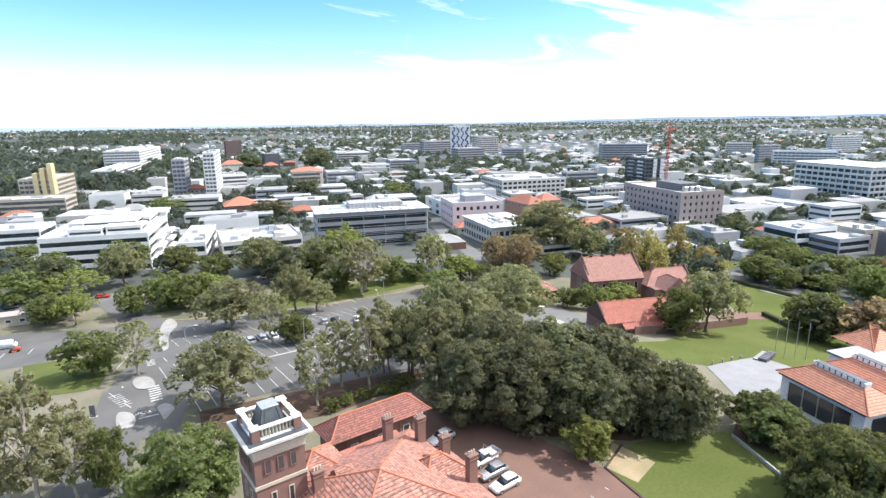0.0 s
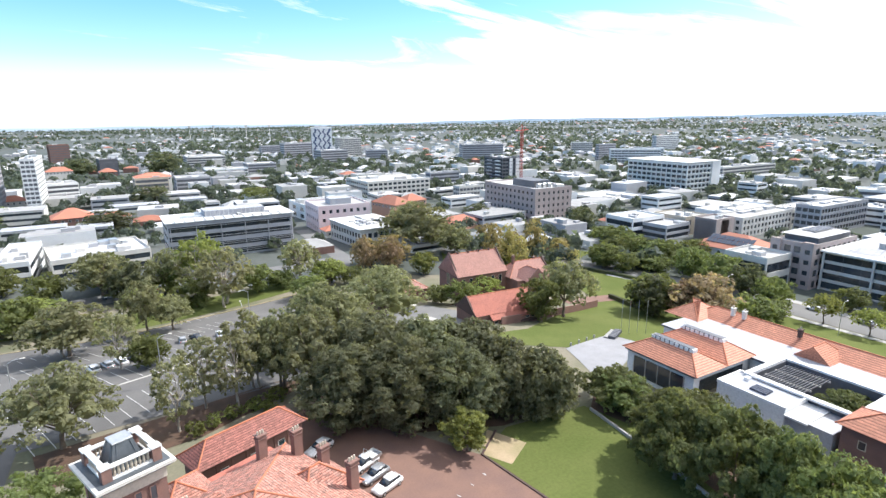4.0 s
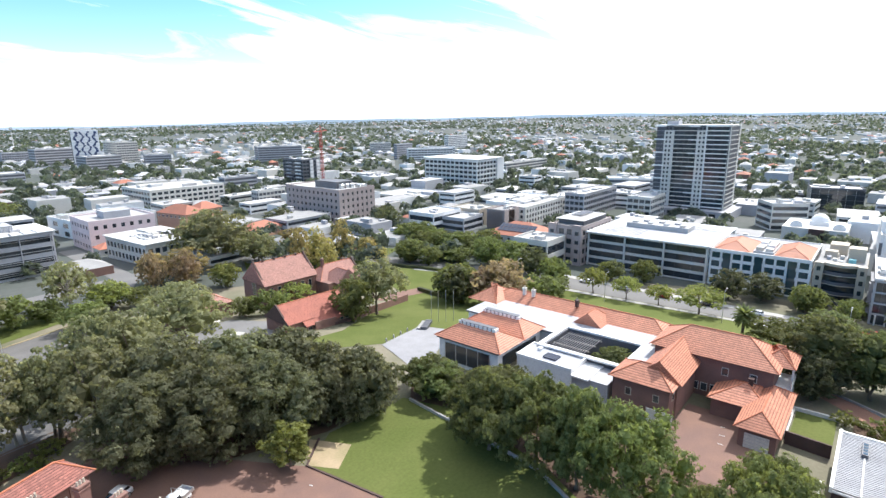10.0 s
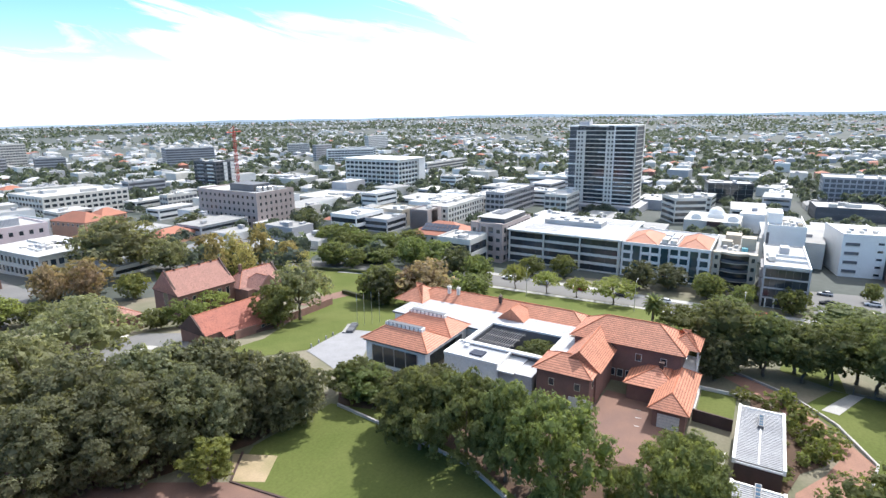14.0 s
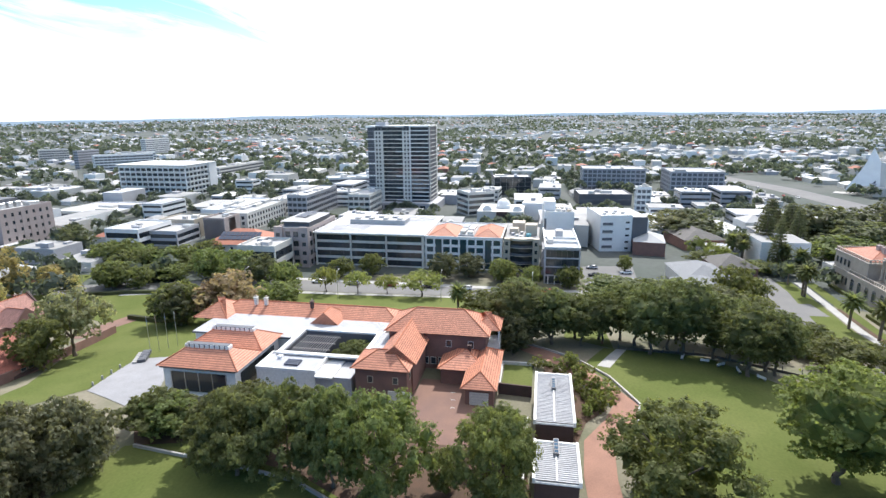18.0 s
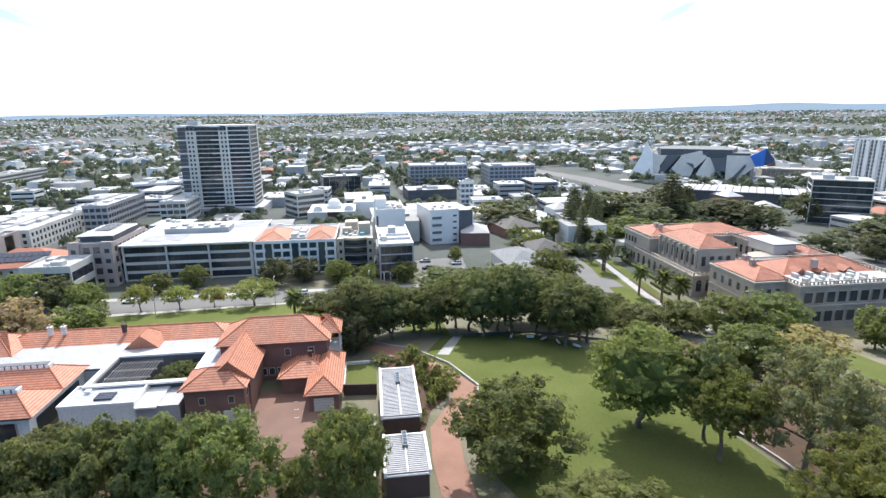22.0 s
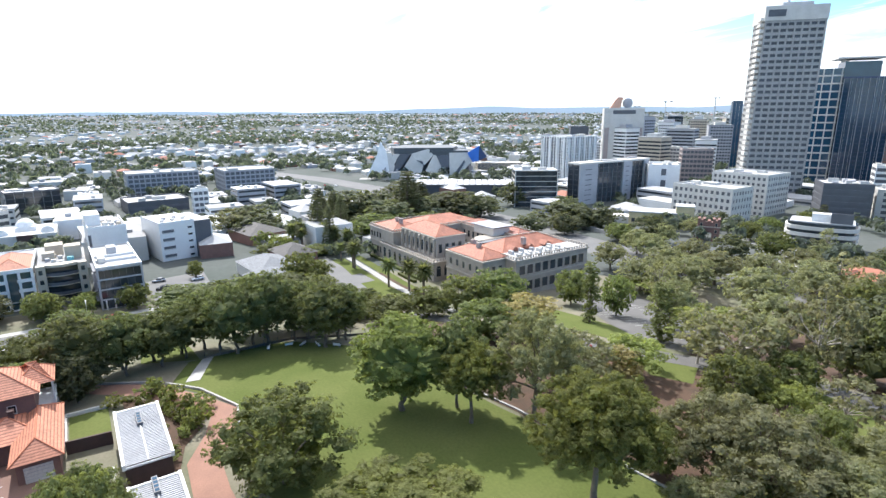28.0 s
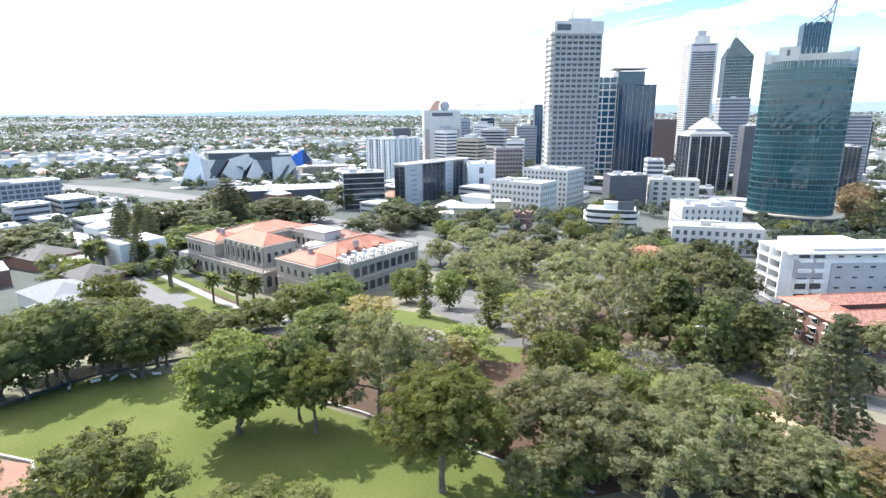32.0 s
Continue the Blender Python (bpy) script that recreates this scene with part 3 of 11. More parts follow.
def tree_kind(kind, mat, bark, height, rx, rz, n, r_lo, r_hi, leaf, per, shape="dome", r0=0.35, fork=0.45, limbs=7, droop=0.0, flat=0.75, spread=0.45, variants=2, heart=0.0):
    for k in range(variants):
        seed = hash_of(kind) + k * 17
        rx, rz = rx * (1.22 if k == 0 else 1.0), rz * (1.09 if k == 0 else 1.0)
        zc = height - rz - r_hi * 0.5
        cl = clump_set(seed, n, rx, rz, zc, r_lo, r_hi, shape)
        hearts = [(x * 0.58, y * 0.58, zc + (z - zc) * 0.6, heart * min(rx, rz)) for x, y, z, r in cl[::5]] if heart else []
        trunk = trunk_mesh("trunk", seed, bark, height, r0, limbs, [c[:3] for c in cl[::max(1, n // limbs)]], fork)
        TREES[kind, k] = (trunk, crown_mesh("crown", seed, mat, cl, leaf, per, spread, flat, droop, core=False, hearts=hearts))
        TREES[kind, k, "fine"] = (trunk, crown_mesh("crown", seed, mat, cl, leaf * 0.58, per * 2.1, spread, flat, droop, hearts=hearts))
        TREES[kind, k, "coarse"] = (trunk, crown_mesh("crown", seed, mat, cl, leaf * 1.55, per * 0.30, spread, flat, droop, core=False, hearts=hearts))
    TREES[kind] = variants


def hash_of(text):
    return sum((i + 1) * ord(c) for i, c in enumerate(text)) % 1000


COUNT = [0]


def tree(kind, x, y, size=1.0, tall=None, label="", name="tree", group="", z=None):
    """One tree of a kind at (x, y); size scales it, tall its height."""
    COUNT[0] += 1
    k = COUNT[0] % TREES[kind]
    ob = thing(name, x, y, z, (COUNT[0] * 77) % 360, label, "tree" if name != "shrub" else "shrub", group)
    ob.scale = (size, size, size * (tall or 1.0))
    r = math.hypot(x, y)
    trunk, crown = TREES[(kind, k, "fine") if r < 80 else (kind, k) if r < 140 else (kind, k, "coarse")]
    link("trunk", trunk, ob)
    link("crown", crown, ob)
    return ob


tree_kind("fig", LEAF_FIG, BARK, 15, 7.4, 6.4, 106, 1.09, 2.00, 0.54, 56, shape="ball", r0=0.8, fork=0.22, spread=0.4, heart=0.30)
tree_kind("round", LEAF_GREEN, BARK, 10, 4.3, 3.9, 51, 0.82, 1.55, 0.42, 96, shape="ball", r0=0.28, fork=0.25, spread=0.45, heart=0.32)
tree_kind("bright", LEAF_BRIGHT, BARK, 9, 4.4, 2.9, 52, 0.68, 1.18, 0.36, 110, shape="dome", r0=0.24, fork=0.34, limbs=10, spread=0.5, heart=0.30)
tree_kind("orb", LEAF_BRIGHT, BARK, 7, 2.5, 2.6, 44, 0.55, 1.0, 0.36, 120, shape="ball", r0=0.2, fork=0.25, heart=0.32)
tree_kind("pine", LEAF_PINE, BARK, 15, 6.1, 4.9, 190, 0.60, 1.10, 0.27, 210, r0=0.42, fork=0.42, limbs=12, spread=0.36, heart=0.34)
tree_kind("grove", LEAF_WEEP, BARK, 15, 4.7, 5.3, 110, 0.62, 1.15, 0.36, 112, shape="ball", r0=0.32, fork=0.32, limbs=10, spread=0.45, heart=0.34)
tree_kind("full_pine", LEAF_PINE, BARK, 15, 4.9, 5.6, 150, 0.60, 1.10, 0.27, 210, shape="ball", r0=0.34, fork=0.25, limbs=10, heart=0.36, variants=1)
tree_kind("gum", LEAF_GUM, BARK_PALE, 14, 3.7, 4.9, 46, 0.61, 1.18, 0.40, 66, shape="ball", r0=0.24, fork=0.42, limbs=12, droop=0.55, spread=0.75, flat=0.95, variants=3)
tree_kind("grey", LEAF_GREY, BARK, 14, 6.1, 5.6, 80, 0.82, 1.48, 0.40, 92, r0=0.4, fork=0.28, limbs=12, spread=0.5, heart=0.27)
tree_kind("weep", LEAF_WEEP, BARK, 10, 5.4, 4.2, 80, 0.82, 1.55, 0.42, 100, r0=0.35, fork=0.22, droop=0.4, spread=0.4, heart=0.30)
tree_kind("dark", LEAF_DARK, BARK, 11, 4.0, 4.4, 49, 0.88, 1.48, 0.46, 75, shape="ball", r0=0.3, fork=0.22, heart=0.32)
tree_kind("sheoak", LEAF_WEEP, BARK, 16, 5.6, 6.8, 70, 0.9, 1.7, 0.44, 70, shape="cone", r0=0.35, fork=0.2, limbs=12, droop=0.35, spread=0.55, heart=0.26)
tree_kind("autumn", LEAF_AUTUMN, BARK, 12, 2.8, 5.0, 53, 0.68, 1.26, 0.42, 72, shape="ball", r0=0.25, fork=0.18, spread=0.55, heart=0.25)
tree_kind("russet", LEAF_BROWN, BARK, 11, 4.6, 4.2, 61, 0.82, 1.41, 0.42, 70, shape="ball", r0=0.3, fork=0.18, spread=0.6, heart=0.28)
tree_kind("bush", LEAF_PINE, BARK, 2.6, 1.2, 0.95, 10, 0.5, 0.8, 0.28, 230, shape="ball", r0=0.08, fork=0.2, limbs=4)
tree_kind("poplar", LEAF_GREEN, BARK, 16, 1.3, 7.0, 26, 0.8, 1.3, 0.42, 95, shape="column", r0=0.25, fork=0.3, flat=1.2)


def palm_meshes():
    rnd = random.Random(5)
    bm = bmesh.new()
    z = -0.3
    for i in range(9):
        add_tube(bm, (0, 0, z), (0, 0, z + 0.85), 0.36 - 0.005 * i, 0.30, 9)
        z += 0.83
    trunk = mesh_of(bm, "trunk", BARK)
    bm = bmesh.new()
    for i in range(64):
        a = 2.399 * i
        up = 1.25 - 1.95 * (i / 64)
        d = Vector((math.cos(a), math.sin(a), 0))
        side = Vector((-d.y, d.x, 0))
        p = Vector((0, 0, z - 0.1))
        prev = None
        length = rnd.uniform(2.8, 3.6)
        for k in range(6):
            u = k / 5
            w = 0.42 * math.sin(math.pi * min(1, 0.12 + u * 0.9)) + 0.03
            row = [bm.verts.new(p - side * w - Vector((0, 0, w * 0.5))), bm.verts.new(p), bm.verts.new(p + side * w - Vector((0, 0, w * 0.5)))]
            if prev:
                bm.faces.new((prev[0], prev[1], row[1], row[0]))
                bm.faces.new((prev[1], prev[2], row[2], row[1]))
            prev = row
            slope = up - 1.5 * u * u
            p = p + (d * math.cos(slope) + Vector((0, 0, math.sin(slope)))) * length / 5
    crown = mesh_of(bm, "crown", LEAF_WEEP)
    TREES["palm"] = 1
    TREES["palm", 0] = TREES["palm", 0, "coarse"] = TREES["palm", 0, "fine"] = (trunk, crown)


def conifer_meshes():
    rng = random.Random(8)
    bm = bmesh.new()
    add_tube(bm, (0, 0, -0.3), (0, 0, 19.5), 0.38, 0.05, 8)
    for lev in range(15):
        z = 2.5 + lev * 1.14
        r = 4.3 * (1 - (z - 2.5) / 18.5) ** 0.8 + 0.25
        for i in range(8):
            a = 2 * math.pi * i / 8 + lev * 0.7
            add_tube(bm, (0, 0, z), (r * math.cos(a), r * math.sin(a), z + 0.25 * r), 0.06, 0.015, 4)
    trunk = mesh_of(bm, "trunk", BARK)
    cl = []
    for lev in range(15):
        z = 2.5 + lev * 1.14
        r = 4.3 * (1 - (z - 2.5) / 18.5) ** 0.8 + 0.25
        for i in range(8):
            a = 2 * math.pi * i / 8 + lev * 0.7
            for u in (0.45, 0.85):
                cl.append((r * u * math.cos(a), r * u * math.sin(a), z + 0.22 * r * u, 0.46 + 0.10 * r * u))
    crown = crown_mesh("crown", 3, LEAF_DARK, cl, 0.42, 42, 0.6, 0.55)
    TREES["conifer"] = 1
    TREES["conifer", 0] = TREES["conifer", 0, "coarse"] = TREES["conifer", 0, "fine"] = (trunk, crown)


palm_meshes()
conifer_meshes()


# ---------------------------------------------------------------- ground
def ground_sheet():
    rings = [0, 30, 60, 90] + [95 + 2.5 * i for i in range(37)] + [200, 230, 260, 300, 340, 380, 420, 480, 560, 660, 780, 900, 1100, 1300, 1500]
    rings += [1700 + 200 * i for i in range(16)] + [4800, 4890]
    n = 300
    rnd = random.Random(4)
    hills = [(rnd.uniform(0, 6.28), rnd.uniform(3, 9)) for _ in range(5)]
    bm = bmesh.new()
    rows = []
    for r in rings[1:]:
        row = []
        for i in range(n):
            a = 2 * math.pi * i / n
            z = ground_z(r * math.sin(a), r * math.cos(a)) - 0.03
            if r > 3000:
                z += smooth(3000, 4800, r) * sum(2.2 * math.sin(k * a + p) for p, k in hills)
            row.append(bm.verts.new((r * math.sin(a), r * math.cos(a), z)))
        rows.append(row)
    c = bm.verts.new((0, 0, 0))
    for i in range(n):
        bm.faces.new((rows[0][i], c, rows[0][(i + 1) % n]))
    for a, b in zip(rows, rows[1:]):
        for i in range(n):
            bm.faces.new((a[i], a[(i + 1) % n], b[(i + 1) % n], b[i]))
    bmesh.ops.recalc_face_normals(bm, faces=bm.faces[:])
    if sum(f.normal.z for f in bm.faces) < 0:
        bmesh.ops.reverse_faces(bm, faces=bm.faces[:])
    for f in bm.faces:
        f.smooth = True
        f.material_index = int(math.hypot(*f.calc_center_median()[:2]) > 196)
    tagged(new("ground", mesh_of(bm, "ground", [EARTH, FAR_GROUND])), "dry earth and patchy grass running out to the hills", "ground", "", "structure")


ground_sheet()

patch("lawn", [(41.5, 44), (39.8, 57), (47, 61), (62, 59.5), (64.5, 50), (60, 31), (56, 23), (44, 22), (36, 34)], GRASS, 0.010, "mown green lawn beside the fig trees", "lawn")
patch("lawn", [(78, 80.5), (66, 90), (70, 97.5), (81, 97.5), (100, 108), (128, 120), (136, 142), (150, 152), (160, 128), (156, 100), (138, 90), (116, 84), (104, 72), (95, 74)], GRASS, 0.010, "mown green lawn with flagpoles at its edge", "lawn")
patch("lawn", [(120, 78), (164.8, 92), (164.8, 14), (138, 20), (116, 30), (112, 60)], GRASS, 0.012, "bright green verge lawn along the street", "lawn")
patch("lawn", [(101, -9), (112, -14), (112, -34), (98, -45), (80, -50), (60, -53), (40, -58), (22, -57), (26, -40), (44, -22), (64, -14), (80, -15.5), (88, -17), (95, -13)], GRASS, 0.010, "wide mown lawn between pine trees", "lawn")
patch("lawn", [(98.5, 0.6), (98.5, 6), (88.5, 6), (88.5, 0.6)], GRASS, 0.016, "small square lawn behind the garage", "lawn")
patch("lawn", [(-60, 178), (56, 196), (84, 206), (60, 188), (14, 171), (-8, 166), (-30, 180)], GRASS, 0.010, "strip of lawn beside the car park", "lawn")
patch("lawn", [(100, 168), (150, 158), (176, 170), (168, 206), (120, 206)], GRASS, 0.010, "open park lawn by the old school", "lawn")
patch("lawn", [(-48, 108), (-37.5, 106.5), (-35.5, 108), (-37.5, 122), (-39, 130), (-50, 138), (-60, 138)], GRASS, 0.010, "grass under a street tree", "lawn")
patch("lawn", [(126, -90), (204, -95.5), (204, -92), (126, -86.6)], GRASS, 0.010, "strip of lawn before the palace", "lawn")
patch("lawn", [(126, -83), (204, -88), (204, -80), (150, -76), (126, -78)], GRASS, 0.010, "lawn with date palms", "lawn")
patch("lawn", [(66, -104), (108, -108), (122, -112), (118, -100), (86, -92), (70, -94)], GRASS, 0.010, "grass beside the palace car park", "lawn")
patch("lawn", [(20, -96), (36, -92), (44, -100), (34, -108)], GRASS, 0.010, "small lawn among gum trees", "lawn")
patch("lawn", [(118, -6), (156, -8), (156, -16), (112, -16)], GRASS, 0.010, "grass below the pines", "lawn")
patch("lawn", [(64, -98), (53.3, -96), (48.5, -86.2), (55, -83), (66, -89)], GRASS, 0.010, "small lawn beside the drive", "lawn")
patch("lawn", [(29.7, -93.4), (25.2, -98.1), (20, -90), (26.5, -86)], GRASS, 0.012, "small lawn below the she-oaks", "lawn")
patch("mulch_bed", [(16, -66), (60, -66), (104, -56), (120, -66), (86, -75), (62, -87), (40, -99), (10, -104), (-20, -100), (-14, -80), (4, -70)], MULCH, 0.004, "leaf litter under the park trees", "garden bed")
# dark ground in place of the shade on dry grass under the she-oaks
patch("mulch_bed", [(-30, -117), (15, -113), (40, -109), (58, -99), (57, -112), (62, -124), (84, -144), (60, -170), (30, -165), (12, -132), (-30, -140)], MULCH, 0.004, "dry ground painted dark for the shade under the she-oaks", "garden bed")
patch("car_park", [(57, -112), (59, -100), (66, -98), (84, -106.6), (98, -116)], ASPHALT, 0.013, "asphalt entry of the palace car park", "car park")
patch("bare_earth", [(44, 62), (39.8, 57), (42, 53), (47, 56)], SAND, 0.018, "worn sandy edge of the lawn", "bare earth")
patch("bare_earth", [(-4, -92), (14, -98), (22, -92), (6, -84), (-8, -86)], SAND, 0.014, "dry sandy ground below the trees", "bare earth")
patch("mulch_bed", [(-14, 80), (6, 83), (22, 90), (26, 96), (2, 92.5), (-16, 90)], MULCH, 0.012, "mulched garden bed beside the car park", "garden bed")
patch("mulch_bed", [(22, 84), (48, 84), (62, 82), (64, 62), (47, 61.5), (34, 67), (24, 75)], MULCH, 0.008, "leaf litter under the figs", "garden bed")
patch("mulch_bed", [(98, -46), (60, -54), (22, -58), (16, -66), (60, -66), (104, -56)], MULCH, 0.008, "leaf litter under the pines", "garden bed")
patch("mulch_bed", [(48, -2), (70, 1.5), (70, 21), (58, 24), (50, 20)], MULCH, 0.006, "leaf litter under the trees by the forecourt", "garden bed")
# a dark sheet over pale earth paints the shade below the weeping trees
patch("mulch_bed", [(56, 23.5), (70, 22), (80, 31), (80, 50), (67, 62), (62, 58), (60, 40)], MULCH, 0.005, "dark ground standing in for shade under the weeping trees", "garden bed")
patch("car_park", [(-25, 92), (24, 94), (44, 112), (60, 182), (14, 167.5), (-8, 161), (-35, 168), (-27, 118)], ASPHALT, 0.012, "grey asphalt car park with white bay lines", "car park")
patch("road", ribbon([(-27, 70), (-28.5, 92), (-29, 120), (-36, 160), (-58, 198)], 9), ASPHALT, 0.016, "grey asphalt entry road", "road")
patch("car_park", [(-130, 145), (-58, 138), (-40, 150), (-44, 168), (-70, 172), (-130, 176)], ASPHALT, 0.010, "asphalt yard with yellow lines", "car park")
patch("road", ribbon([(-320, 162), (-120, 192), (-20, 206), (90, 219), (200, 226)], 11), ROAD, 0.014, "grey two-lane street", "road")
patch("road", ribbon([(52, 178), (66, 196), (78, 216), (84, 300)], 8), ROAD, 0.018, "asphalt side street", "road")
patch("forecourt", [(48, 110), (68, 108), (80, 124), (76, 140), (56, 138)], ROAD, 0.012, "grey asphalt forecourt with a round island", "forecourt")
patch("paving", [(15, 40), (41.5, 44.5), (39.6, 57), (34, 66.5), (44, 82), (24, 86), (16, 77)], BRICK_PAVE, 0.014, "red brick paved yard with parking marks", "paving")
patch("paving", [(70, 6), (81, 6), (90, 12), (90, 20.5), (80, 21), (70, 21)], BRICK_PAVE, 0.014, "red asphalt forecourt of the residence", "paving")
patch("plaza", [(77.2, 80.1), (95, 84.5), (96, 75.5), (76.4, 65.2), (72, 67.5)], PAVER, 0.02, "pale grey paved terrace beside the pavilion", "plaza")
patch("paving", ribbon([(122, 10), (110, 3.5), (101, -6), (93, -11), (86, -15), (80, -13), (74, -9.5), (66, -9), (56, -9.5)], 4.4), GRAVEL, 0.018, "curving red gravel path", "path")
patch("paving", [(116, 120), (134, 116), (136, 122), (118, 127)], BRICK_PAVE, 0.02, "red brick steps and paving", "paving")
patch("footpath", [(101, -11.6), (112, -16.5), (112, -18.6), (100.5, -14)], CONCRETE, 0.02, "short pale concrete path", "footpath")
patch("road", ribbon([(150, 190), (162, 140), (173.5, 100), (173.5, 30), (173, -60), (174, -84)], 11), ROAD, 0.016, "grey street along the park", "road")
patch("footpath", ribbon([(154, 140), (166.2, 100), (166.2, 20), (165.6, -60)], 2.2), CONCRETE, 0.014, "pale concrete footpath", "footpath")
patch("footpath", ribbon([(181, 100), (181, 20), (181, -20)], 3.0), CONCRETE, 0.014, "pale concrete footpath", "footpath")
patch("road", ribbon([(120, 206), (170, 196), (240, 190), (330, 180)], 10), ROAD, 0.02, "grey cross street", "road")
patch("car_park", [(182, -16), (214, -16), (218, -36), (182, -34)], ROAD, 0.014, "worn grey parking lot behind the street", "car park")
patch("road", ribbon([(158, -72), (192, -77), (246, -79), (330, -84)], 10), ROAD, 0.02, "grey street beside the palace", "road")
patch("footpath", ribbon([(112, -80), (126, -84.6), (204, -90)], 2.4), CONCRETE, 0.016, "pale path before the palace", "footpath")
patch("garden_bed", [(126, -86.4), (176, -89.4), (176, -90.6), (126, -88)], MULCH, 0.018, "red flower bed", "garden bed")
patch("car_park", [(58, -112), (98, -116), (112, -124), (108, -146), (86, -142), (62, -122)], ASPHALT, 0.014, "asphalt car park with white bays", "car park")
patch("road", ribbon([(122, -70), (86, -79), (62, -92), (40, -104), (15, -108), (-30, -112)], 6.5), ASPHALT, 0.018, "narrow asphalt drive among trees", "road")
patch("freeway", ribbon([(20, -188), (100, -186), (160, -190), (240, -204), (330, -208), (420, -214), (520, -206), (640, -180), (900, -60), (1300, 60)], 24), ROAD, 0.02, "wide pale freeway", "freeway", 12)
patch("road", ribbon([(60, -200), (81, -217), (146, -288), (190, -330)], 12), CONCRETE, 0.05, "pale bridge road over the cutting", "road")
kerb("kerb", [(-35, 168), (-8, 161.5), (14, 168), (60, 182.6)], 0.3, 0.16, SAND, "sandy kerb of the car park")
kerb("garden_wall", [(113, 5), (106.4, -4), (103.5, -7.7), (96.1, -13.3), (86.6, -17.2), (81, -16)], 0.32, 0.42, KERB, "low curved pale concrete wall", "wall")
kerb("kerb", [(41.6, 44), (39.7, 57), (45, 61)], 0.3, 0.2, DARKBRICK, "dark brick edging of the paved yard")
kerb("hedge", [(66.5, 60), (66, 48), (63.5, 40)], 1.0, 1.1, LEAF_DARK, "clipped dark hedge", "hedge")
kerb("retaining_wall", [(62, 58), (60, 40), (58.5, 31), (55, 24)], 0.3, 0.5, CONCRETE, "thin curved concrete edging", "wall")
kerb("kerb", [(98, -46.5), (60, -54.5), (22, -59)], 0.35, 0.25, CONCRETE, "pale kerb below the pines")
kerb("parapet", [(64, -192), (88, -216), (152, -284)], 0.5, 1.1, CONCRETE, "long pale bridge parapet", "parapet")
kerb("retaining_wall", [(60, -206), (130, -208), (200, -222)], 0.6, 2.0, CONCRETE, "concrete wall of the freeway cutting", "wall")
kerb("garden_wall", [(78.0, 104.0), (90.8, 105.6), (106.3, 109.8), (121.5, 113.5)], 0.35, 2.1, BRICK, "long low red-brick wall beside the lawn", "wall")
kerb("hedge", [(134.2, 120.0), (132.7, 112.7), (130.8, 106.0)], 1.2, 1.2, LEAF_DARK, "clipped dark hedge beside the steps", "hedge")
kerb("hedge", [(151.9, 151.3), (153.5, 144.4), (156.0, 137.4), (157.6, 129.0)], 1.4, 1.1, LEAF_DARK, "clipped dark hedge along the lawn", "hedge")
kerb("fence", [(112, -17), (113, -35), (104, -52)], 0.06, 0.5, BARK, "low dark fence under the pines", "fence")


def lines(name, label, origin, yaw, count, gap, length, width=0.13, lift=0.10, mat=None, both=0.0):
    """Painted bay lines, side by side."""
    bm = bmesh.new()
    c, s = math.cos(radians(yaw)), math.sin(radians(yaw))
    for i in range(count):
        for v0, v1 in ((0, length), (length + both, 2 * length + both))[: 2 if both else 1]:
            pts = [(i * gap - width / 2, v0), (i * gap + width / 2, v0), (i * gap + width / 2, v1), (i * gap - width / 2, v1)]
            vs = []
            for u, v in pts:
                x, y = origin[0] + u * c - v * s, origin[1] + u * s + v * c
                vs.append(bm.verts.new((x, y, ground_z(x, y) + lift)))
            bm.faces.new(vs)
    bmesh.ops.recalc_face_normals(bm, faces=bm.faces[:])
    for f in bm.faces:
        if f.normal.z < 0:
            f.normal_flip()
    tagged(new(name, mesh_of(bm, name, mat or PAINT_LINE)), label, "road marking", "", "stuff")


for u0, v0, n, both in ((16, 89.8, 14, 0), (16, 94.6, 14, 0), (14, 107.0, 18, 0.2), (16, 119.4, 20, 0), (18, 133.0, 22, 0.2), (20, 150.0, 22, 0)):
    lines("bay_lines", "white painted parking bay lines on asphalt", (0.94 * u0 - 0.342 * v0, 0.342 * u0 + 0.94 * v0), 20, n, 2.65, 4.7, both=both)
kerb("kerb", [(-15.4, 107.2), (16, 118.6)], 0.5, 0.14, KERB, "pale kerb between parking rows")
lines("bay_lines", "white painted parking bay lines on asphalt", (64, -118), -8, 14, 2.7, 4.6, both=0.3)
lines("bay_lines", "white painted parking bay lines on asphalt", (70, -132), -8, 12, 2.7, 4.6)
lines("bay_lines", "white parking marks on red paving", (80.6, 13), 8, 3, 2.6, 0.8)
lines("bay_lines", "white parking marks on red paving", (27, 49), 20, 5, 2.8, 0.6)
lines("crossing", "white zebra crossing bars", (-26.3, 102.6), -74, 7, 1.1, 1.9, 0.5)
lines("crossing", "white zebra crossing bars", (-30.6, 121.0), -74, 5, 1.1, 1.6, 0.5)
lines("hatching", "white hatched road markings", (-32.2, 100.6), -58, 7, 0.95, 2.0, 0.22)
lines("hatching", "white hatched road markings", (-32.6, 102.8), -146, 1, 1, 9.6, 0.18)
lines("lane_line", "white stop line across the road", (-22.3, 91.1), 104, 1, 1, 2.9, 0.3)
lines("lane_line", "white lane line", (-35.4, 118), 4, 1, 1, 12, 0.15)


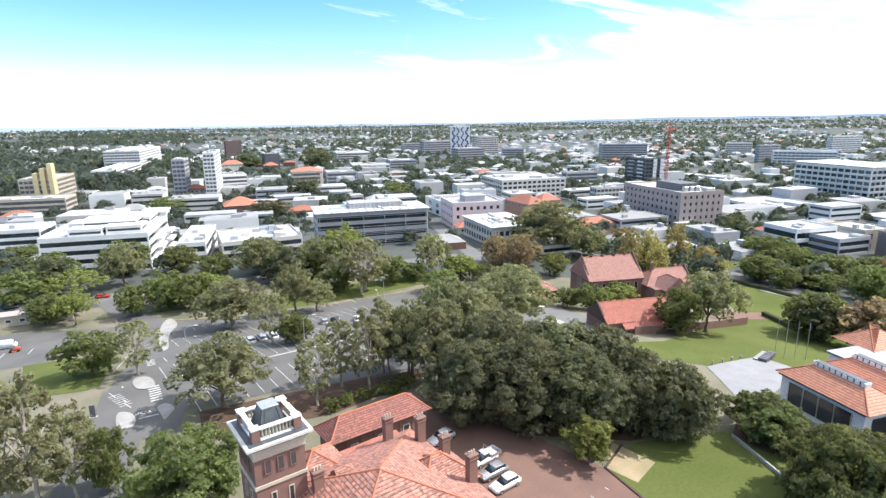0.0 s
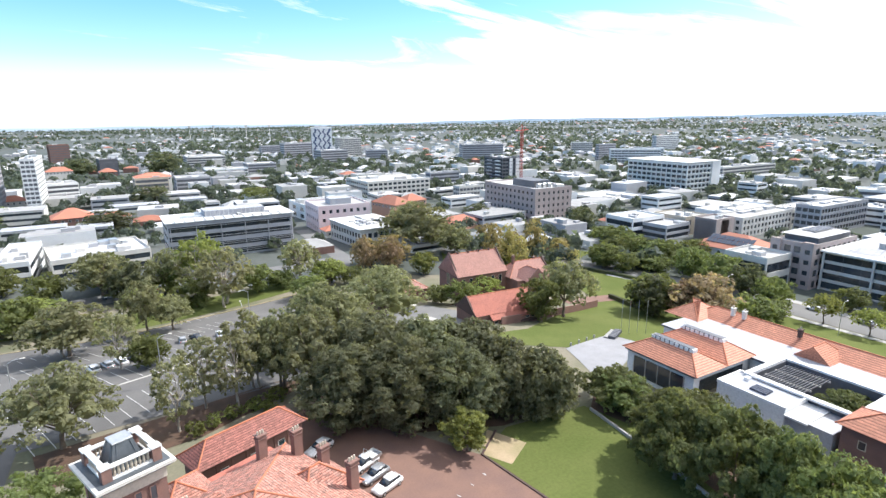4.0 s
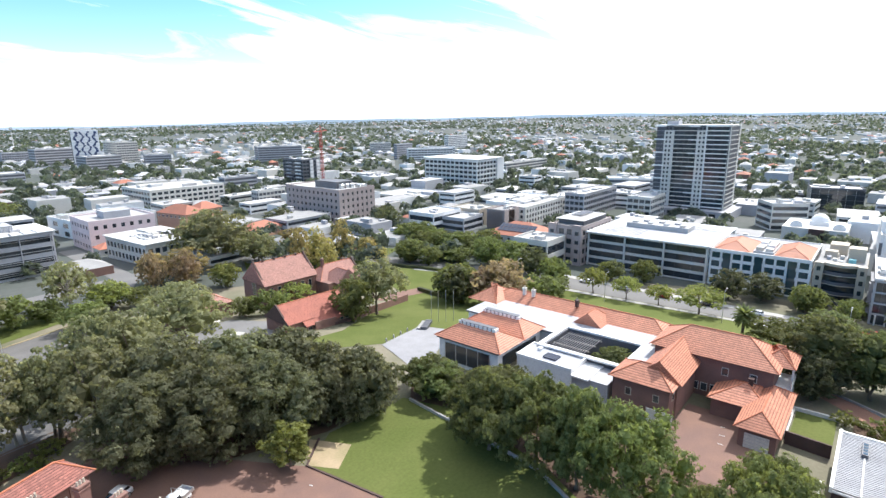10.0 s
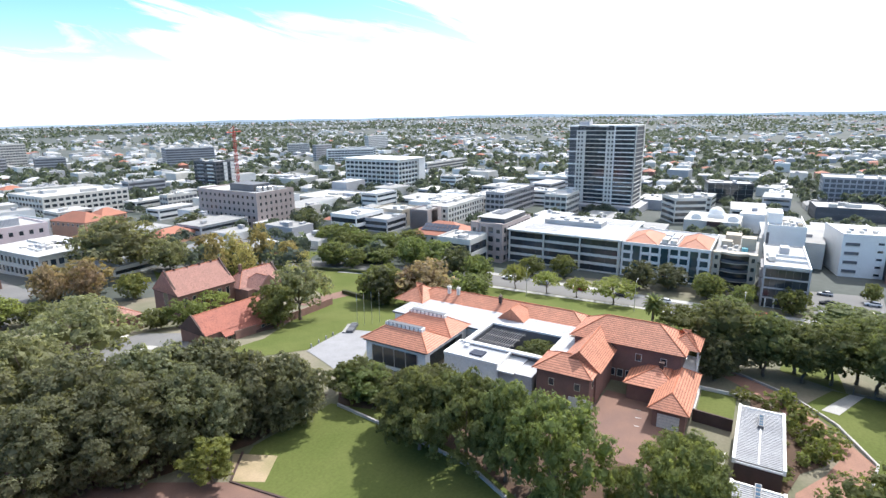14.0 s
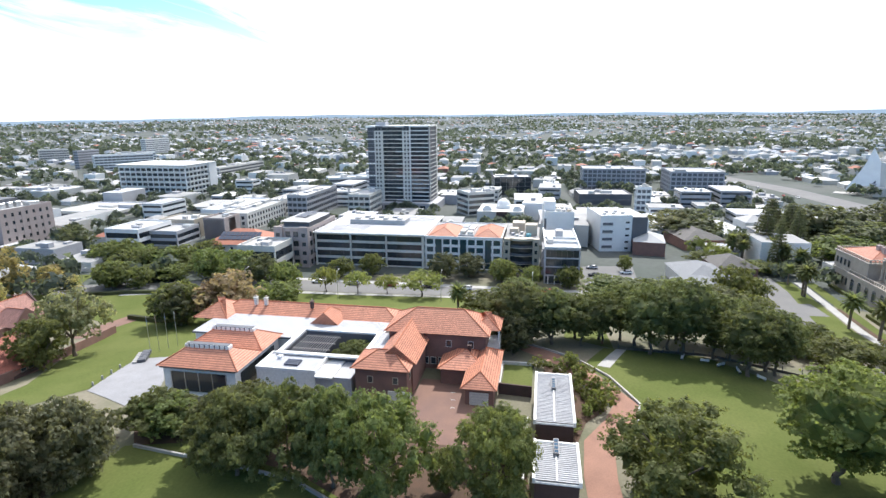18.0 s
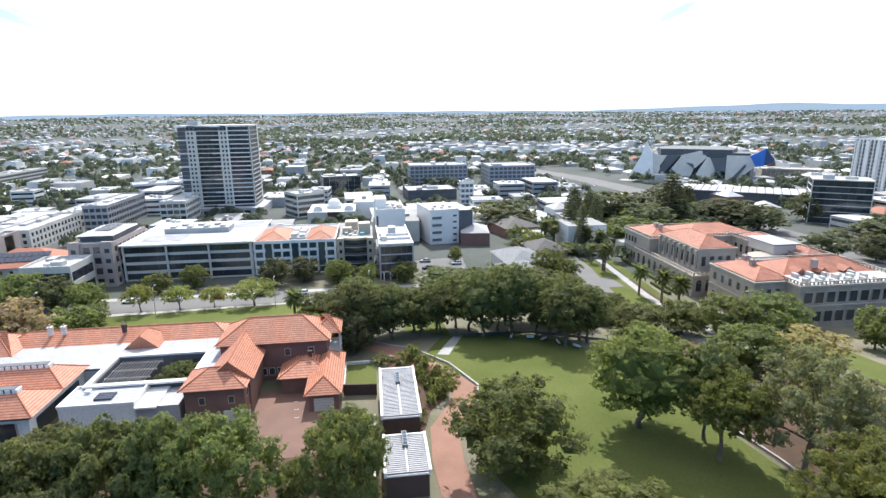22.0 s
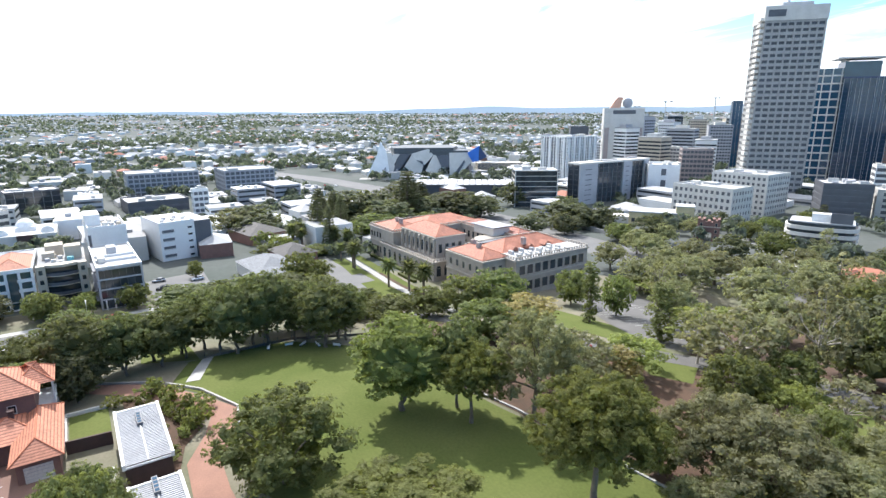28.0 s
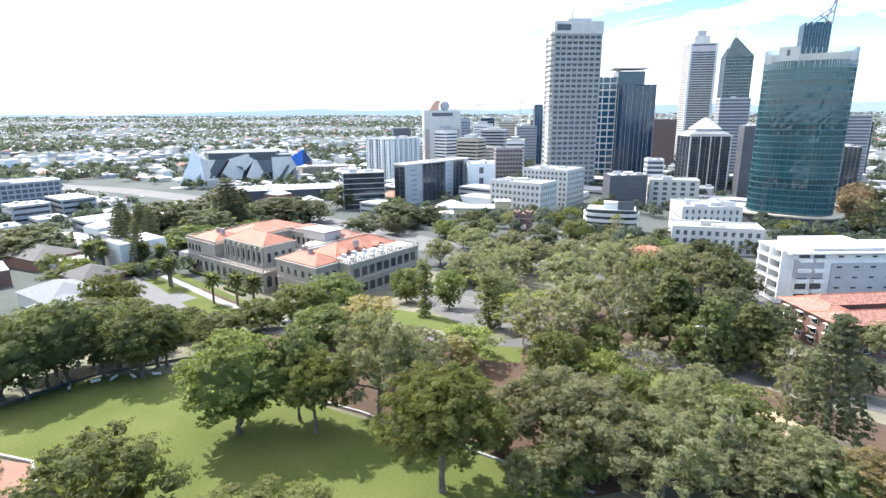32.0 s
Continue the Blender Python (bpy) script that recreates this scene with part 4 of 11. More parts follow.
def arrow(x, y, yaw):
    """A painted lane arrow."""
    bm = bmesh.new()
    c, s = math.cos(radians(yaw)), math.sin(radians(yaw))
    for poly in (((-0.12, 0), (0.12, 0), (0.12, 1.8), (-0.12, 1.8)), ((-0.5, 1.8), (0.5, 1.8), (0, 3.0))):
        bm.faces.new([bm.verts.new((x + u * c - v * s, y + u * s + v * c, ground_z(x, y) + 0.1)) for u, v in poly])
    tagged(new("lane_arrow", mesh_of(bm, "lane_arrow", PAINT_LINE)), "white painted lane arrow on asphalt", "road marking")


arrow(-29.2, 98.6, -150)
arrow(-31.2, 105.4, -150)
word = bpy.data.curves.new("stop_marking", "FONT")
word.body, word.size, word.align_x, word.extrude = "STOP", 1.3, "CENTER", 0.004
word.materials.append(PAINT_LINE)
sign = new("stop_marking", word)
sign.matrix_basis = pose(-24.6, 92.9, ground_z(-24.6, 92.9) + 0.11, 0, 0, 194)
tagged(sign, "white painted word on the asphalt road", "road marking")
lines("bay_lines", "yellow lines on the asphalt yard", (-88, 148), 8, 5, 6, 5, 0.2)


def island(x, y, rx, ry, yaw, label):
    """A rounded concrete traffic island."""
    c, s = math.cos(radians(yaw)), math.sin(radians(yaw))
    pts = []
    for k in range(18):
        a = 2 * math.pi * k / 18
        u, v = rx * math.copysign(abs(math.cos(a)) ** 0.7, math.cos(a)), ry * math.copysign(abs(math.sin(a)) ** 0.8, math.sin(a)) * (1 + 0.25 * math.cos(a))
        pts.append((x + u * c - v * s, y + u * s + v * c))
    patch("traffic_island", pts, KERB, 0.05, label, "traffic island")


for pts in ([(-30.2, 107.9), (-29.5, 109.9), (-26.9, 108.7), (-24.8, 102.8), (-26.1, 102.0), (-28.3, 102.7)],
            [(-23.3, 93.9), (-21.7, 94.8), (-19.9, 92.6), (-20.4, 90.5), (-21.0, 88.3), (-21.9, 90.9)],
            [(-36.5, 165.0), (-35.3, 172.7), (-31.0, 161.8), (-31.8, 152.0), (-29.9, 140.1), (-27.8, 130.8), (-29.0, 127.7), (-33.4, 146.0)],
            [(-29.2, 93.5), (-27.8, 93.7), (-26.1, 92.1), (-25.2, 89.5), (-25.6, 87.6), (-27.8, 88.0)]):
    for _ in range(2):
        pts = [tuple(a[i] * u + b[i] * (1 - u) for i in (0, 1)) for a, b in zip(pts, pts[1:] + pts[:1]) for u in (0.75, 0.25)]
    patch("traffic_island", pts, ISLAND, 0.05, "pale concrete traffic island beside the entry road", "traffic island")
island(64.5, 120.5, 3.4, 3.2, 0, "round pale island in the forecourt")

patch("road", [(-31, 84), (-18.4, 84), (-18, 97), (-24, 104), (-34, 104)], ASPHALT, 0.013, "asphalt apron of the car park entry", "road")
patch("garden_bed", [(101, -1.5), (97.5, -5), (90, -9), (84, -11.5), (79.5, -8), (74, -6.5), (66, -6), (66, -3.5), (80, -3.5), (84, -1.5)], MULCH, 0.012, "planted garden bed beside the path", "garden bed")


# ---------------------------------------------------------------- offices and towers
office("office_building", "white four-storey office with stepped ribbon windows", -52.8, 238.0, 90.0, 41.0, 38.1, -11.5, 14.5, 4, WHITE, "bands", spandrel=0.5)
office("office_building", "white three-storey office annex behind trees", -112.9, 300.5, 90.0, 20.4, 30.7, -13.9, 10.5, 3, WHITE, "bands", plant=2)
office("office_building", "low white two-storey office with metal roof", -32.8, 244.3, 90.0, 41.1, 11.1, -11.6, 8.0, 2, WHITE, "bands", roof=SHEET, plant=4)
office("office_building", "wide low white building with metal roof", -26.4, 244.1, 9.2, 33.9, 30.0, -11.6, 7.1, 2, OFFWHITE, "bands", roof=SHEET, plant=5)
office("office_building", "grey glass office with louvred bands", 14.0, 251.6, 0.8, 52.7, 22.0, -11.7, 15.8, 4, GREY, "bands", glass=GLASS, spandrel=0.46, plant=8, bay=2.6, roof=ROOF_SILVER)
office("office_building", "pale pink three-storey office with square windows", 89.5, 284.8, -2.0, 29.5, 27.0, -13.1, 13.6, 3, PINK, "punched", pier=2.2, spandrel=0.58, bay=4.3, roof=ROOF_GREY, plant=2)
office("office_building", "small white two-storey office with plant on its roof", 91.6, 230.6, 4.0, 24.4, 34.5, -11.6, 8.1, 2, OFFWHITE, "punched", plant=1, roof=ROOF_PALE, pier=0.9)
office("office_building", "white four-storey office with pale roof and grey glass front", 166.7, 400.0, 2.0, 57.0, 44.0, -16.0, 14.0, 4, OFFWHITE, "punched", bay=4.5, pier=1.2, spandrel=0.45, plant=4)
office("office_building", "pale rendered block with a blank wall and long flat roof", 97.0, 330.0, 4.0, 44.0, 34.0, -14.8, 9.0, 2, WHITE, "punched", pier=7, bay=14, roof=ROOF_GREY, plant=3)
office("office_building", "taupe precast office block with square windows", 209.9, 249.1, 0.0, 28.8, 51.8, -14.0, 19.1, 5, BROWN, "punched", pier=2.4, spandrel=0.55, bay=4.4, plant=2)
office("office_building", "dark residential tower beside the crane", 328.7, 441.6, 0.0, 20.5, 31.8, -16.7, 24.5, 7, DARKGREY, "punched", bay=4)
office("office_building", "small pale apartment block among houses", 226.2, 359.2, 0.0, 23.4, 9.6, -16.0, 10.5, 3, OFFWHITE, "punched", panes=False)
office("office_building", "grey ribbon-window office among streets", 265.6, 475.9, 0.0, 34.1, 10.2, -16.7, 10.5, 3, GREY, "bands", panes=False)
office("office_building", "white seven-storey apartment block with balconies", 404.0, 288.0, 0.0, 42.0, 62.0, -16.2, 24.5, 6, WHITE, "punched", bay=5, depth=0.9)
office("office_building", "low warehouse with a bright metal roof", 305.4, 273.5, 0.0, 44.3, 46.8, -16.0, 3.5, 1, OFFWHITE, "bands", panes=False, roof=SHEET)
office("office_building", "white office with ribbon windows", 220.9, 185.9, 0.0, 24.1, 18.0, -12.8, 8.6, 2, WHITE, "bands")
office("office_building", "low grey office wing with long windows", 229.0, 171.8, 2.0, 19.0, 16.0, -12.7, 6.4, 2, GREY, "bands", roof=ROOF_GREY, plant=1)
office("office_building", "plain pinkish concrete block without windows", 247.6, 158.0, 2.0, 15.5, 11.4, -12.9, 9.9, 1, BROWN, "punched", pier=11, bay=30, panes=False, roof=ROOF_GREY, plant=2)
office("office_building", "beige block with a raised plant room", 249.0, 176.0, 0.0, 18.0, 20.0, -13.5, 9.0, 2, BEIGE, "punched", pier=3, bay=6, panes=False, roof=ROOF_PALE, plant=2)
office("office_building", "cream three-storey office with grey roof", 269.0, 157.7, 2.0, 50.0, 15.0, -13.6, 9.4, 3, OFFWHITE, "punched", bay=3.6, pier=1.6, roof=ROOF_GREY)
office("office_building", "long low hall with a white sheet roof", 300.0, 186.0, 2.0, 52.0, 20.0, -14.6, 6.5, 1, WHITE, "bands", roof=SHEET, plant=5)
office("office_building", "white-roofed building full of roof plant", 330.0, 166.0, 2.0, 40.0, 14.0, -14.9, 8.0, 2, OFFWHITE, "bands", roof=SHEET, plant=8)
office("office_building", "beige stone-clad four-storey office", 197.9, 90.3, 0.0, 29.1, 14.2, -11.1, 15.2, 4, BROWN, "punched", pier=1.1, bay=3.6, parapet=0.5)
office("office_building", "low white shopfront beside the offices", 181.9, 96.7, 0.0, 15.0, 15.1, -11.0, 11.0, 2, OFFWHITE, "bands")
office("office_building", "long pale four-storey office with ribbon windows", 202.9, 44.7, 0.0, 40.8, 45.0, -11.0, 13.0, 4, OFFWHITE, "bands", spandrel=0.32, plant=0, parapet=0, roof=ROOF_SILVER)
office("office_building", "white framed office with orange tiled roofs and green windows", 203.2, 14.4, 0.0, 30.0, 30.0, -11.0, 12.4, 4, WHITE, "punched", glass=GLASS_GREEN, pier=0.7, bay=3.3, spandrel=0.34, plant=0, parapet=0.5, roof=ROOF_GREY)
office("office_building", "white and dark office behind the street row", 339.9, 45.8, -57.3, 18.9, 18.0, -14.6, 14.0, 4, OFFWHITE, "bands", roof=SHEET)
office("office_building", "pale four-storey apartments beside the tower", 323.3, 105.3, 0.0, 25.8, 14.3, -14.5, 14.0, 4, OFFWHITE, "punched")
office("office_building", "dark and white apartment block", 316.3, 143.9, 0.0, 51.6, 13.1, -14.7, 14.0, 4, GREY, "punched")
office("office_building", "low white apartment block with ribbon windows", 560.5, 356.9, 0.0, 101.2, 12.2, -18.1, 10.5, 3, OFFWHITE, "bands", panes=False)
office("office_building", "dark glass office with pale roof", 189.0, -1.6, -88.5, 12.3, 34.0, -11.0, 12.6, 4, GREY, "bands", spandrel=0.15, bay=1.2, roof=ROOF_GREY, plant=2, parapet=0.5)
office("office_building", "low round-cornered office with white roof", 402.6, -26.4, -85.8, 36.8, 30.0, -15.9, 7.0, 2, DARKGREY, "bands", panes=False)
office("office_building", "grey glass office block behind the street", 492.8, -34.2, -90.0, 52.7, 32.3, -16.3, 17.5, 5, GREY, "punched", panes=False, bay=4, pier=0.9, spandrel=0.32)
office("office_building", "grey glass office with arched roof", 471.5, -102.5, -90.0, 41.1, 38.2, -16.2, 17.5, 5, GREY, "punched", panes=False, bay=4, pier=0.9, spandrel=0.32)
office("office_building", "white office with corner terraces", 356.3, -58.2, -90.0, 8.8, 7.3, -15.1, 17.5, 5, WHITE, "punched", panes=False)
office("apartment_tower", "white high-rise apartments with vertical bays", 357.1, -378.0, -90.0, 41.2, 33.6, -16.4, 41.0, 14, WHITE, "punched", panes=False, bay=3.4, pier=0.9, spandrel=0.16, depth=0.6)
office("office_building", "dark glass six-storey office", 276.6, -245.0, -125.5, 28.6, 22.0, -15.3, 24.5, 7, OFFWHITE, "bands", spandrel=0.1, bay=2.0, plant=3, parapet=0.4)
office("office_building", "blue-glass office with pale concrete fins", 258.0, -286.4, -90.0, 74.5, 10.4, -15.7, 28.0, 8, DARKGREY, "glass", glass=GLASS, panes=False, bay=5)
office("office_tower", "white broadcasting tower block", 410.9, -490.7, -135.1, 41.9, 25.0, -17.8, 68.2, 4, OFFWHITE, "punched", pier=9, bay=22, panes=False, plant=0)
office("office_building", "white apartment slab with many windows", 457.5, -594.3, -122.4, 29.0, 16.0, -19.1, 42.0, 12, WHITE, "punched", panes=False)
office("office_building", "white stepped office with square windows", 155.9, -294.6, -90.0, 21.5, 36.1, -14.3, 19.6, 5, OFFWHITE, "punched", panes=False, bay=3.2, pier=1.4, spandrel=0.5)
office("office_building", "white curved-roof office behind", 162.3, -344.7, -90.0, 27.7, 35.1, -15.6, 24.5, 7, OFFWHITE, "punched", panes=False, bay=3.2, pier=1.4, spandrel=0.5)
office("office_tower", "grey concrete tower with deep square windows", 213.8, -418.6, -138.9, 38.6, 30.0, -16.1, 132.8, 32, CONCRETE, "punched", panes=False, bay=4.6, pier=1.1, spandrel=0.5, plant=2, parapet=0, depth=0.7)
office("office_tower", "dark blue glass tower with grid", 199.1, -523.4, -145.2, 35.1, 30.0, -16.8, 89.1, 26, NAVY, "glass", glass=GLASS_BLUE, panes=False, bay=6)
office("office_tower", "grey tower with ribbon windows", 131.8, -626.3, -158.1, 28.1, 26.0, -17.8, 78.6, 24, GREY, "bands", panes=False)
office("office_tower", "dark tower with a white pyramid roof", 121.5, -485.0, -145.9, 33.1, 30.0, -16.3, 45.4, 18, DARKGREY, "glass", panes=False, bay=7, plant=0)
office("office_tower", "red-brown brick office tower", 210.0, -667.7, -152.5, 26.4, 26.0, -18.5, 57.5, 18, BRICK, "punched", panes=False)
office("office_building", "grey office with open parking floors", 139.5, -362.6, -147.0, 24.7, 24.0, -15.7, 21.0, 6, DARKGREY, "bands", spandrel=0.5, panes=False, plant=8)
office("office_building", "beige office extension beside parking floors", 120.5, -386.7, -156.7, 32.2, 18.0, -15.9, 17.5, 5, OFFWHITE, "punched", panes=False, pier=3, bay=6)
office("office_building", "white hospital block with window rows", 72.0, -286.1, -151.9, 28.1, 26.0, -13.0, 14.0, 4, OFFWHITE, "punched", panes=False, pier=1.8, plant=10)
office("office_building", "long low white hospital wing", 64.8, -244.1, -159.1, 35.9, 16.0, -11.7, 10.5, 3, OFFWHITE, "punched", panes=False, pier=1.6)
office("office_tower", "dark office tower beyond the glass tower", 19.2, -519.6, -169.9, 11.6, 24.0, -16.4, 37.0, 12, DARKGREY, "glass", panes=False)
office("office_tower", "grey tower far beyond the glass tower", 21.1, -699.7, -168.3, 16.6, 24.0, -18.5, 55.8, 16, GREY, "glass", panes=False)

office("office_building", "grey terraced flats below the white tower", 274.0, 840.0, 5.0, 46.0, 30.0, -20.0, 19.0, 5, GREY, "bands", panes=False)
office("office_building", "grey banded apartments near the far oval", 262.0, 1010.0, 5.0, 62.0, 24.0, -20.0, 24.0, 6, GREY, "bands", panes=False)
office("office_building", "grey three-storey terraces with an orange roof", 10.0, 533.0, 4.0, 26.0, 20.0, -16.6, 15.0, 4, BEIGE, "bands", panes=False)
office("apartment_tower", "pale grey residential tower with small windows", 331.3, 886.6, 0.0, 29.8, 48.7, -20.0, 35.0, 10, OFFWHITE, "punched", panes=False)
office("office_building", "long grey terraced office with ribbon windows", 485.1, 761.6, -22.5, 68.4, 30.0, -20.0, 24.5, 7, GREY, "bands", panes=False)
office("office_building", "white hotel slab with window rows", -178.3, 817.3, 90.0, 141.4, 42.7, -19.8, 28.0, 8, WHITE, "punched", panes=False)
office("office_building", "grey apartment tower with balconies", -76.4, 497.7, 90.0, 24.8, 9.7, -16.3, 31.5, 9, GREY, "punched", panes=False)
office("office_building", "white narrow apartment tower", -50.7, 477.3, 90.0, 50.3, 8.6, -16.2, 37.3, 12, WHITE, "punched", panes=False)
office("office_building", "dark office with blue panels", -19.6, 779.3, 11.4, 19.5, 20.0, -19.4, 21.0, 6, DARKGREY, "bands", panes=False)
office("office_building", "white office with dark ribbon windows", -56.9, 534.0, 12.1, 27.0, 24.0, -16.6, 14.0, 4, WHITE, "bands", panes=False)
office("office_building", "cream tower with stair cores", -166.8, 481.4, 90.0, 48.9, 22.3, -16.4, 21.0, 6, BEIGE, "punched", panes=False)
office("office_building", "low cream car-park building with open floors", -147.2, 441.6, 90.0, 23.3, 51.6, -16.1, 10.5, 3, BEIGE, "bands", panes=False)
office("office_building", "white stepped office on the hill side", -167.8, 656.4, 90.0, 113.3, 23.4, -18.2, 14.0, 4, WHITE, "bands", panes=False)
office("office_building", "orange brick residential tower on the far slope", -92.0, 1071.0, 12.0, 27.0, 24.0, -20.0, 30.0, 8, BRICK, "punched", panes=False)
office("office_building", "grey apartment rows with terraces", 44.0, 562.0, 0.0, 30.0, 30.0, -16.7, 11.0, 3, GREY, "bands", panes=False)
office("office_building", "pale four-storey office with flat roof", 87.1, 889.2, 0.0, 53.2, 55.4, -20.0, 14.0, 4, OFFWHITE, "bands", panes=False)
office("office_building", "white low office with flat roof", 89.5, 710.9, 0.0, 48.0, 28.6, -18.7, 7.0, 2, WHITE, "bands", panes=False)
office("office_building", "grey medium-rise block with flat roof", 142.4, 735.8, 0.0, 36.3, 28.7, -19.1, 10.5, 3, GREY, "bands", panes=False)
office("office_building", "grey flat-roofed block of flats", 238.4, 1089.7, 0.0, 45.7, 15.6, -20.0, 17.5, 5, GREY, "punched", panes=False)
office("apartment_tower", "white apartment tower with dark side", 871.0, 692.2, 0.0, 63.7, 9.8, -20.0, 31.5, 9, WHITE, "punched", panes=False)
office("office_building", "white apartment slab beyond the park", 724.7, 762.6, -38.5, 38.4, 16.0, -20.0, 21.0, 6, OFFWHITE, "punched", panes=False)
office("office_building", "grey apartment slab beyond the park", 658.2, 630.6, 0.0, 37.7, 7.1, -20.0, 24.5, 7, GREY, "punched", panes=False)
office("office_building", "white apartment row beyond the park", 661.7, 572.5, -44.1, 47.7, 16.0, -20.0, 21.0, 6, WHITE, "punched", panes=False)
office("office_building", "brown mid-rise office beyond the freeway", 301.3, -472.0, -139.4, 26.9, 18.0, -16.8, 29.8, 7, BROWN, "punched", panes=False)
office("office_building", "white mid-rise apartments beyond the freeway", 354.5, -508.6, -135.1, 23.1, 16.0, -17.5, 28.1, 8, OFFWHITE, "punched", panes=False)
office("office_building", "plain white hall with blank walls", 249.4, -350.3, -136.5, 21.5, 24.0, -16.0, 24.7, 3, WHITE, "punched", pier=9, bay=24, panes=False)
office("office_tower", "narrow dark tower beside the curved tower", 78.8, -463.3, -160.3, 8.7, 24.0, -16.1, 52.4, 22, DARKGREY, "bands", panes=False)
office("office_building", "low white block among the towers", 151.8, -476.4, -152.3, 13.6, 16.0, -16.3, 24.4, 6, WHITE, "bands", panes=False)
office("office_tower", "grey banded tower beyond the curved tower", 31.6, -599.2, -165.0, 26.6, 26.0, -17.3, 61.2, 22, GREY, "bands", panes=False)
office("office_building", "white banded block beyond the freeway", 300.3, -424.5, -136.7, 24.7, 18.0, -16.4, 19.0, 6, OFFWHITE, "bands", panes=False)
office("office_building", "beige office rows behind the arena", 507.0, -390.5, -121.6, 52.8, 26.0, -17.8, 7.5, 6, BEIGE, "punched", panes=False, bay=4)
office("office_building", "dark slab block behind the white apartments", 478.2, -511.2, -130.9, 21.5, 20.0, -18.5, 48.2, 10, DARKGREY, "bands", panes=False)
office("office_tower", "grey tower on the far plain", 505.0, -745.0, -135.9, 22.1, 20.0, -20.0, 60.6, 14, GREY, "glass", panes=False)
office("office_building", "white tower block on the far plain", 480.5, -509.1, -130.7, 44.1, 16.0, -18.5, 27.8, 9, WHITE, "punched", panes=False)
office("office_building", "grey terrace of flats behind the street", 345.3, 829.0, -17.6, 34.2, 20.0, -20.0, 17.5, 5, GREY, "bands", panes=False)
office("office_building", "white office with deep eaves beyond the street", 456.0, 186.0, -62.8, 37.9, 20.0, -16.2, 10.5, 3, WHITE, "bands", panes=False)
office("office_building", "white apartment rows with terraces", 611.8, 563.1, -41.4, 68.4, 20.0, -19.8, 21.0, 6, WHITE, "punched", panes=False, bay=5)
office("office_building", "grey office rows behind the tower", 445.3, 38.7, -79.0, 30.3, 22.0, -16.0, 14.0, 4, DARKGREY, "glass", panes=False, bay=5)


# ---------------------------------------------------------------- houses and halls
def window(parent, x, y, z, w, h, side, frame=None, glass=None, out=0.06, name="window"):
    """A framed window on a wall; side is the wall's outward axis: -x, +x, -y or +y. (x, y) is the foot's middle on the wall."""
    frame, glass = frame or WHITE, glass or GLASS
    yaw = {"-y": 0, "+x": 90, "+y": 180, "-x": 270}[side]
    key = ("window", w, h, frame.name, out)
    if key not in BOXES:
        bm = bmesh.new()
        ring = [[bm.verts.new((sx * (w / 2 + e), yy, h / 2 + sz * (h / 2 - 0.1 + e))) for sx, sz in ((-1, -1), (1, -1), (1, 1), (-1, 1))] for e, yy in ((0.1, 0.02), (0.1, -out), (0.0, -out), (0.0, 0.02))]
        for a, b in zip(ring, ring[1:]):
            for i in range(4):
                bm.faces.new((a[i], a[(i + 1) % 4], b[(i + 1) % 4], b[i]))
        bmesh.ops.recalc_face_normals(bm, faces=bm.faces[:])
        BOXES[key] = mesh_of(bm, "window", frame)
    ob = link(name, BOXES[key], parent, pose(x, y, z, 0, 0, yaw))
    link("pane", box_mesh(w, 0.03, h - 0.2, glass), ob, pose(0, -0.02, 0.1))
    return ob


def chimney(parent, x, y, z0, h, w=1.0, d=0.7, pots=3, mat=None):
    bm = bmesh.new()
    add_box(bm, x - w / 2, y - d / 2, z0, w, d, h)
    add_box(bm, x - w / 2 - 0.09, y - d / 2 - 0.09, z0 + h - 0.55, w + 0.18, d + 0.18, 0.14)
    add_box(bm, x - w / 2 - 0.12, y - d / 2 - 0.12, z0 + h - 0.12, w + 0.24, d + 0.24, 0.16)
    ob = part("chimney", bm, mat or BRICK, parent)
    for i in range(pots):
        bm = bmesh.new()
        add_tube(bm, (0, 0, 0), (0, 0, 0.45), 0.13, 0.10, 8)
        part("chimney_pot", bm, BEIGE, ob, m=pose(x + (i - (pots - 1) / 2) * w * 0.32, y, z0 + h + 0.03))
    return ob


def block(parent, x0, y0, x1, y1, z, wall, name="wall", z0=-2.0):
    return box(name, x0, y0, z0, x1 - x0, y1 - y0, z - z0, wall, parent)


def lantern(parent, x, y0, y1, z):
    """A glazed ridge lantern: white posts and louvres under a flat cap."""
    ob = box("ridge_lantern", x - 0.55, y0, z - 0.5, 1.1, y1 - y0, 1.0, DARKGREY, parent, "dark lantern with white fins")
    n = int((y1 - y0) / 1.0)
    for i in range(n + 1):
        yy = (i / n - 0.5) * (y1 - y0 - 0.2)
        link("fin", box_mesh(1.3, 0.72, 0.8, WHITE, 0.05), ob, pose(0, yy, 0.12))


# the residence: low pavilions, a court and an older two-storey house
res = thing("residence", 0, 0, 0, 0, "orange-tiled residence with white pavilions round a court", "residence")
block(res, 77.4, 50.3, 93, 64.0, 5.4, WHITE)
for x0, x1 in ((76.8, 85.2), (85.3, 93.4)):
    tiled_roof(res, x0 + 0.3, 49.8, x1 - 0.3, 64.4, 5.5, 2.5, TILE, 0.4)
lantern(res, 81.0, 53.2, 61.2, 7.8)
lantern(res, 89.4, 53.2, 61.2, 7.8)
box("glazing", 77.33, 52, 0.8, 0.1, 10.5, 3.6, GLASS, res, "wide dark glazing in a white frame")
for i in range(5):
    box("mullion", 77.24, 52 + i * 2.6, 0.8, 0.12, 0.14, 3.6, METAL, res)
box("glazing", 79, 50.2, 0.8, 12, 0.12, 3.4, GLASS, res)
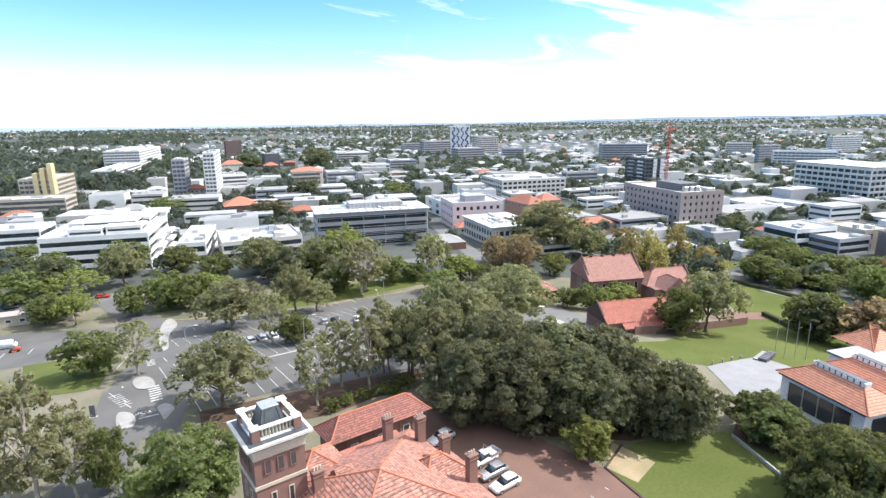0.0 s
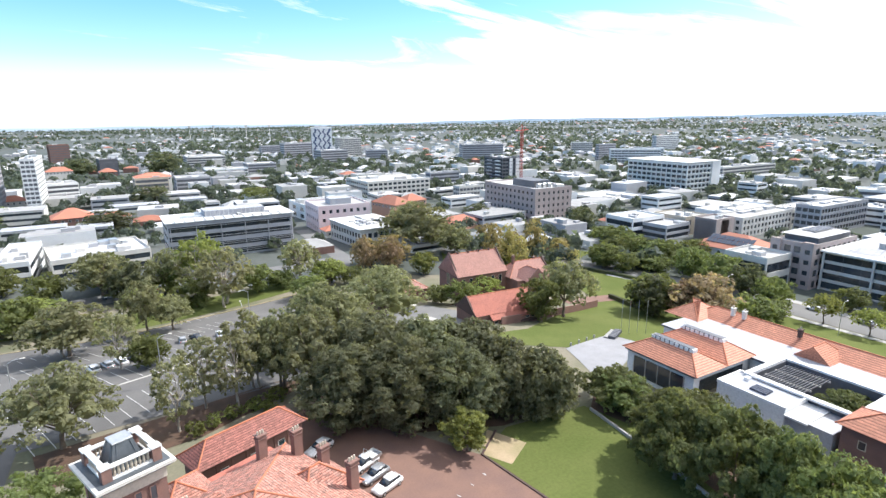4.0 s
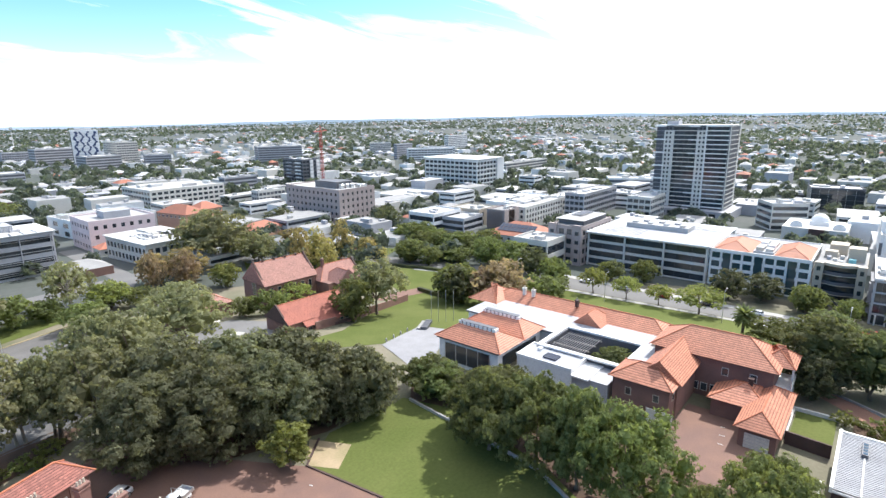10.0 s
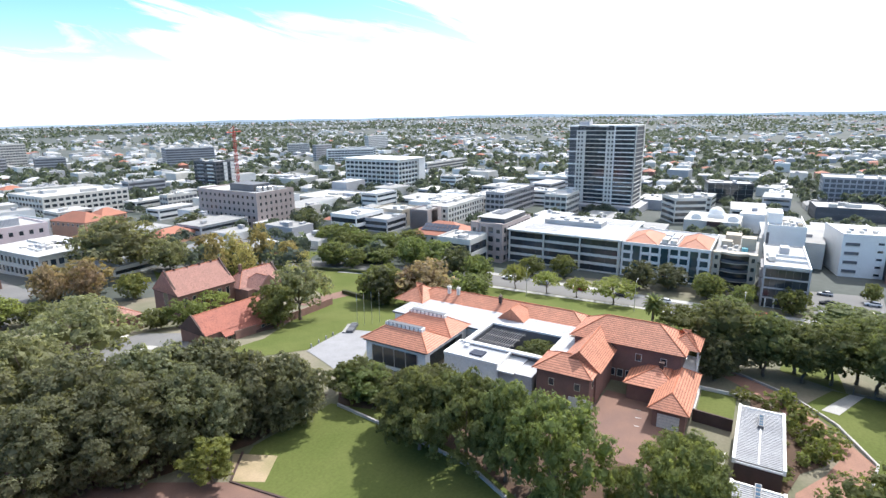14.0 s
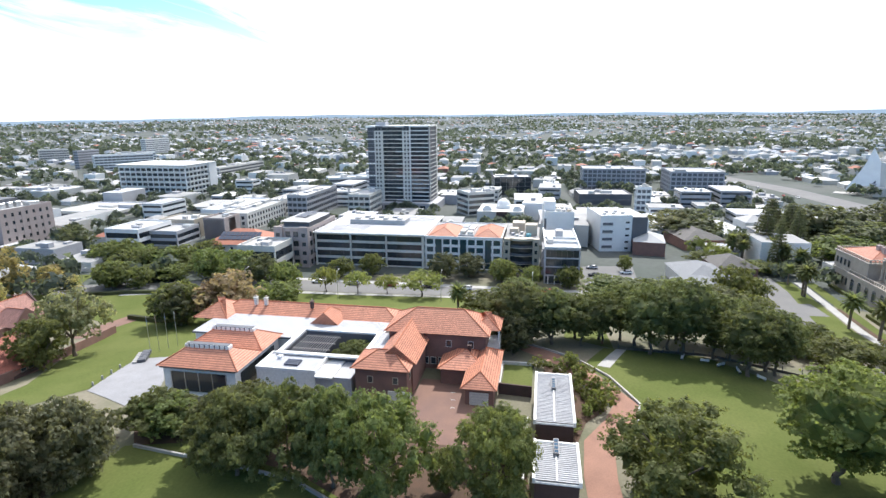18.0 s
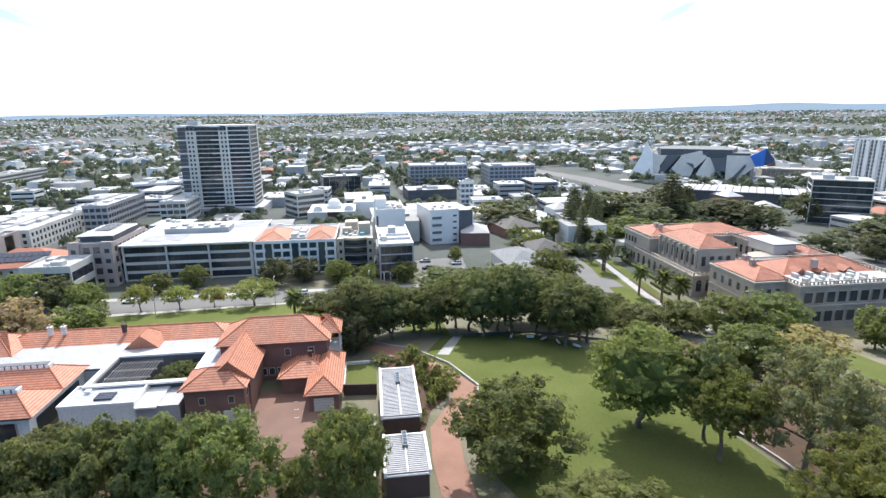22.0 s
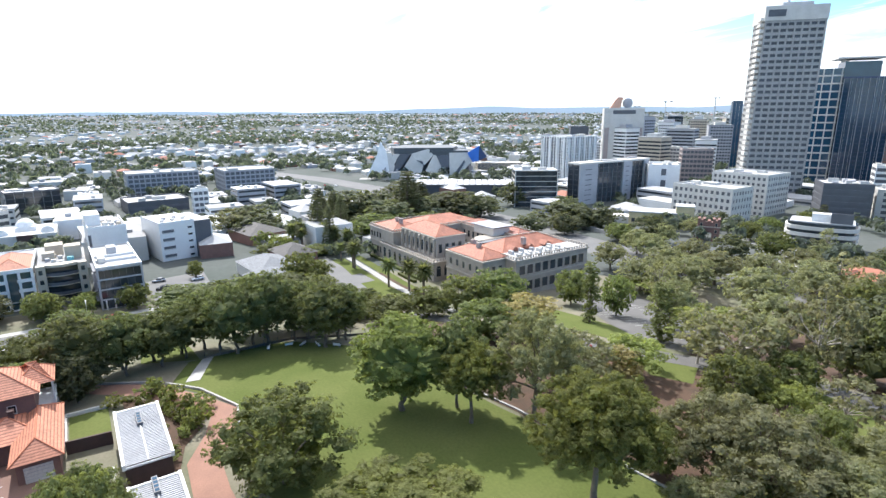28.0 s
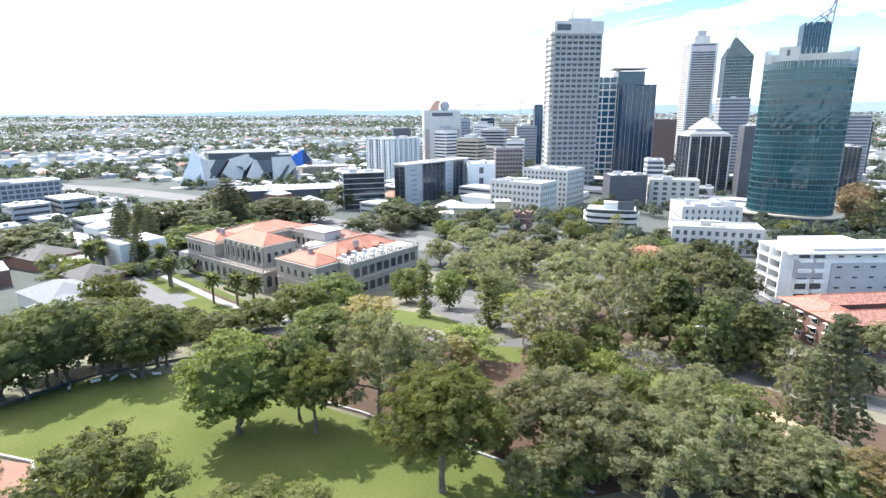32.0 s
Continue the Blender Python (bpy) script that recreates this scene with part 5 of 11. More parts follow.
box("eave_frame", 76.9, 49.9, 5.1, 16.4, 14.4, 0.38, DARKGREY, res)
box("flat_roof", 93.0, 47.0, 4.7, 11.0, 22.0, 0.35, ROOF_SILVER, res, "pale grey flat roof")
block(res, 93.4, 47.4, 103.6, 68.6, 4.7, WHITE)
block(res, 80.6, 37.4, 87.0, 48.2, 4.5, WHITE)
box("flat_roof", 80.9, 37.7, 4.5, 5.8, 10.2, 0.08, ROOF_SILVER, res)
bm = bmesh.new()
for a in ((80.5, 37.3, 6.6, 0.25), (80.5, 48.05, 6.6, 0.25), (80.5, 37.5, 0.25, 10.6), (86.85, 37.5, 0.25, 10.6)):
    add_box(bm, a[0], a[1], 4.4, a[2], a[3], 0.5)
part("parapet", bm, WHITE, res)
for i in range(4):
    box("skylight", 82.2 + 0.55 * (i % 4), 41.2, 4.58, 0.4, 2.6, 0.35, PANEL, res)
box("roof_hatch", 84.6, 45.4, 4.58, 0.8, 0.8, 0.5, WHITE, res)
box("link_wall", 80.9, 31.0, -0.5, 6.2, 6.4, 4.2, GREY, res)
box("canopy", 80.3, 34.2, 3.6, 7.0, 3.2, 0.3, WHITE, res)
# the court
bm = bmesh.new()
for a in ((86.2, 46.4, 12.4, 0.9), (86.2, 30.4, 12.4, 0.9), (86.2, 31.3, 0.9, 15.1), (97.6, 31.3, 1.0, 15.1)):
    add_box(bm, a[0], a[1], 4.75, a[2], a[3], 0.35)
part("court_coping", bm, WHITE, res, "white coping round the court")
for a in ((87.0, 46.2, 10.8, 0.2), (87.0, 31.2, 10.8, 0.2), (87.0, 31.4, 0.2, 14.8), (97.5, 31.4, 0.2, 14.8)):
    box("court_wall", a[0], a[1], 0, a[2], a[3], 4.74, DARKGREY, res)
box("court_floor", 87.2, 31.4, 0.0, 10.3, 14.8, 0.06, CONCRETE, res)
for i in range(14):
    box("pergola_slat", 87.3, 39.0 + i * 0.5, 4.1, 10.1, 0.12, 0.22, DARKGREY, res)
for i in range(4):
    box("pergola_beam", 87.8 + i * 3.0, 38.8, 3.85, 0.2, 7.3, 0.25, OFFWHITE, res)
box("sheet_roof", 88.0, 24.0, 5.0, 9.8, 6.4, 0.25, ROOF_SILVER, res, "pale grey sheet roof")
block(res, 88, 24.4, 97.6, 30.4, 5.0, WHITE)
block(res, 98.2, 30.2, 104, 47.6, 4.9, WHITE)
box("flat_roof", 98.7, 30.4, 4.9, 5.3, 17.0, 0.12, ROOF_SILVER, res)
# long wing on the garden side
block(res, 104.2, 29.0, 111, 70.0, 5.0, BRICK)
tiled_roof(res, 103.8, 28.6, 111.4, 70.4, 4.8, 2.2, TILE, 0.4)
tiled_roof(res, 101.0, 41.0, 107.5, 46.6, 5.0, 2.6, TILE, 0.3, ridge_x=True, gable=("a",))
block(res, 101.2, 41.3, 104, 46.3, 5.0, WHITE)
tiled_roof(res, 100.6, 66.0, 110.0, 73.5, 5.0, 3.1, TILE, 0.3, ridge_x=False)
chimney(res, 106.4, 62.0, 6.5, 1.7, 0.8, 0.6, 2, OFFWHITE)
chimney(res, 106.4, 59.6, 6.5, 1.7, 0.8, 0.6, 2, OFFWHITE)
chimney(res, 106.0, 48.6, 6.5, 1.6, 0.8, 0.6, 1, DARKBRICK)
# older brick wings
block(res, 81.0, 21.2, 87.6, 30.2, 5.9, BRICK)
tiled_roof(res, 80.9, 21.1, 87.7, 30.4, 5.9, 2.1, TILE, 0.5)
block(res, 84.0, 20.9, 97.0, 26.8, 5.9, BRICK)
tiled_roof(res, 84.0, 20.6, 98.5, 27.2, 5.9, 3.2, TILE, 0.5, gable=("a", "b"))
block(res, 94.6, 9.4, 103.8, 28.0, 7.4, BRICK)
tiled_roof(res, 94.4, 9.2, 104.0, 28.2, 7.4, 3.2, TILE, 0.6)
tiled_roof(res, 97.4, 7.2, 103.6, 12.0, 7.4, 2.4, TILE, 0.4, ridge_x=False)
for i in range(4):
    box("veranda_post", 97.6 + i * 1.9, 7.2, 0, 0.14, 0.14, 7.3, WHITE, res)
box("veranda_floor", 97.4, 7.1, 3.6, 6.2, 2.4, 0.2, WHITE, res)
box("veranda_rail", 97.4, 7.1, 3.8, 6.2, 0.08, 0.9, WHITE, res)
for yy in (12.2, 16.4):
    window(res, 94.6, yy, 4.6, 0.9, 1.4, "-x", OFFWHITE)
    window(res, 94.6, yy + 0.8, 0.9, 1.0, 1.6, "-x")
for yy in (21.9, 23.4, 24.8):
    window(res, 94.6, yy - 4, 0.9, 0.9, 1.5, "-x", OFFWHITE)
for yy in (23.2, 27.6):
    window(res, 81.0, yy, 3.2, 0.8, 1.3, "-x", BEIGE)
for xx in (83.0, 85.6):
    window(res, xx, 21.2, 3.4, 0.8, 1.3, "-y", BEIGE)
box("court_gate", 80.4, 20.4, 0, 0.25, 4.0, 2.2, OFFWHITE, res)

gar = thing("garage", 0, 0, 0, 0, "brick garage with orange hipped tile roof", "garage")
block(gar, 82.2, 6.8, 97.2, 11.6, 3.1, BRICK)
block(gar, 88.8, 11.0, 96.6, 16.9, 3.1, BRICK)
tiled_roof(gar, 82.1, 6.7, 97.3, 11.8, 3.1, 1.9, TILE, 0.5)
tiled_roof(gar, 88.7, 8.6, 96.8, 17.0, 3.1, 2.1, TILE, 0.5, ridge_x=False)
box("garage_door", 82.08, 7.6, 0, 0.12, 3.2, 2.3, OFFWHITE, gar, "white panelled garage door")
for i in range(4):
    box("door_rib", 82.05, 7.6, 0.5 + i * 0.5, 0.04, 3.2, 0.05, GREY, gar)
chimney(gar, 92.8, 12.2, 4.2, 1.9, 0.7, 0.6, 0, DARKBRICK)
kerb("garden_wall", [(86.9, 6.3), (86.4, 0.6)], 0.3, 2.0, DARKBRICK, "dark brick yard wall", "wall")
kerb("garden_wall", [(88.4, 6.4), (98.8, 6.4), (98.8, 0.4)], 0.4, 0.6, OFFWHITE, "low white garden wall", "wall")


def annex(x0, y0, x1, y1, h):
    """A long dark brick building with a ribbed metal roof between white upstands."""
    t = thing("annex", x0, y0, 0, 0, "narrow dark brick annex with pale ribbed metal roof", "annex", "annexes beside the forecourt")
    w, d = x1 - x0, y1 - y0
    box("wall", 0.15, 0.3, -1.0, w - 0.3, d - 0.6, h + 0.6, DARKBRICK, t)
    bm = bmesh.new()
    n = int(w / 0.42)
    prof = []
    for i in range(n):
        xa = 0.2 + i * (w - 0.4) / n
        prof += [(xa, h - 0.02), (xa + 0.13, h - 0.02), (xa + 0.16, h - 0.1), (xa + (w - 0.4) / n - 0.03, h - 0.1)]
    rows = [[bm.verts.new((x, yy, z)) for x, z in prof] for yy in (0.3, d - 0.3)]
    for i in range(len(prof) - 1):
        bm.faces.new((rows[0][i], rows[0][i + 1], rows[1][i + 1], rows[1][i]))
    part("roof_sheet", bm, SHEET_ANNEX, t)
    for a in ((0, 0, w, 0.35), (0, d - 0.35, w, 0.35)):
        box("upstand", a[0], a[1], h - 0.5, a[2], a[3], 0.75, WHITE, t)
    box("upstand", w - 0.3, 0.35, h - 0.5, 0.3, d - 0.7, 0.6, WHITE, t)
    box("gutter", 0.0, 0.35, h - 0.45, 0.25, d - 0.7, 0.25, WHITE, t)
    sky = box("rooflight", w * 0.62, d / 2 - 0.35, h + 0.02, 3.4, 0.7, 0.45, DARKGREY, t)
    for i in range(4):
        link("pane", box_mesh(0.6, 0.5, 0.03, GLASS_BLUE), sky, pose(-1.25 + i * 0.82, 0, 0.45))
    box("ridge_flashing", 0.3, d / 2 - 0.08, h + 0.02, w * 0.6, 0.16, 0.05, WHITE, t)


annex(71.8, -5.9, 87.4, 0.1, 4.2)
annex(59.2, -6.0, 67.8, 0.0, 3.7)
kerb("garden_wall", [(57.5, 1.2), (71, 1.2), (78, 1.0)], 0.3, 1.2, OFFWHITE, "low pale wall beside the annex", "wall")

# the old observatory house
obs = thing("observatory_house", -3.1, 53.2, 0, 20, "old red-brick house with tower and weathered tile roofs", "house")
for a, b, c, d, e in ((-2.6, -2.6, 5.2, 5.2, 14.8),):
    box("tower_wall", a, b, -0.5, c, d, e + 0.5, BRICK, obs)
box("string_course", -2.72, -2.72, 11.6, 5.44, 5.44, 0.35, BEIGE, obs)
box("tower_frieze", -2.66, -2.66, 14.8, 5.32, 5.32, 1.2, STONE, obs)
box("cornice", -3.35, -3.35, 16.3, 6.7, 6.7, 0.28, OFFWHITE, obs)
box("tower_deck", -3.0, -3.0, 16.58, 6.0, 6.0, 0.05, LEAD, obs)
box("cornice_bed", -3.0, -3.0, 16.0, 6.0, 6.0, 0.3, DARKGREY, obs)
for sx in (-2.5, 1.7):
    for sy in (-2.5, 1.7):
        box("parapet_pier", sx, sy, 16.58, 0.8, 0.8, 1.35, BRICK, obs)
        box("pier_cap", sx - 0.06, sy - 0.06, 17.93, 0.92, 0.92, 0.16, WHITE, obs)
for k in range(4):
    side = new("balustrade")
    side.parent = obs
    side.matrix_basis = pose(0, 0, 16.58, 0, 0, 90 * k)
    bm = bmesh.new()
    add_box(bm, -1.7, -2.36, 0, 3.4, 0.4, 0.22)
    rail = part("plinth", bm, WHITE, side)
    link("top_rail", box_mesh(3.4, 0.5, 0.2, WHITE, 0.03), side, pose(0, -2.16, 1.2))
    bm = bmesh.new()
    add_tube(bm, (0, 0, 0), (0, 0, 0.35), 0.07, 0.13, 7)
    add_tube(bm, (0, 0, 0.35), (0, 0, 0.98), 0.13, 0.07, 7)
    me = mesh_of(bm, "baluster", BEIGE)
    for i in range(9):
        link("baluster", me, side, pose(-1.4 + i * 0.35, -2.16, 0.22))
bm = bmesh.new()
lo = [bm.verts.new((x, y, 16.6)) for x, y in ((-1.5, -1.5), (1.5, -1.5), (1.5, 1.5), (-1.5, 1.5))]
hi = [bm.verts.new((x, y, 19.0)) for x, y in ((-0.8, -0.8), (0.8, -0.8), (0.8, 0.8), (-0.8, 0.8))]
bm.faces.new(hi)
for i in range(4):
    bm.faces.new((lo[i], lo[(i + 1) % 4], hi[(i + 1) % 4], hi[i]))
cap = part("roof_lantern", bm, LEAD, obs, "dark lead-clad tapered lantern")
link("rim", box_mesh(1.75, 1.75, 0.12, METAL, 0.02), cap, pose(0, 0, 18.98))
for i in range(4):
    a = pose(0, 0, 0, 0, 0, 90 * i)
    for u in (-0.5, 0.5):
        bm = bmesh.new()
        add_tube(bm, (u * 2, -1.5, 16.6), (u * 1.1, -0.82, 19.0), 0.05, 0.05, 5)
        part("seam", bm, LEAD, cap, m=a)
for side, n in (("-y", 3), ("-x", 3)):
    for i in range(n):
        u = -1.3 + i * 1.3
        x, y = (u, -2.66) if side == "-y" else (-2.66, u)
        window(obs, x, y, 13.0, 0.5, 1.6, side, BRICK)
    for u in (-0.9, 0.9):
        x, y = (u, -2.6) if side == "-y" else (-2.6, u)
        window(obs, x, y, 9.0, 0.4, 1.8, side, BEIGE)
# main roofs
block(obs, -1.0, -17.0, 18.2, 2.4, 7.4, BRICK)
tiled_roof(obs, -1.4, -17.4, 18.6, 2.8, 7.5, 4.4, TILE_OLD, 0.5)
block(obs, -6.0, -14, 2.0, -3.0, 7.4, BRICK)
tiled_roof(obs, -6.4, -14.4, 4, -2.6, 7.5, 3.0, TILE_OLD, 0.4)
block(obs, 2.0, 2.0, 9.0, 6.4, 7.0, BRICK)
tiled_roof(obs, 1.6, -1.0, 9.2, 6.8, 7.2, 2.8, TILE_OLD, 0.3, ridge_x=False)
tiled_roof(obs, 12.4, -9.6, 20.0, -3.2, 7.5, 2.6, TILE_OLD, 0.3, ridge_x=True)
box("gutter_roof", 2.6, 2.9, 7.0, 15.0, 1.6, 0.25, TILE_RED, obs)
for x, y, z in ((18.2, -0.4, 6.8), (18.2, -5.5, 6.8), (18.4, -10.2, 6.8), (15.0, 2.0, 6.8), (3.4, -3.4, 8.2)):
    chimney(obs, x, y, z, 4.4 if z < 8 else 3.6, 1.1, 0.8, 3)
bm = bmesh.new()
hip_roof(bm, 5.6, -4.2, 7.6, -2.4, 10.0, 1.0, 0.3, gable=("a",))
part("dormer_roof", bm, TILE_OLD, obs)
box("dormer", 5.7, -4.1, 8.6, 1.8, 1.6, 1.4, BRICK, obs)
window(obs, 5.7, -3.3, 8.9, 1.2, 0.9, "-x", DARKGREY)

wing = thing("observatory_wing", 10.0, 69.6, 0, 19, "long brick wing with red tiled hip roof", "house")
block(wing, -7.3, -2.1, 7.3, 2.1, 5.7, BRICK)
tiled_roof(wing, -7.5, -2.3, 7.5, 2.3, 5.8, 2.2, TILE_WING, 0.5)
for i in range(7):
    window(wing, -6.2 + i * 2.05, -2.1, 2.2 if i % 2 else 1.4, 0.9, 2.2, "-y", WHITE, GLASS_TEAL)
    box("pilaster", -5.3 + i * 2.05, -2.22, 0, 0.35, 0.14, 5.6, BRICK, wing)

# the old school and its hall
def parapet_gable(parent, x, y0, y1, z0, z1, thick):
    """A brick gable end that stands up past the roof."""
    bm = bmesh.new()
    m = (y0 + y1) / 2
    v = [bm.verts.new((x + k, *p)) for k in (0, thick) for p in ((y0, z0), (y1, z0), (m, z1))]
    for f in ((0, 1, 2), (5, 4, 3), (0, 2, 5, 3), (2, 1, 4, 5), (1, 0, 3, 4)):
        bm.faces.new([v[i] for i in f])
    bmesh.ops.recalc_face_normals(bm, faces=bm.faces[:])
    part("parapet_gable", bm, DARKBRICK, parent)


sch = thing("old_school", 90, 144, -10.2, -4, "old brick school hall with steep faded tile roof", "school building")
block(sch, 0, 0, 18.6, 13.4, 7.0, BRICK)
tiled_roof(sch, 0.2, 0, 18.4, 13.4, 7.0, 6.2, TILE_PINK, 0.5, gable=("a", "b"))
for xx in (0.0, 18.2):
    parapet_gable(sch, xx, -0.6, 14.0, 6.6, 14.0, 0.5)
for i in range(6):
    window(sch, 2.2 + i * 2.8, 0, 2.6, 1.0, 3.4, "-y", BEIGE)
    box("buttress", 0.6 + i * 2.8, -0.5, 0, 0.5, 0.6, 5.4, BRICK, sch)
window(sch, 0, 6.7, 3.0, 2.2, 4.6, "-x", BEIGE)
for i in range(4):
    chimney(sch, 3.5 + i * 4.0, 6.7, 12.9, 0.7, 0.5, 0.5, 0, DARKBRICK)
block(sch, 18.6, -7.0, 34.0, 6.0, 5.0, BRICK)
tiled_roof(sch, 18.4, -3.0, 34.0, 6.4, 5.0, 4.2, TILE_PINK, 0.4, gable=("b",))
parapet_gable(sch, 34.2, -3.8, 7.2, 4.7, 9.9, 0.45)
tiled_roof(sch, 21.0, -9.0, 29.0, 1.0, 5.0, 3.6, TILE_PINK, 0.4, ridge_x=False, gable=("a",))
bm = bmesh.new()
v = [bm.verts.new((x, y, z)) for y in (-9.45, -9.0) for x, z in ((20.5, 4.8), (29.5, 4.8), (25.0, 9.1))]
for f in ((0, 1, 2), (5, 4, 3), (0, 2, 5, 3), (2, 1, 4, 5), (1, 0, 3, 4)):
    bm.faces.new([v[i] for i in f])
bmesh.ops.recalc_face_normals(bm, faces=bm.faces[:])
part("parapet_gable", bm, BRICK, sch)
block(sch, 21.2, -9.3, 28.8, 0, 5.0, BRICK)
chimney(sch, 22.4, 1.6, 8.0, 3.2, 0.8, 0.8, 2)
chimney(sch, 32.0, 3.0, 7.0, 2.4, 0.8, 0.8, 2)
hall = thing("school_hall", 72.4, 107.2, -4.6, -4, "low brick hall with bright red tiled gable roof", "school building")
block(hall, 0.2, 0.3, 19.8, 10.7, 3.0, BRICK)
tiled_roof(hall, 0.5, 0.3, 19.5, 10.7, 3.0, 3.7, TILE_RED, 0.4, gable=("a", "b"))
for xx in (-0.05, 19.65):
    parapet_gable(hall, xx, -0.2, 11.2, 2.7, 7.1, 0.4)
bm = bmesh.new()
v = [bm.verts.new(p) for p in ((4.0, -1.7, 1.9), (19.6, -1.7, 1.9), (19.6, 0.4, 3.15), (4.0, 0.4, 3.15), (4.0, -1.7, 1.75), (19.6, -1.7, 1.75), (19.6, 0.4, 3.0), (4.0, 0.4, 3.0))]
for f in ((0, 1, 2, 3), (7, 6, 5, 4), (0, 4, 5, 1), (1, 5, 6, 2), (3, 2, 6, 7), (0, 3, 7, 4)):
    bm.faces.new([v[k] for k in f])
part("verandah_roof", bm, TILE_RED, hall)
block(hall, 4.2, -1.3, 19.4, 0.3, 1.8, BRICK)
for i in range(9):
    window(hall, 5.2 + i * 1.6, -1.3, 0.8, 1.0, 0.8, "-y", BEIGE)
box("plinth", 3.8, -1.7, 0, 15.9, 0.4, 0.7, DARKBRICK, hall)
ann = thing("school_annex", 60, 146, -9.5, 0, "small brick school annex with tiled roof", "school building")
block(ann, 0, 0, 20, 9, 4, BRICK)
tiled_roof(ann, 0, 0, 20, 9, 4, 2.6, TILE_PINK, 0.5)

# the palace
pal = thing("parliament_palace", 125, -145, -11.0, 0, "pale stone palace with terracotta roofs and arched loggia", "palace")


def palace_row(y, x0, x1, n, z, w, h, side="+y", arch=False):
    for i in range(n):
        u = x0 + (i + 0.5) * (x1 - x0) / n
        p = (u, y) if side == "+y" else (y, u)
        window(pal, *p, z, w, h, side, PALACE_STONE, GLASS, 0.16, "arched_window" if arch else "window")
        if arch:
            bm = bmesh.new()
            pts = [(w / 2 * math.cos(math.pi * k / 8), w / 2 * math.sin(math.pi * k / 8)) for k in range(9)]
            vs = [bm.verts.new((px, -0.12, pz)) for px, pz in pts]
            bm.faces.new(vs)
            part("arch_glass", bm, GLASS, pal, m=pose(*p, z + h - 0.05, 0, 0, 180 if side == "+y" else 270))


block(pal, 0, 0, 26, 33, 12.4, PALACE_STONE, "end_wall")
block(pal, 26, 0, 80, 11, 12.4, PALACE_STONE, "rear_wall")
block(pal, 60, 11, 80, 44, 12.4, PALACE_STONE, "wing_wall")
block(pal, 5, 33, 25, 42.5, 12.4, PALACE_STONE, "wing_wall")
block(pal, 25, 27, 60, 37, 10.6, PALACE_STONE, "link_wall")
block(pal, 34, 28, 58, 41, 14.6, PALACE_TRIM, "centre_wall")
block(pal, 26, 11, 60, 27, 5.0, CONCRETE, "court_floor")
block(pal, 30, 37, 69, 44.7, 7.0, PALACE_STONE, "terrace")


def cornice(x0, y0, x1, y1, z, rail=True):
    """A projecting cornice round a block with a balustrade of small piers above it."""
    bm = bmesh.new()
    for a in ((x0 - 0.4, y0 - 0.4, x1 - x0 + 0.8, 0.5), (x0 - 0.4, y1 - 0.1, x1 - x0 + 0.8, 0.5), (x0 - 0.4, y0 + 0.1, 0.5, y1 - y0 - 0.2), (x1 - 0.1, y0 + 0.1, 0.5, y1 - y0 - 0.2)):
        add_box(bm, a[0], a[1], z - 0.35, a[2], a[3], 0.5)
    ob = part("cornice", bm, PALACE_TRIM, pal)
    if rail:
        bm = bmesh.new()
        for a in ((x0, y0, x1 - x0, 0.3), (x0, y1 - 0.3, x1 - x0, 0.3), (x0, y0 + 0.3, 0.3, y1 - y0 - 0.6), (x1 - 0.3, y0 + 0.3, 0.3, y1 - y0 - 0.6)):
            add_box(bm, a[0], a[1], z + 0.95, a[2], a[3], 0.2)
            n = max(2, int(max(a[2], a[3]) / 1.2))
            for k in range(n + 1):
                ux = a[0] + (a[2] - 0.3) * (k / n if a[2] > a[3] else 0)
                uy = a[1] + (a[3] - 0.3) * (k / n if a[3] > a[2] else 0)
                add_box(bm, ux, uy, z + 0.15, 0.3, 0.3, 0.8)
        part("balustrade", bm, PALACE_TRIM, ob)


cornice(0, 0, 26, 33, 12.4)
cornice(60, 11, 80, 44, 12.4)
cornice(5, 33.3, 25, 42.5, 12.4, False)
cornice(34, 28, 58, 41, 14.6, False)
cornice(30, 37, 69, 44.7, 7.0)
cornice(26.5, 0, 59.5, 11, 12.4)
box("string_course", -0.3, 0, 6.4, 0.4, 33, 0.4, PALACE_TRIM, pal)
box("string_course", 5, 42.4, 6.4, 20, 0.4, 0.4, PALACE_TRIM, pal)
box("string_course", 69, 43.9, 6.4, 11, 0.4, 0.4, PALACE_TRIM, pal)
palace_row(0, 1.5, 32, 9, 7.4, 2.4, 3.2, "-x")
palace_row(0, 1.5, 32, 9, 2.0, 2.4, 3.2, "-x")
palace_row(5, 34, 42, 3, 8.0, 1.3, 2.4, "-x")
palace_row(5, 34, 42, 3, 2.2, 1.3, 2.8, "-x")
palace_row(34, 29, 40.5, 4, 8.8, 1.4, 3.4, "-x")
palace_row(30, 37.5, 44.2, 2, 1.6, 1.9, 3.0, "-x", arch=True)
palace_row(60, 12.5, 26, 6, 7.4, 1.3, 3.0, "-x")
palace_row(11, 28, 59, 10, 7.4, 1.4, 3.0)
palace_row(42.5, 6, 24, 5, 8.2, 1.3, 2.4)
palace_row(42.5, 6, 24, 5, 2.0, 1.5, 2.8)
palace_row(41, 35, 57, 7, 8.6, 1.5, 3.2, arch=True)
palace_row(44.7, 31, 68, 9, 1.6, 1.9, 3.0, arch=True)
palace_row(44, 69.6, 79.4, 4, 8.2, 1.3, 2.4)
palace_row(44, 69.6, 79.4, 4, 2.0, 1.4, 2.8)
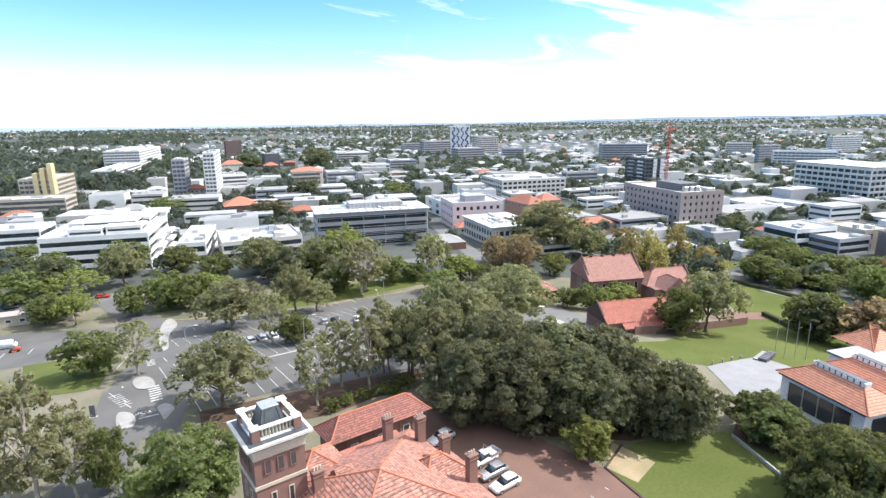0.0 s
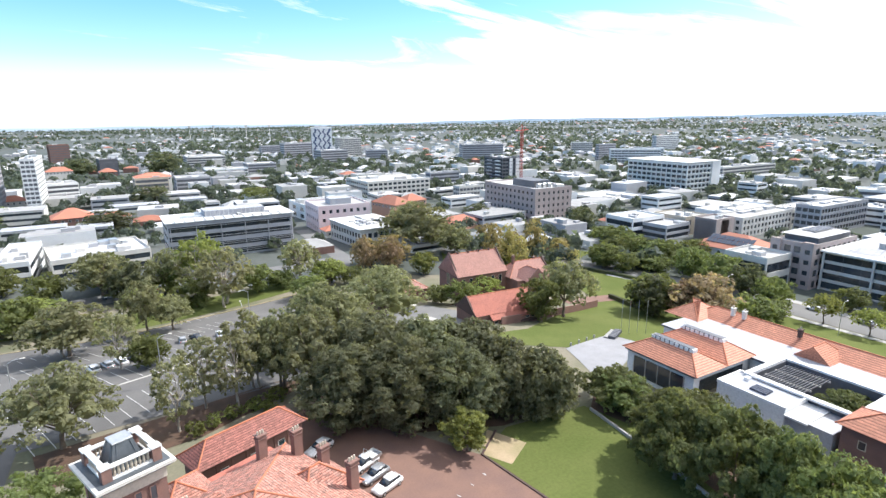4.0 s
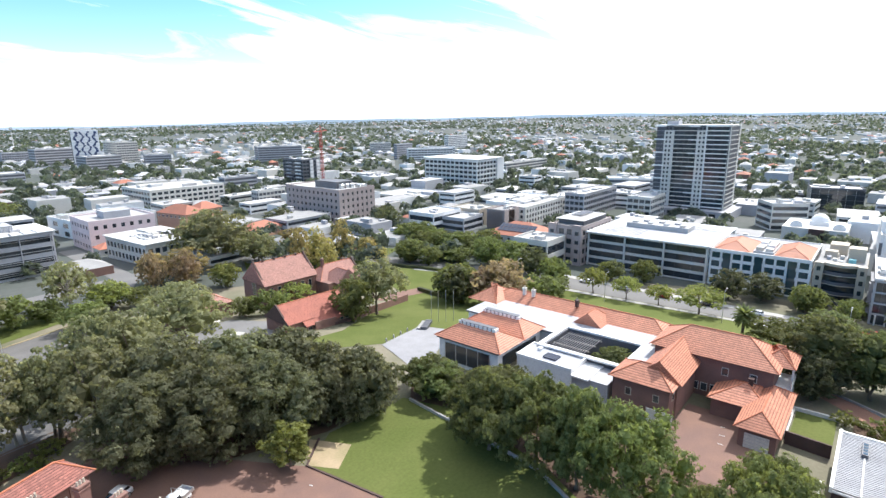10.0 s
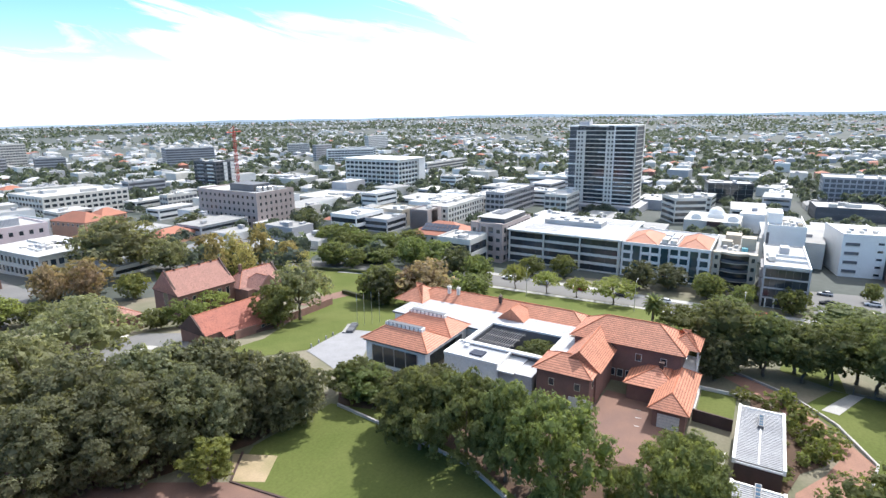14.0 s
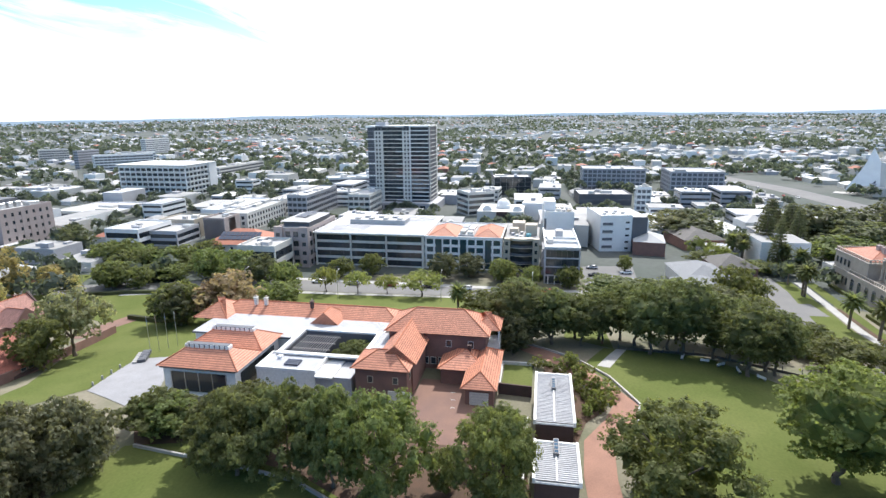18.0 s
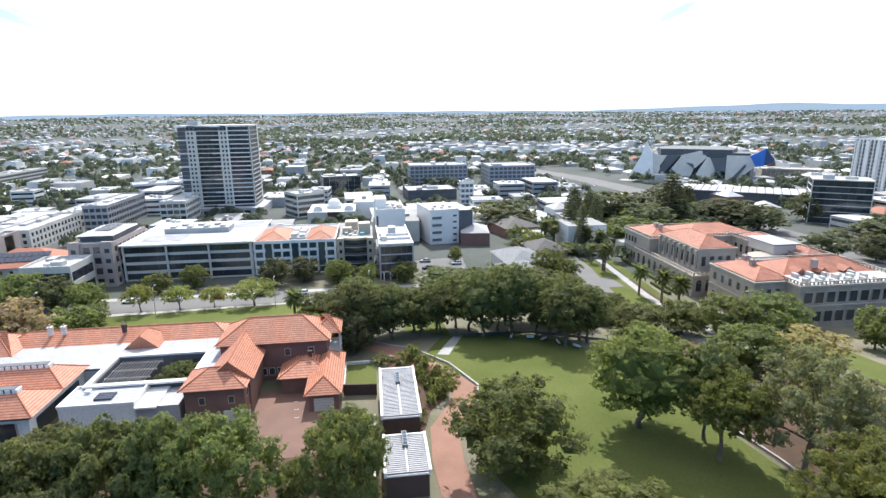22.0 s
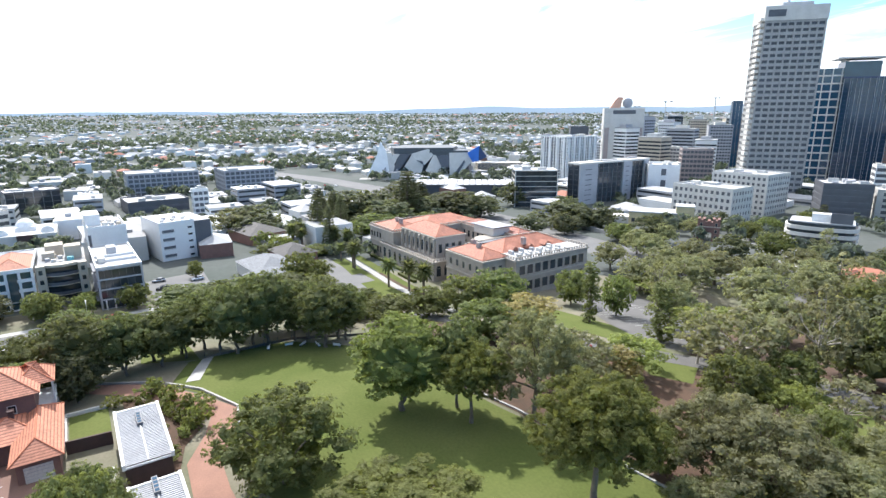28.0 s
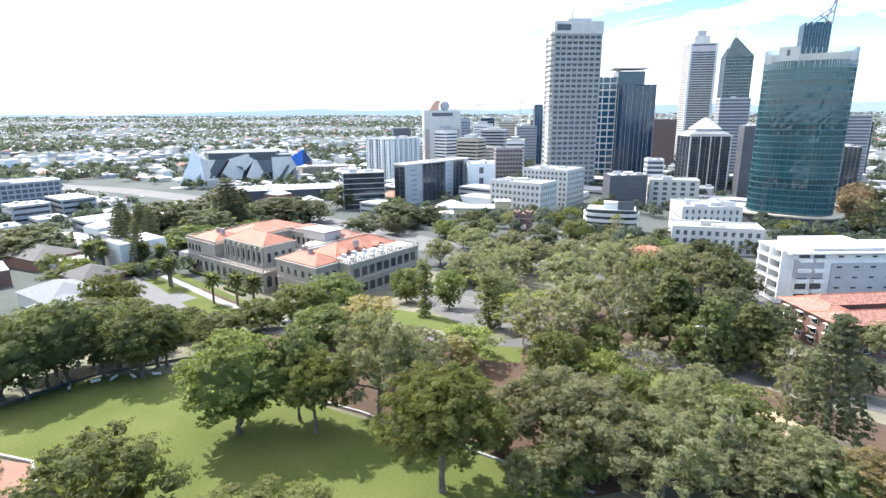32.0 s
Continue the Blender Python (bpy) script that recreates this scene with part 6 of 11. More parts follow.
for i in range(8):
    bm = bmesh.new()
    add_tube(bm, (0, 0, 0), (0, 0, 5.6), 0.34, 0.27, 10)
    add_box(bm, -0.45, -0.45, 5.6, 0.9, 0.9, 0.35)
    add_box(bm, -0.45, -0.45, -0.3, 0.9, 0.9, 0.35)
    part("column", bm, PALACE_TRIM, pal, m=pose(34.6 + i * 3.25, 41.5, 8.2))
for x0, y0, x1, y1, z, rise, mat in ((5.6, 31, 24.6, 42.0, 12.7, 2.4, PALACE_TILE), (61, 29, 79.4, 43.4, 12.7, 2.6, PALACE_TILE), (34.2, 28.2, 57.8, 40.8, 14.9, 3.0, PALACE_TILE), (9.5, 1.5, 23, 30.5, 12.6, 3.2, PALACE_TILE), (61, 1, 79.2, 29, 12.7, 2.8, PALACE_TILE), (24.5, 0.8, 60, 10.4, 12.7, 2.0, TILE_OLD)):
    tiled_roof(pal, x0, y0, x1, y1, z, rise, mat, 0.1)
box("flat_roof", 0.4, 0.4, 12.42, 9.0, 32.2, 0.2, ROOF_PALE, pal)
box("flat_roof", 25.2, 33, 10.6, 9, 3.8, 0.15, ROOF_GREY, pal)
box("skylight", 23.2, 11.5, 12.5, 2.6, 18.5, 0.7, SHEET_GREY, pal, "long grey glazed roof strip")
rnd_ = random.Random(9)
for i in range(16):
    box("rooftop_unit", 1.0 + (i % 3) * 2.6, 8 + i * 1.45, 12.62, rnd_.uniform(1.2, 2.2), rnd_.uniform(0.9, 1.4), rnd_.uniform(0.7, 1.5), (METAL, OFFWHITE, ROOF_PALE)[i % 3], pal, bevel=0.05)
for x, y in ((14.0, 37), (18.5, 36), (66, 37), (69, 37), (11, 20)):
    chimney(pal, x, y, 14.0, 2.4, 1.5, 1.2, 3, BROWN)
for y in (9, 17, 24):
    tiled_roof(pal, 8.6, y, 13.6, y + 3.4, 13.2, 1.4, PALACE_TILE, 0.1, ridge_x=True, gable=("a",), caps=False)
bm = bmesh.new()
bmesh.ops.create_cone(bm, cap_ends=True, segments=28, radius1=4.2, radius2=4.2, depth=7.0, matrix=Matrix.Translation((31, 19, 8.2)))
part("rotunda", bm, PALACE_TRIM, pal)
bm = bmesh.new()
bmesh.ops.create_cone(bm, cap_ends=True, segments=28, radius1=5.6, radius2=5.6, depth=0.7, matrix=Matrix.Translation((31, 19, 12.0)))
part("rotunda_cornice", bm, PALACE_TRIM, pal)
for i in range(14):
    a = 2 * math.pi * i / 14
    bm = bmesh.new()
    add_tube(bm, (0, 0, 5), (0, 0, 11.7), 0.28, 0.22, 8)
    part("rotunda_column", bm, OFFWHITE, pal, m=pose(31 + 5.1 * math.cos(a), 19 + 5.1 * math.sin(a), 0))
box("roof_canopy", 31, 7.6, 15.4, 14, 9.4, 0.4, ROOF_SILVER, pal, "flat white canopy roof")
box("canopy_wall", 32, 8.2, 12.4, 12, 8, 3.0, OFFWHITE, pal)


# ---------------------------------------------------------------- towers and odd buildings
def curved_tower():
    """The tall teal-glass tower with a bowed front on a stone podium."""
    t = thing("office_tower", *bearing(174.55, 365)[:2], -16, -174.5, "tall curved teal-glass tower with stone podium", "office tower")
    w, d, h = 21.0, 15.0, 92.0

    def outline(k):
        pts = []
        for i in range(36):
            a = 2 * math.pi * i / 36
            c, s = math.cos(a), math.sin(a)
            pts.append((w * k * math.copysign(abs(c) ** 0.62, c), d * k * math.copysign(abs(s) ** 0.8, s)))
        return pts
    bm = bmesh.new()
    prism(bm, outline(0.985), 8, h - 4)
    part("core", bm, DARKGREY, t)
    floors = 25
    rnd = random.Random(7)
    fh = (h - 12.0) / floors
    o = outline(1.0)
    lens = len(o)
    for f in range(floors):
        z = 9.0 + f * fh
        bm = bmesh.new()
        for i in range(lens):
            a, b = Vector(o[i]), Vector(o[(i + 1) % lens])
            for u in (0.0, 0.5):
                p, q = a.lerp(b, u), a.lerp(b, u + 0.5)
                k, m = 1 + rnd.uniform(-0.0022, 0.0022), 1 + rnd.uniform(-0.0022, 0.0022)
                bm.faces.new([bm.verts.new(c) for c in ((*(p * k), z + 0.5), (*(q * m), z + 0.5), (*(q * k), z + fh - 0.1), (*(p * m), z + fh - 0.1))])
        bmesh.ops.recalc_face_normals(bm, faces=bm.faces[:])
        part("glass_band", bm, GLASS_TEAL, t)
        bm = bmesh.new()
        prism(bm, outline(1.012), z - 0.1, z + 0.5)
        part("floor_band", bm, TEAL_FRAME, t)
    bm = bmesh.new()
    for i in range(lens):
        for u in (0.0, 0.5):
            p = Vector(o[i]).lerp(Vector(o[(i + 1) % lens]), u) * 1.008
            add_box(bm, p.x - 0.09, p.y - 0.09, 9, 0.18, 0.18, h - 12)
    tagged(part("mullion_grid", bm, TEAL_FRAME, t), kind="stuff")
    bm = bmesh.new()
    for i in range(lens):
        for k in range(3):
            u = k / 3
            a, b = o[i], o[(i + 1) % lens]
            x, y = a[0] + (b[0] - a[0]) * u, a[1] + (b[1] - a[1]) * u
            add_box(bm, x - 0.16, y - 0.16, h - 7, 0.32, 0.32, 10)
    part("roof_screen", bm, METAL, t, "pale screen of thin blades above the roof")
    bm = bmesh.new()
    prism(bm, outline(1.2), 2.5, 7.5)
    part("podium", bm, DARKGREY, t)
    bm = bmesh.new()
    prism(bm, outline(1.26), 7.5, 8.4)
    part("podium_edge", bm, BEIGE, t)
    bm = bmesh.new()
    prism(bm, outline(1.1), -3, 2.5)
    part("lobby", bm, BROWN, t)
    box("roof_sign_panel", -14, -16.4, h - 3, 9, 1.0, 7, OFFWHITE, t, "pale roof panel with a plain dark emblem")
    box("emblem", -10.5, -16.55, h - 0.5, 1.4, 0.15, 3, DARKGREY, t)
    box("roof_screen", -19, -11, h - 4, 38, 22, 4.5, OFFWHITE, t)


curved_tower()


t = office("office_tower", "slender white stepped skyscraper with a spire", 238.0, -899.0, -151.2, 39.1, 40.0, -20.0, 166.0, 48, OFFWHITE, "bands", panes=False, plant=0, category="office tower")
box("crown", 8, 10, 166, 22, 22, 12, OFFWHITE, t)
box("crown_top", 13, 15, 178, 12, 12, 8, GREY, t)
bm = bmesh.new()
add_tube(bm, (19, 21, 186), (19, 21, 212), 1.0, 0.2, 8)
part("spire", bm, METAL, t)
box("sign_band", 2, -0.4, 156, 35, 0.5, 7, PINK, t, "plain pale sign band")
for sx in (0, 36):
    box("corner_pier", sx, -1.2, 0, 3.2, 1.2, 165, WHITE, t)
t = office("office_tower", "green glass tower with a pointed roof", 176.0, -841.8, -156.2, 34.3, 30.0, -19.9, 140.3, 34, GREY, "glass", GLASS_GREEN, panes=False, plant=0, parapet=0, category="office tower")
bm = bmesh.new()
v = [bm.verts.new(p) for p in ((0, 0, 140.3), (34.3, 0, 140.3), (34.3, 30, 140.3), (0, 30, 140.3), (11, 15, 165), (15, 15, 165))]
for f in ((0, 1, 5, 4), (1, 2, 5), (2, 3, 4, 5), (3, 0, 4), (3, 2, 1, 0)):
    bm.faces.new([v[i] for i in f])
bmesh.ops.recalc_face_normals(bm, faces=bm.faces[:])
part("pointed_roof", bm, GLASS_GREEN, t)
bm = bmesh.new()
add_tube(bm, (13, 15, 164), (13, 15, 190), 0.8, 0.2, 6)
part("mast", bm, METAL, t)
t = office("office_tower", "dark blue tower with a slanted steel frame on top", 88.5, -815.2, -163.8, 28.3, 30.0, -19.7, 169.5, 42, GLASS_BLUE, "glass", GLASS_BLUE, panes=False, plant=0, category="office tower")
bm = bmesh.new()
for a, b in (((2, 0, 168), (26, 0, 186)), ((28, 0, 168), (30, 0, 206)), ((8, 0, 168), (28, 0, 182)), ((28, 0, 168), (14, 0, 178)), ((26, 0, 186), (30, 0, 206)), ((20, 0, 168), (29, 0, 196))):
    add_tube(bm, a, b, 1.0, 1.0, 6)
part("steel_frame", bm, GREY, t)
office("office_tower", "dark slab tower at the edge of the skyline", 365.5, -666.3, -146.3, 10.8, 24.0, -19.2, 77.7, 18, GLASS_BLUE, "glass", GLASS_BLUE, panes=False, plant=0, category="office tower")


def apartment_tower():
    """The tall apartment tower: dark glass, pale window shafts and thin white balcony slabs."""
    lb, la, h = 25.4, 44.0, 56.4
    t = thing("apartment_tower", 367.2, 75.9, -15.5, 0, "tall dark glass and white slab apartment tower", "apartment tower")
    box("core", 0.4, 0.4, -3, lb - 0.8, la - 0.8, h + 3, DARKGREY, t)
    n = 19
    fh = (h - 4) / n
    rnd = random.Random(3)
    for f in range(n + 1):
        z = 3.5 + f * fh
        box("balcony_slab", -0.9, 0.8, z - 0.12, 1.4, la * 0.3, 0.55, WHITE, t)
        box("balcony_slab", -0.5, la * 0.42, z - 0.12, 1.0, la * 0.32, 0.45, OFFWHITE, t)
        if f % 3 == 1:
            box("balcony_slab", -1.2, la * 0.40, z - 0.3, 1.4, la * 0.14, 0.7, WHITE, t)
            box("balcony_slab", -1.4, la * 0.86, z - 0.3, 1.6, la * 0.15, 0.8, WHITE, t)
        else:
            box("balcony_slab", -1.0, la * 0.88, z - 0.12, 1.2, la * 0.12, 0.16, GREY, t)
        box("balcony_slab", 1.0, -0.6, z - 0.12, lb - 2, 0.9, 0.4, OFFWHITE, t)
        if f < n:
            for y0 in (0.325, 0.375, 0.78, 0.83):
                box("window_pane", -0.32, la * y0, z + 0.7, 0.1, 1.1, 1.4, GLASS, t)
            for k in range(3):
                box("window_pane", 0.3, la * (0.03 + 0.09 * k), z + 0.2, 0.08, la * 0.085, fh - 0.5, GLASS, t)
            for k in range(4):
                box("window_pane", 0.3, la * (0.44 + 0.08 * k), z + 0.2, 0.08, la * 0.075, fh - 0.5, GLASS, t)
    for y0, w in ((0.31, 0.12), (0.74, 0.14)):
        box("window_shaft", -0.25, la * y0, 0, 0.8, la * w, h - 3, OFFWHITE, t)
    box("fin", -0.9, la * 0.30, 0, 1.0, 0.6, h, WHITE, t)
    box("end_wall", 0, -0.05, 0, 1.0, 0.5, h, OFFWHITE, t)
    box("end_wall", lb - 3, -0.35, 0, 3, 0.5, h, OFFWHITE, t)
    box("roof", -0.6, -0.4, h, lb + 0.8, la + 0.6, 0.4, WHITE, t)
    box("rooftop_unit", 4, la * 0.72, h + 0.4, 8, 7, 2.4, GREY, t)
    box("podium", -8, -6, -3, lb + 12, la + 16, 8.0, GREY, t)
    for i in range(8):
        box("podium_window", -8.1, 2 + i * 5, 1.5, 0.12, 3.6, 2.0, GLASS, t)


apartment_tower()


def finish_towers():
    """Roofs, masts and wings of the towers in the centre."""
    t, lb, la, h = DIM["dark tower with a white pyramid roof"]
    bm = bmesh.new()
    hip_roof(bm, lb * 0.19, la * 0.19, lb * 0.81, la * 0.81, h + 5, 9, 0)
    bmesh.ops.recalc_face_normals(bm, faces=bm.faces[:])
    part("pyramid_roof", bm, WHITE, t, "white pyramid roof")
    bm = bmesh.new()
    hip_roof(bm, 0.4, 0.4, lb - 0.4, la - 0.4, h + 0.6, 8, 0)
    bmesh.ops.recalc_face_normals(bm, faces=bm.faces[:])
    part("shoulder_roof", bm, ROOF_GREY, t, "grey sloping shoulder under the pyramid")
    box("collar", lb * 0.19, la * 0.19, h + 2.5, lb * 0.62, la * 0.62, 2.6, METAL, t)
    for u in (0.0, 0.25, 0.5, 0.75, 1.0):
        box("corner_pier", u * (lb - 0.8), -0.7, 0, 0.8, 0.8, h, OFFWHITE, t)
    box("cornice", -0.6, -0.8, h - 1, lb + 1.2, la + 1, 1.6, OFFWHITE, t)
    t, lb, la, h = DIM["grey concrete tower with deep square windows"]
    box("crown", -0.5, -0.5, h - 8, lb + 1, la + 1, 9.5, OFFWHITE, t, "plain pale concrete top band")
    box("vent_panel", 1.5, -0.75, h - 5.5, 11, 0.3, 4.5, DARKGREY, t, "dark louvred panel")
    box("penthouse", lb * 0.3, 6, h + 1.5, lb * 0.5, 14, 3, GREY, t)
    bm = bmesh.new()
    add_tube(bm, (lb * 0.42, 10, h + 4), (lb * 0.42, 10, h + 14), 0.9, 0.7, 6)
    add_tube(bm, (lb * 0.42, 10, h + 14), (lb * 0.42, 10, h + 34), 0.35, 0.12, 6)
    part("mast", bm, METAL, t)
    for i in range(33):
        box("side_bay", -2.6, 1.0, i * h / 34, 2.6, 9, h / 34 * 0.55, OFFWHITE, t)
    t, lb, la, h = DIM["dark blue glass tower with grid"]
    box("wing", -20, 4, -3, 20, 22, h + 11, GLASS_BLUE, t)
    for i in range(4):
        box("wing_rib", -20.5 + i * 6.4, 3.5, 0, 0.9, 0.9, h + 8, OFFWHITE, t)
    for i in range(15):
        box("wing_band", -20.5, 3.6, 4 + i * (h + 4) / 15, 20.5, 0.7, 1.3, OFFWHITE, t)
    box("crown", 0, 3, h, lb * 0.7, 20, 13, GLASS_BLUE, t)
    box("roof_canopy", -6, 0, h + 15, lb * 0.7 + 8, 24, 1.2, OFFWHITE, t, "thin oversailing roof canopy")
    box("canopy_leg", 1, 5, h + 12, 1.5, 16, 3.2, OFFWHITE, t)
    for i in range(9):
        box("fin", i * (lb - 0.3) / 8, -0.5, 0, 0.3, 0.5, h, GREY, t)
    t, lb, la, h = DIM["white broadcasting tower block"]
    h -= 6
    box("front_wall", lb * 0.16, -1.0, 0, lb * 0.68, 1.3, h + 6, OFFWHITE, t)
    box("top_slot", lb * 0.22, -1.15, h + 0.5, lb * 0.56, 0.3, 4.0, DARKGREY, t, "dark horizontal slot")
    for u in (0.03, 0.86):
        box("side_slot", u * lb, -0.5, 0, lb * 0.11, 0.6, h - 14, BROWN, t, "dark vertical window slot")
    box("shoulder", 0, -0.4, h - 13, lb, la, 15, OFFWHITE, t)
    bm = bmesh.new()
    shape = [(0, 0), (11, 0), (13, 9), (14, 13), (9, 13.5), (5, 9), (2, 4)]
    front = [bm.verts.new((lb * 0.12 + u, 0.5, h + 5 + v)) for u, v in shape]
    back = [bm.verts.new((lb * 0.12 + u, 8, h + 5 + v)) for u, v in shape]
    bm.faces.new(front)
    bm.faces.new(back[::-1])
    for k in range(len(shape)):
        bm.faces.new((front[k], back[k], back[(k + 1) % len(shape)], front[(k + 1) % len(shape)]))
    bmesh.ops.recalc_face_normals(bm, faces=bm.faces[:])
    part("roof_scoop", bm, TERRACOTTA, t, "curved pale orange roof scoop")
    bm = bmesh.new()
    bmesh.ops.create_uvsphere(bm, u_segments=18, v_segments=9, radius=5.5, matrix=Matrix.LocRotScale((lb * 0.58, 4, h + 12), None, (1, 0.35, 1)))
    part("dish", bm, GREY, t, "grey round antenna dish")
    box("dish_post", lb * 0.58 - 0.6, 4, h + 5, 1.2, 1.2, 4, GREY, t)
    t, lb, la, h = DIM["white high-rise apartments with vertical bays"]
    for i in range(6):
        box("bay_shaft", 1.2 + i * (lb - 4) / 5.4, -1.0, -1, 2.6, 1.1, h + (1.5 if i % 2 else 0), WHITE, t, "white full-height bay")
    for i in range(4):
        box("bay_shaft", -1.0, 2.0 + i * (la - 4) / 3.4, -1, 1.1, 2.6, h, WHITE, t)
    t, lb, la, h = DIM["blue-glass office with pale concrete fins"]
    for u, w in ((0.0, 0.24), (0.61, 0.13), (0.93, 0.07)):
        box("concrete_fin", u * lb, -0.9, -2, w * lb, 1.2, h + 2, GREY, t)
        for i in range(7):
            box("fin_slot", u * lb + 0.3 * w * lb, -1.0, 3 + i * h / 8, w * lb * 0.35, 0.2, 0.5, DARKGREY, t)
    box("roof_slab", -0.6, -1.2, h - 0.2, lb + 1.2, la + 1.5, 1.2, OFFWHITE, t)



finish_towers()
t, lb, la, h = DIM["dark residential tower beside the crane"]
for f in range(7):
    for x0 in (lb * 0.42, lb * 0.8):
        box("white_bay", x0, -0.5, f * h / 7 + 0.2, lb * 0.18, 0.6, h / 7 - 0.4, WHITE, t, "white projecting bay")
    box("balcony", -1.2, la * 0.1, f * h / 7 + 0.2, 1.3, la * 0.25, 1.0, WHITE, t)
    box("balcony", -1.2, la * 0.55, f * h / 7 + 0.2, 1.3, la * 0.25, 1.0, GREY, t)
t, lb, la, h = DIM["small white two-storey office with plant on its roof"]
box("roof_slab", -0.9, -0.9, h + 0.9, lb + 1.8, la + 1.8, 0.35, ROOF_PALE, t, "thin pale oversailing roof slab")
rnd = random.Random(31)
for i in range(16):
    box("rooftop_unit", 4 + (i % 4) * 3.4 + rnd.uniform(0, 1), 8 + (i // 4) * 3.6 + rnd.uniform(0, 1), h + 1.25, rnd.uniform(1.2, 2.6), rnd.uniform(1.0, 2.4), rnd.uniform(0.5, 1.3), (METAL, GREY, OFFWHITE, DARKGREY)[i % 4], t, bevel=0.05)
t, lb, la, h = DIM["taupe precast office block with square windows"]
box("plant_screen", lb * 0.25, la * 0.2, h, lb * 0.45, la * 0.4, 4.2, DARKGREY, t, "dark louvred plant screen")
for i in range(3):
    box("water_tank", lb * 0.28 + i * 4, la * 0.2 - 3.2, h, 2.6, 2.4, 2.8, METAL, t, bevel=0.2)
box("entrance_canopy", -4, -4, 3.2, lb * 0.5, 4, 0.5, GREY, t)


def arena():
    """The sports arena: a dark hall behind folded white walls with black cuts, a horn at one end and a blue wedge at the other."""
    t = thing("arena", *bearing(121.6, 556)[:2], -17.0, -121.6, "white and black faceted sports arena with a blue corner", "arena")
    bm = bmesh.new()
    prism(bm, [(-34, 8), (50, 6), (56, 40), (40, 74), (-24, 74), (-40, 40)], -2, 23)
    part("hall", bm, DARKGREY, t)
    bm = bmesh.new()
    prism(bm, [(-26, 4), (34, 3), (40, 30), (30, 60), (-18, 60), (-30, 30)], 23, 30)
    part("roof", bm, LEAD, t, "dark stepped roof")
    bm = bmesh.new()
    prism(bm, [(10, 2), (49, 3), (50, 30), (14, 30)], 21, 27)
    part("roof", bm, LEAD, t)

    def slab(name, outline, y0, lean, mat, label=""):
        """A tilted plate: outline in (across, up); lean moves its top back."""
        bm_ = bmesh.new()
        n = len(outline)
        f_ = [bm_.verts.new((u, y0 + lean * v, v)) for u, v in outline]
        b_ = [bm_.verts.new((u, y0 + lean * v + 2.0, v)) for u, v in outline]
        bm_.faces.new(f_)
        bm_.faces.new(b_[::-1])
        for k in range(n):
            bm_.faces.new((f_[k], b_[k], b_[(k + 1) % n], f_[(k + 1) % n]))
        bmesh.ops.recalc_face_normals(bm_, faces=bm_.faces[:])
        part(name, bm_, mat, t, label)

    slab("horn", [(-53, 3), (-30, 0), (-33, 26), (-39, 37), (-43, 23)], -6, 0.25, WHITE, "tall white pointed horn")
    slab("horn_side", [(-33, 26), (-30, 0), (-25, 11), (-28, 25)], -5, 0.3, OFFWHITE)
    slab("facet", [(-27, 24), (-20, 24), (-27, 12)], -3, 0.2, OFFWHITE)
    slab("facet", [(-22, 2), (-8, 23), (4, 14), (0, 0)], -4, 0.22, OFFWHITE)
    slab("facet", [(-9, 24), (9, 29), (14, 23), (5, 13)], -3, 0.2, OFFWHITE)
    slab("facet", [(2, 0), (14, 23), (16, 23), (28, 8), (30, 0)], -4.4, 0.24, OFFWHITE)
    slab("facet", [(30, 0), (30, 25), (52, 25), (53, 16), (40, 4)], -5, 0.25, OFFWHITE)
    slab("dark_cut", [(-20, 24), (-9, 24), (-26, 2), (-29, 2)], -4.2, 0.2, DARKGREY, "black slanting cut")
    slab("dark_cut", [(-3, 18), (4, 13), (3, 17)], -4.6, 0.2, DARKGREY)
    slab("dark_cut", [(17, 22), (29, 23), (30, 11), (22, 11)], -5.2, 0.22, DARKGREY, "black window field")
    slab("dark_cut", [(35, 5), (45, 18), (46, 16), (38, 4)], -5.8, 0.25, DARKGREY)
    slab("dark_cut", [(-38, 2), (-34, 2), (-34, 12), (-37, 8)], -6.6, 0.25, DARKGREY)
    slab("dark_cut", [(-51, 3), (-43, 2), (-44, 5), (-49, 6)], -6.6, 0.25, DARKGREY)
    slab("blue_wedge", [(48, 25), (60, 32), (59, 17), (53, 16)], -8, 0.2, BLUE, "bright blue tilted corner")
    slab("blue_wedge", [(60, 32), (68, 21), (59, 17)], -7, 0.2, NAVY)
    box("podium", -60, -12, -3, 130, 14, 3.6, CONCRETE, t)


arena()


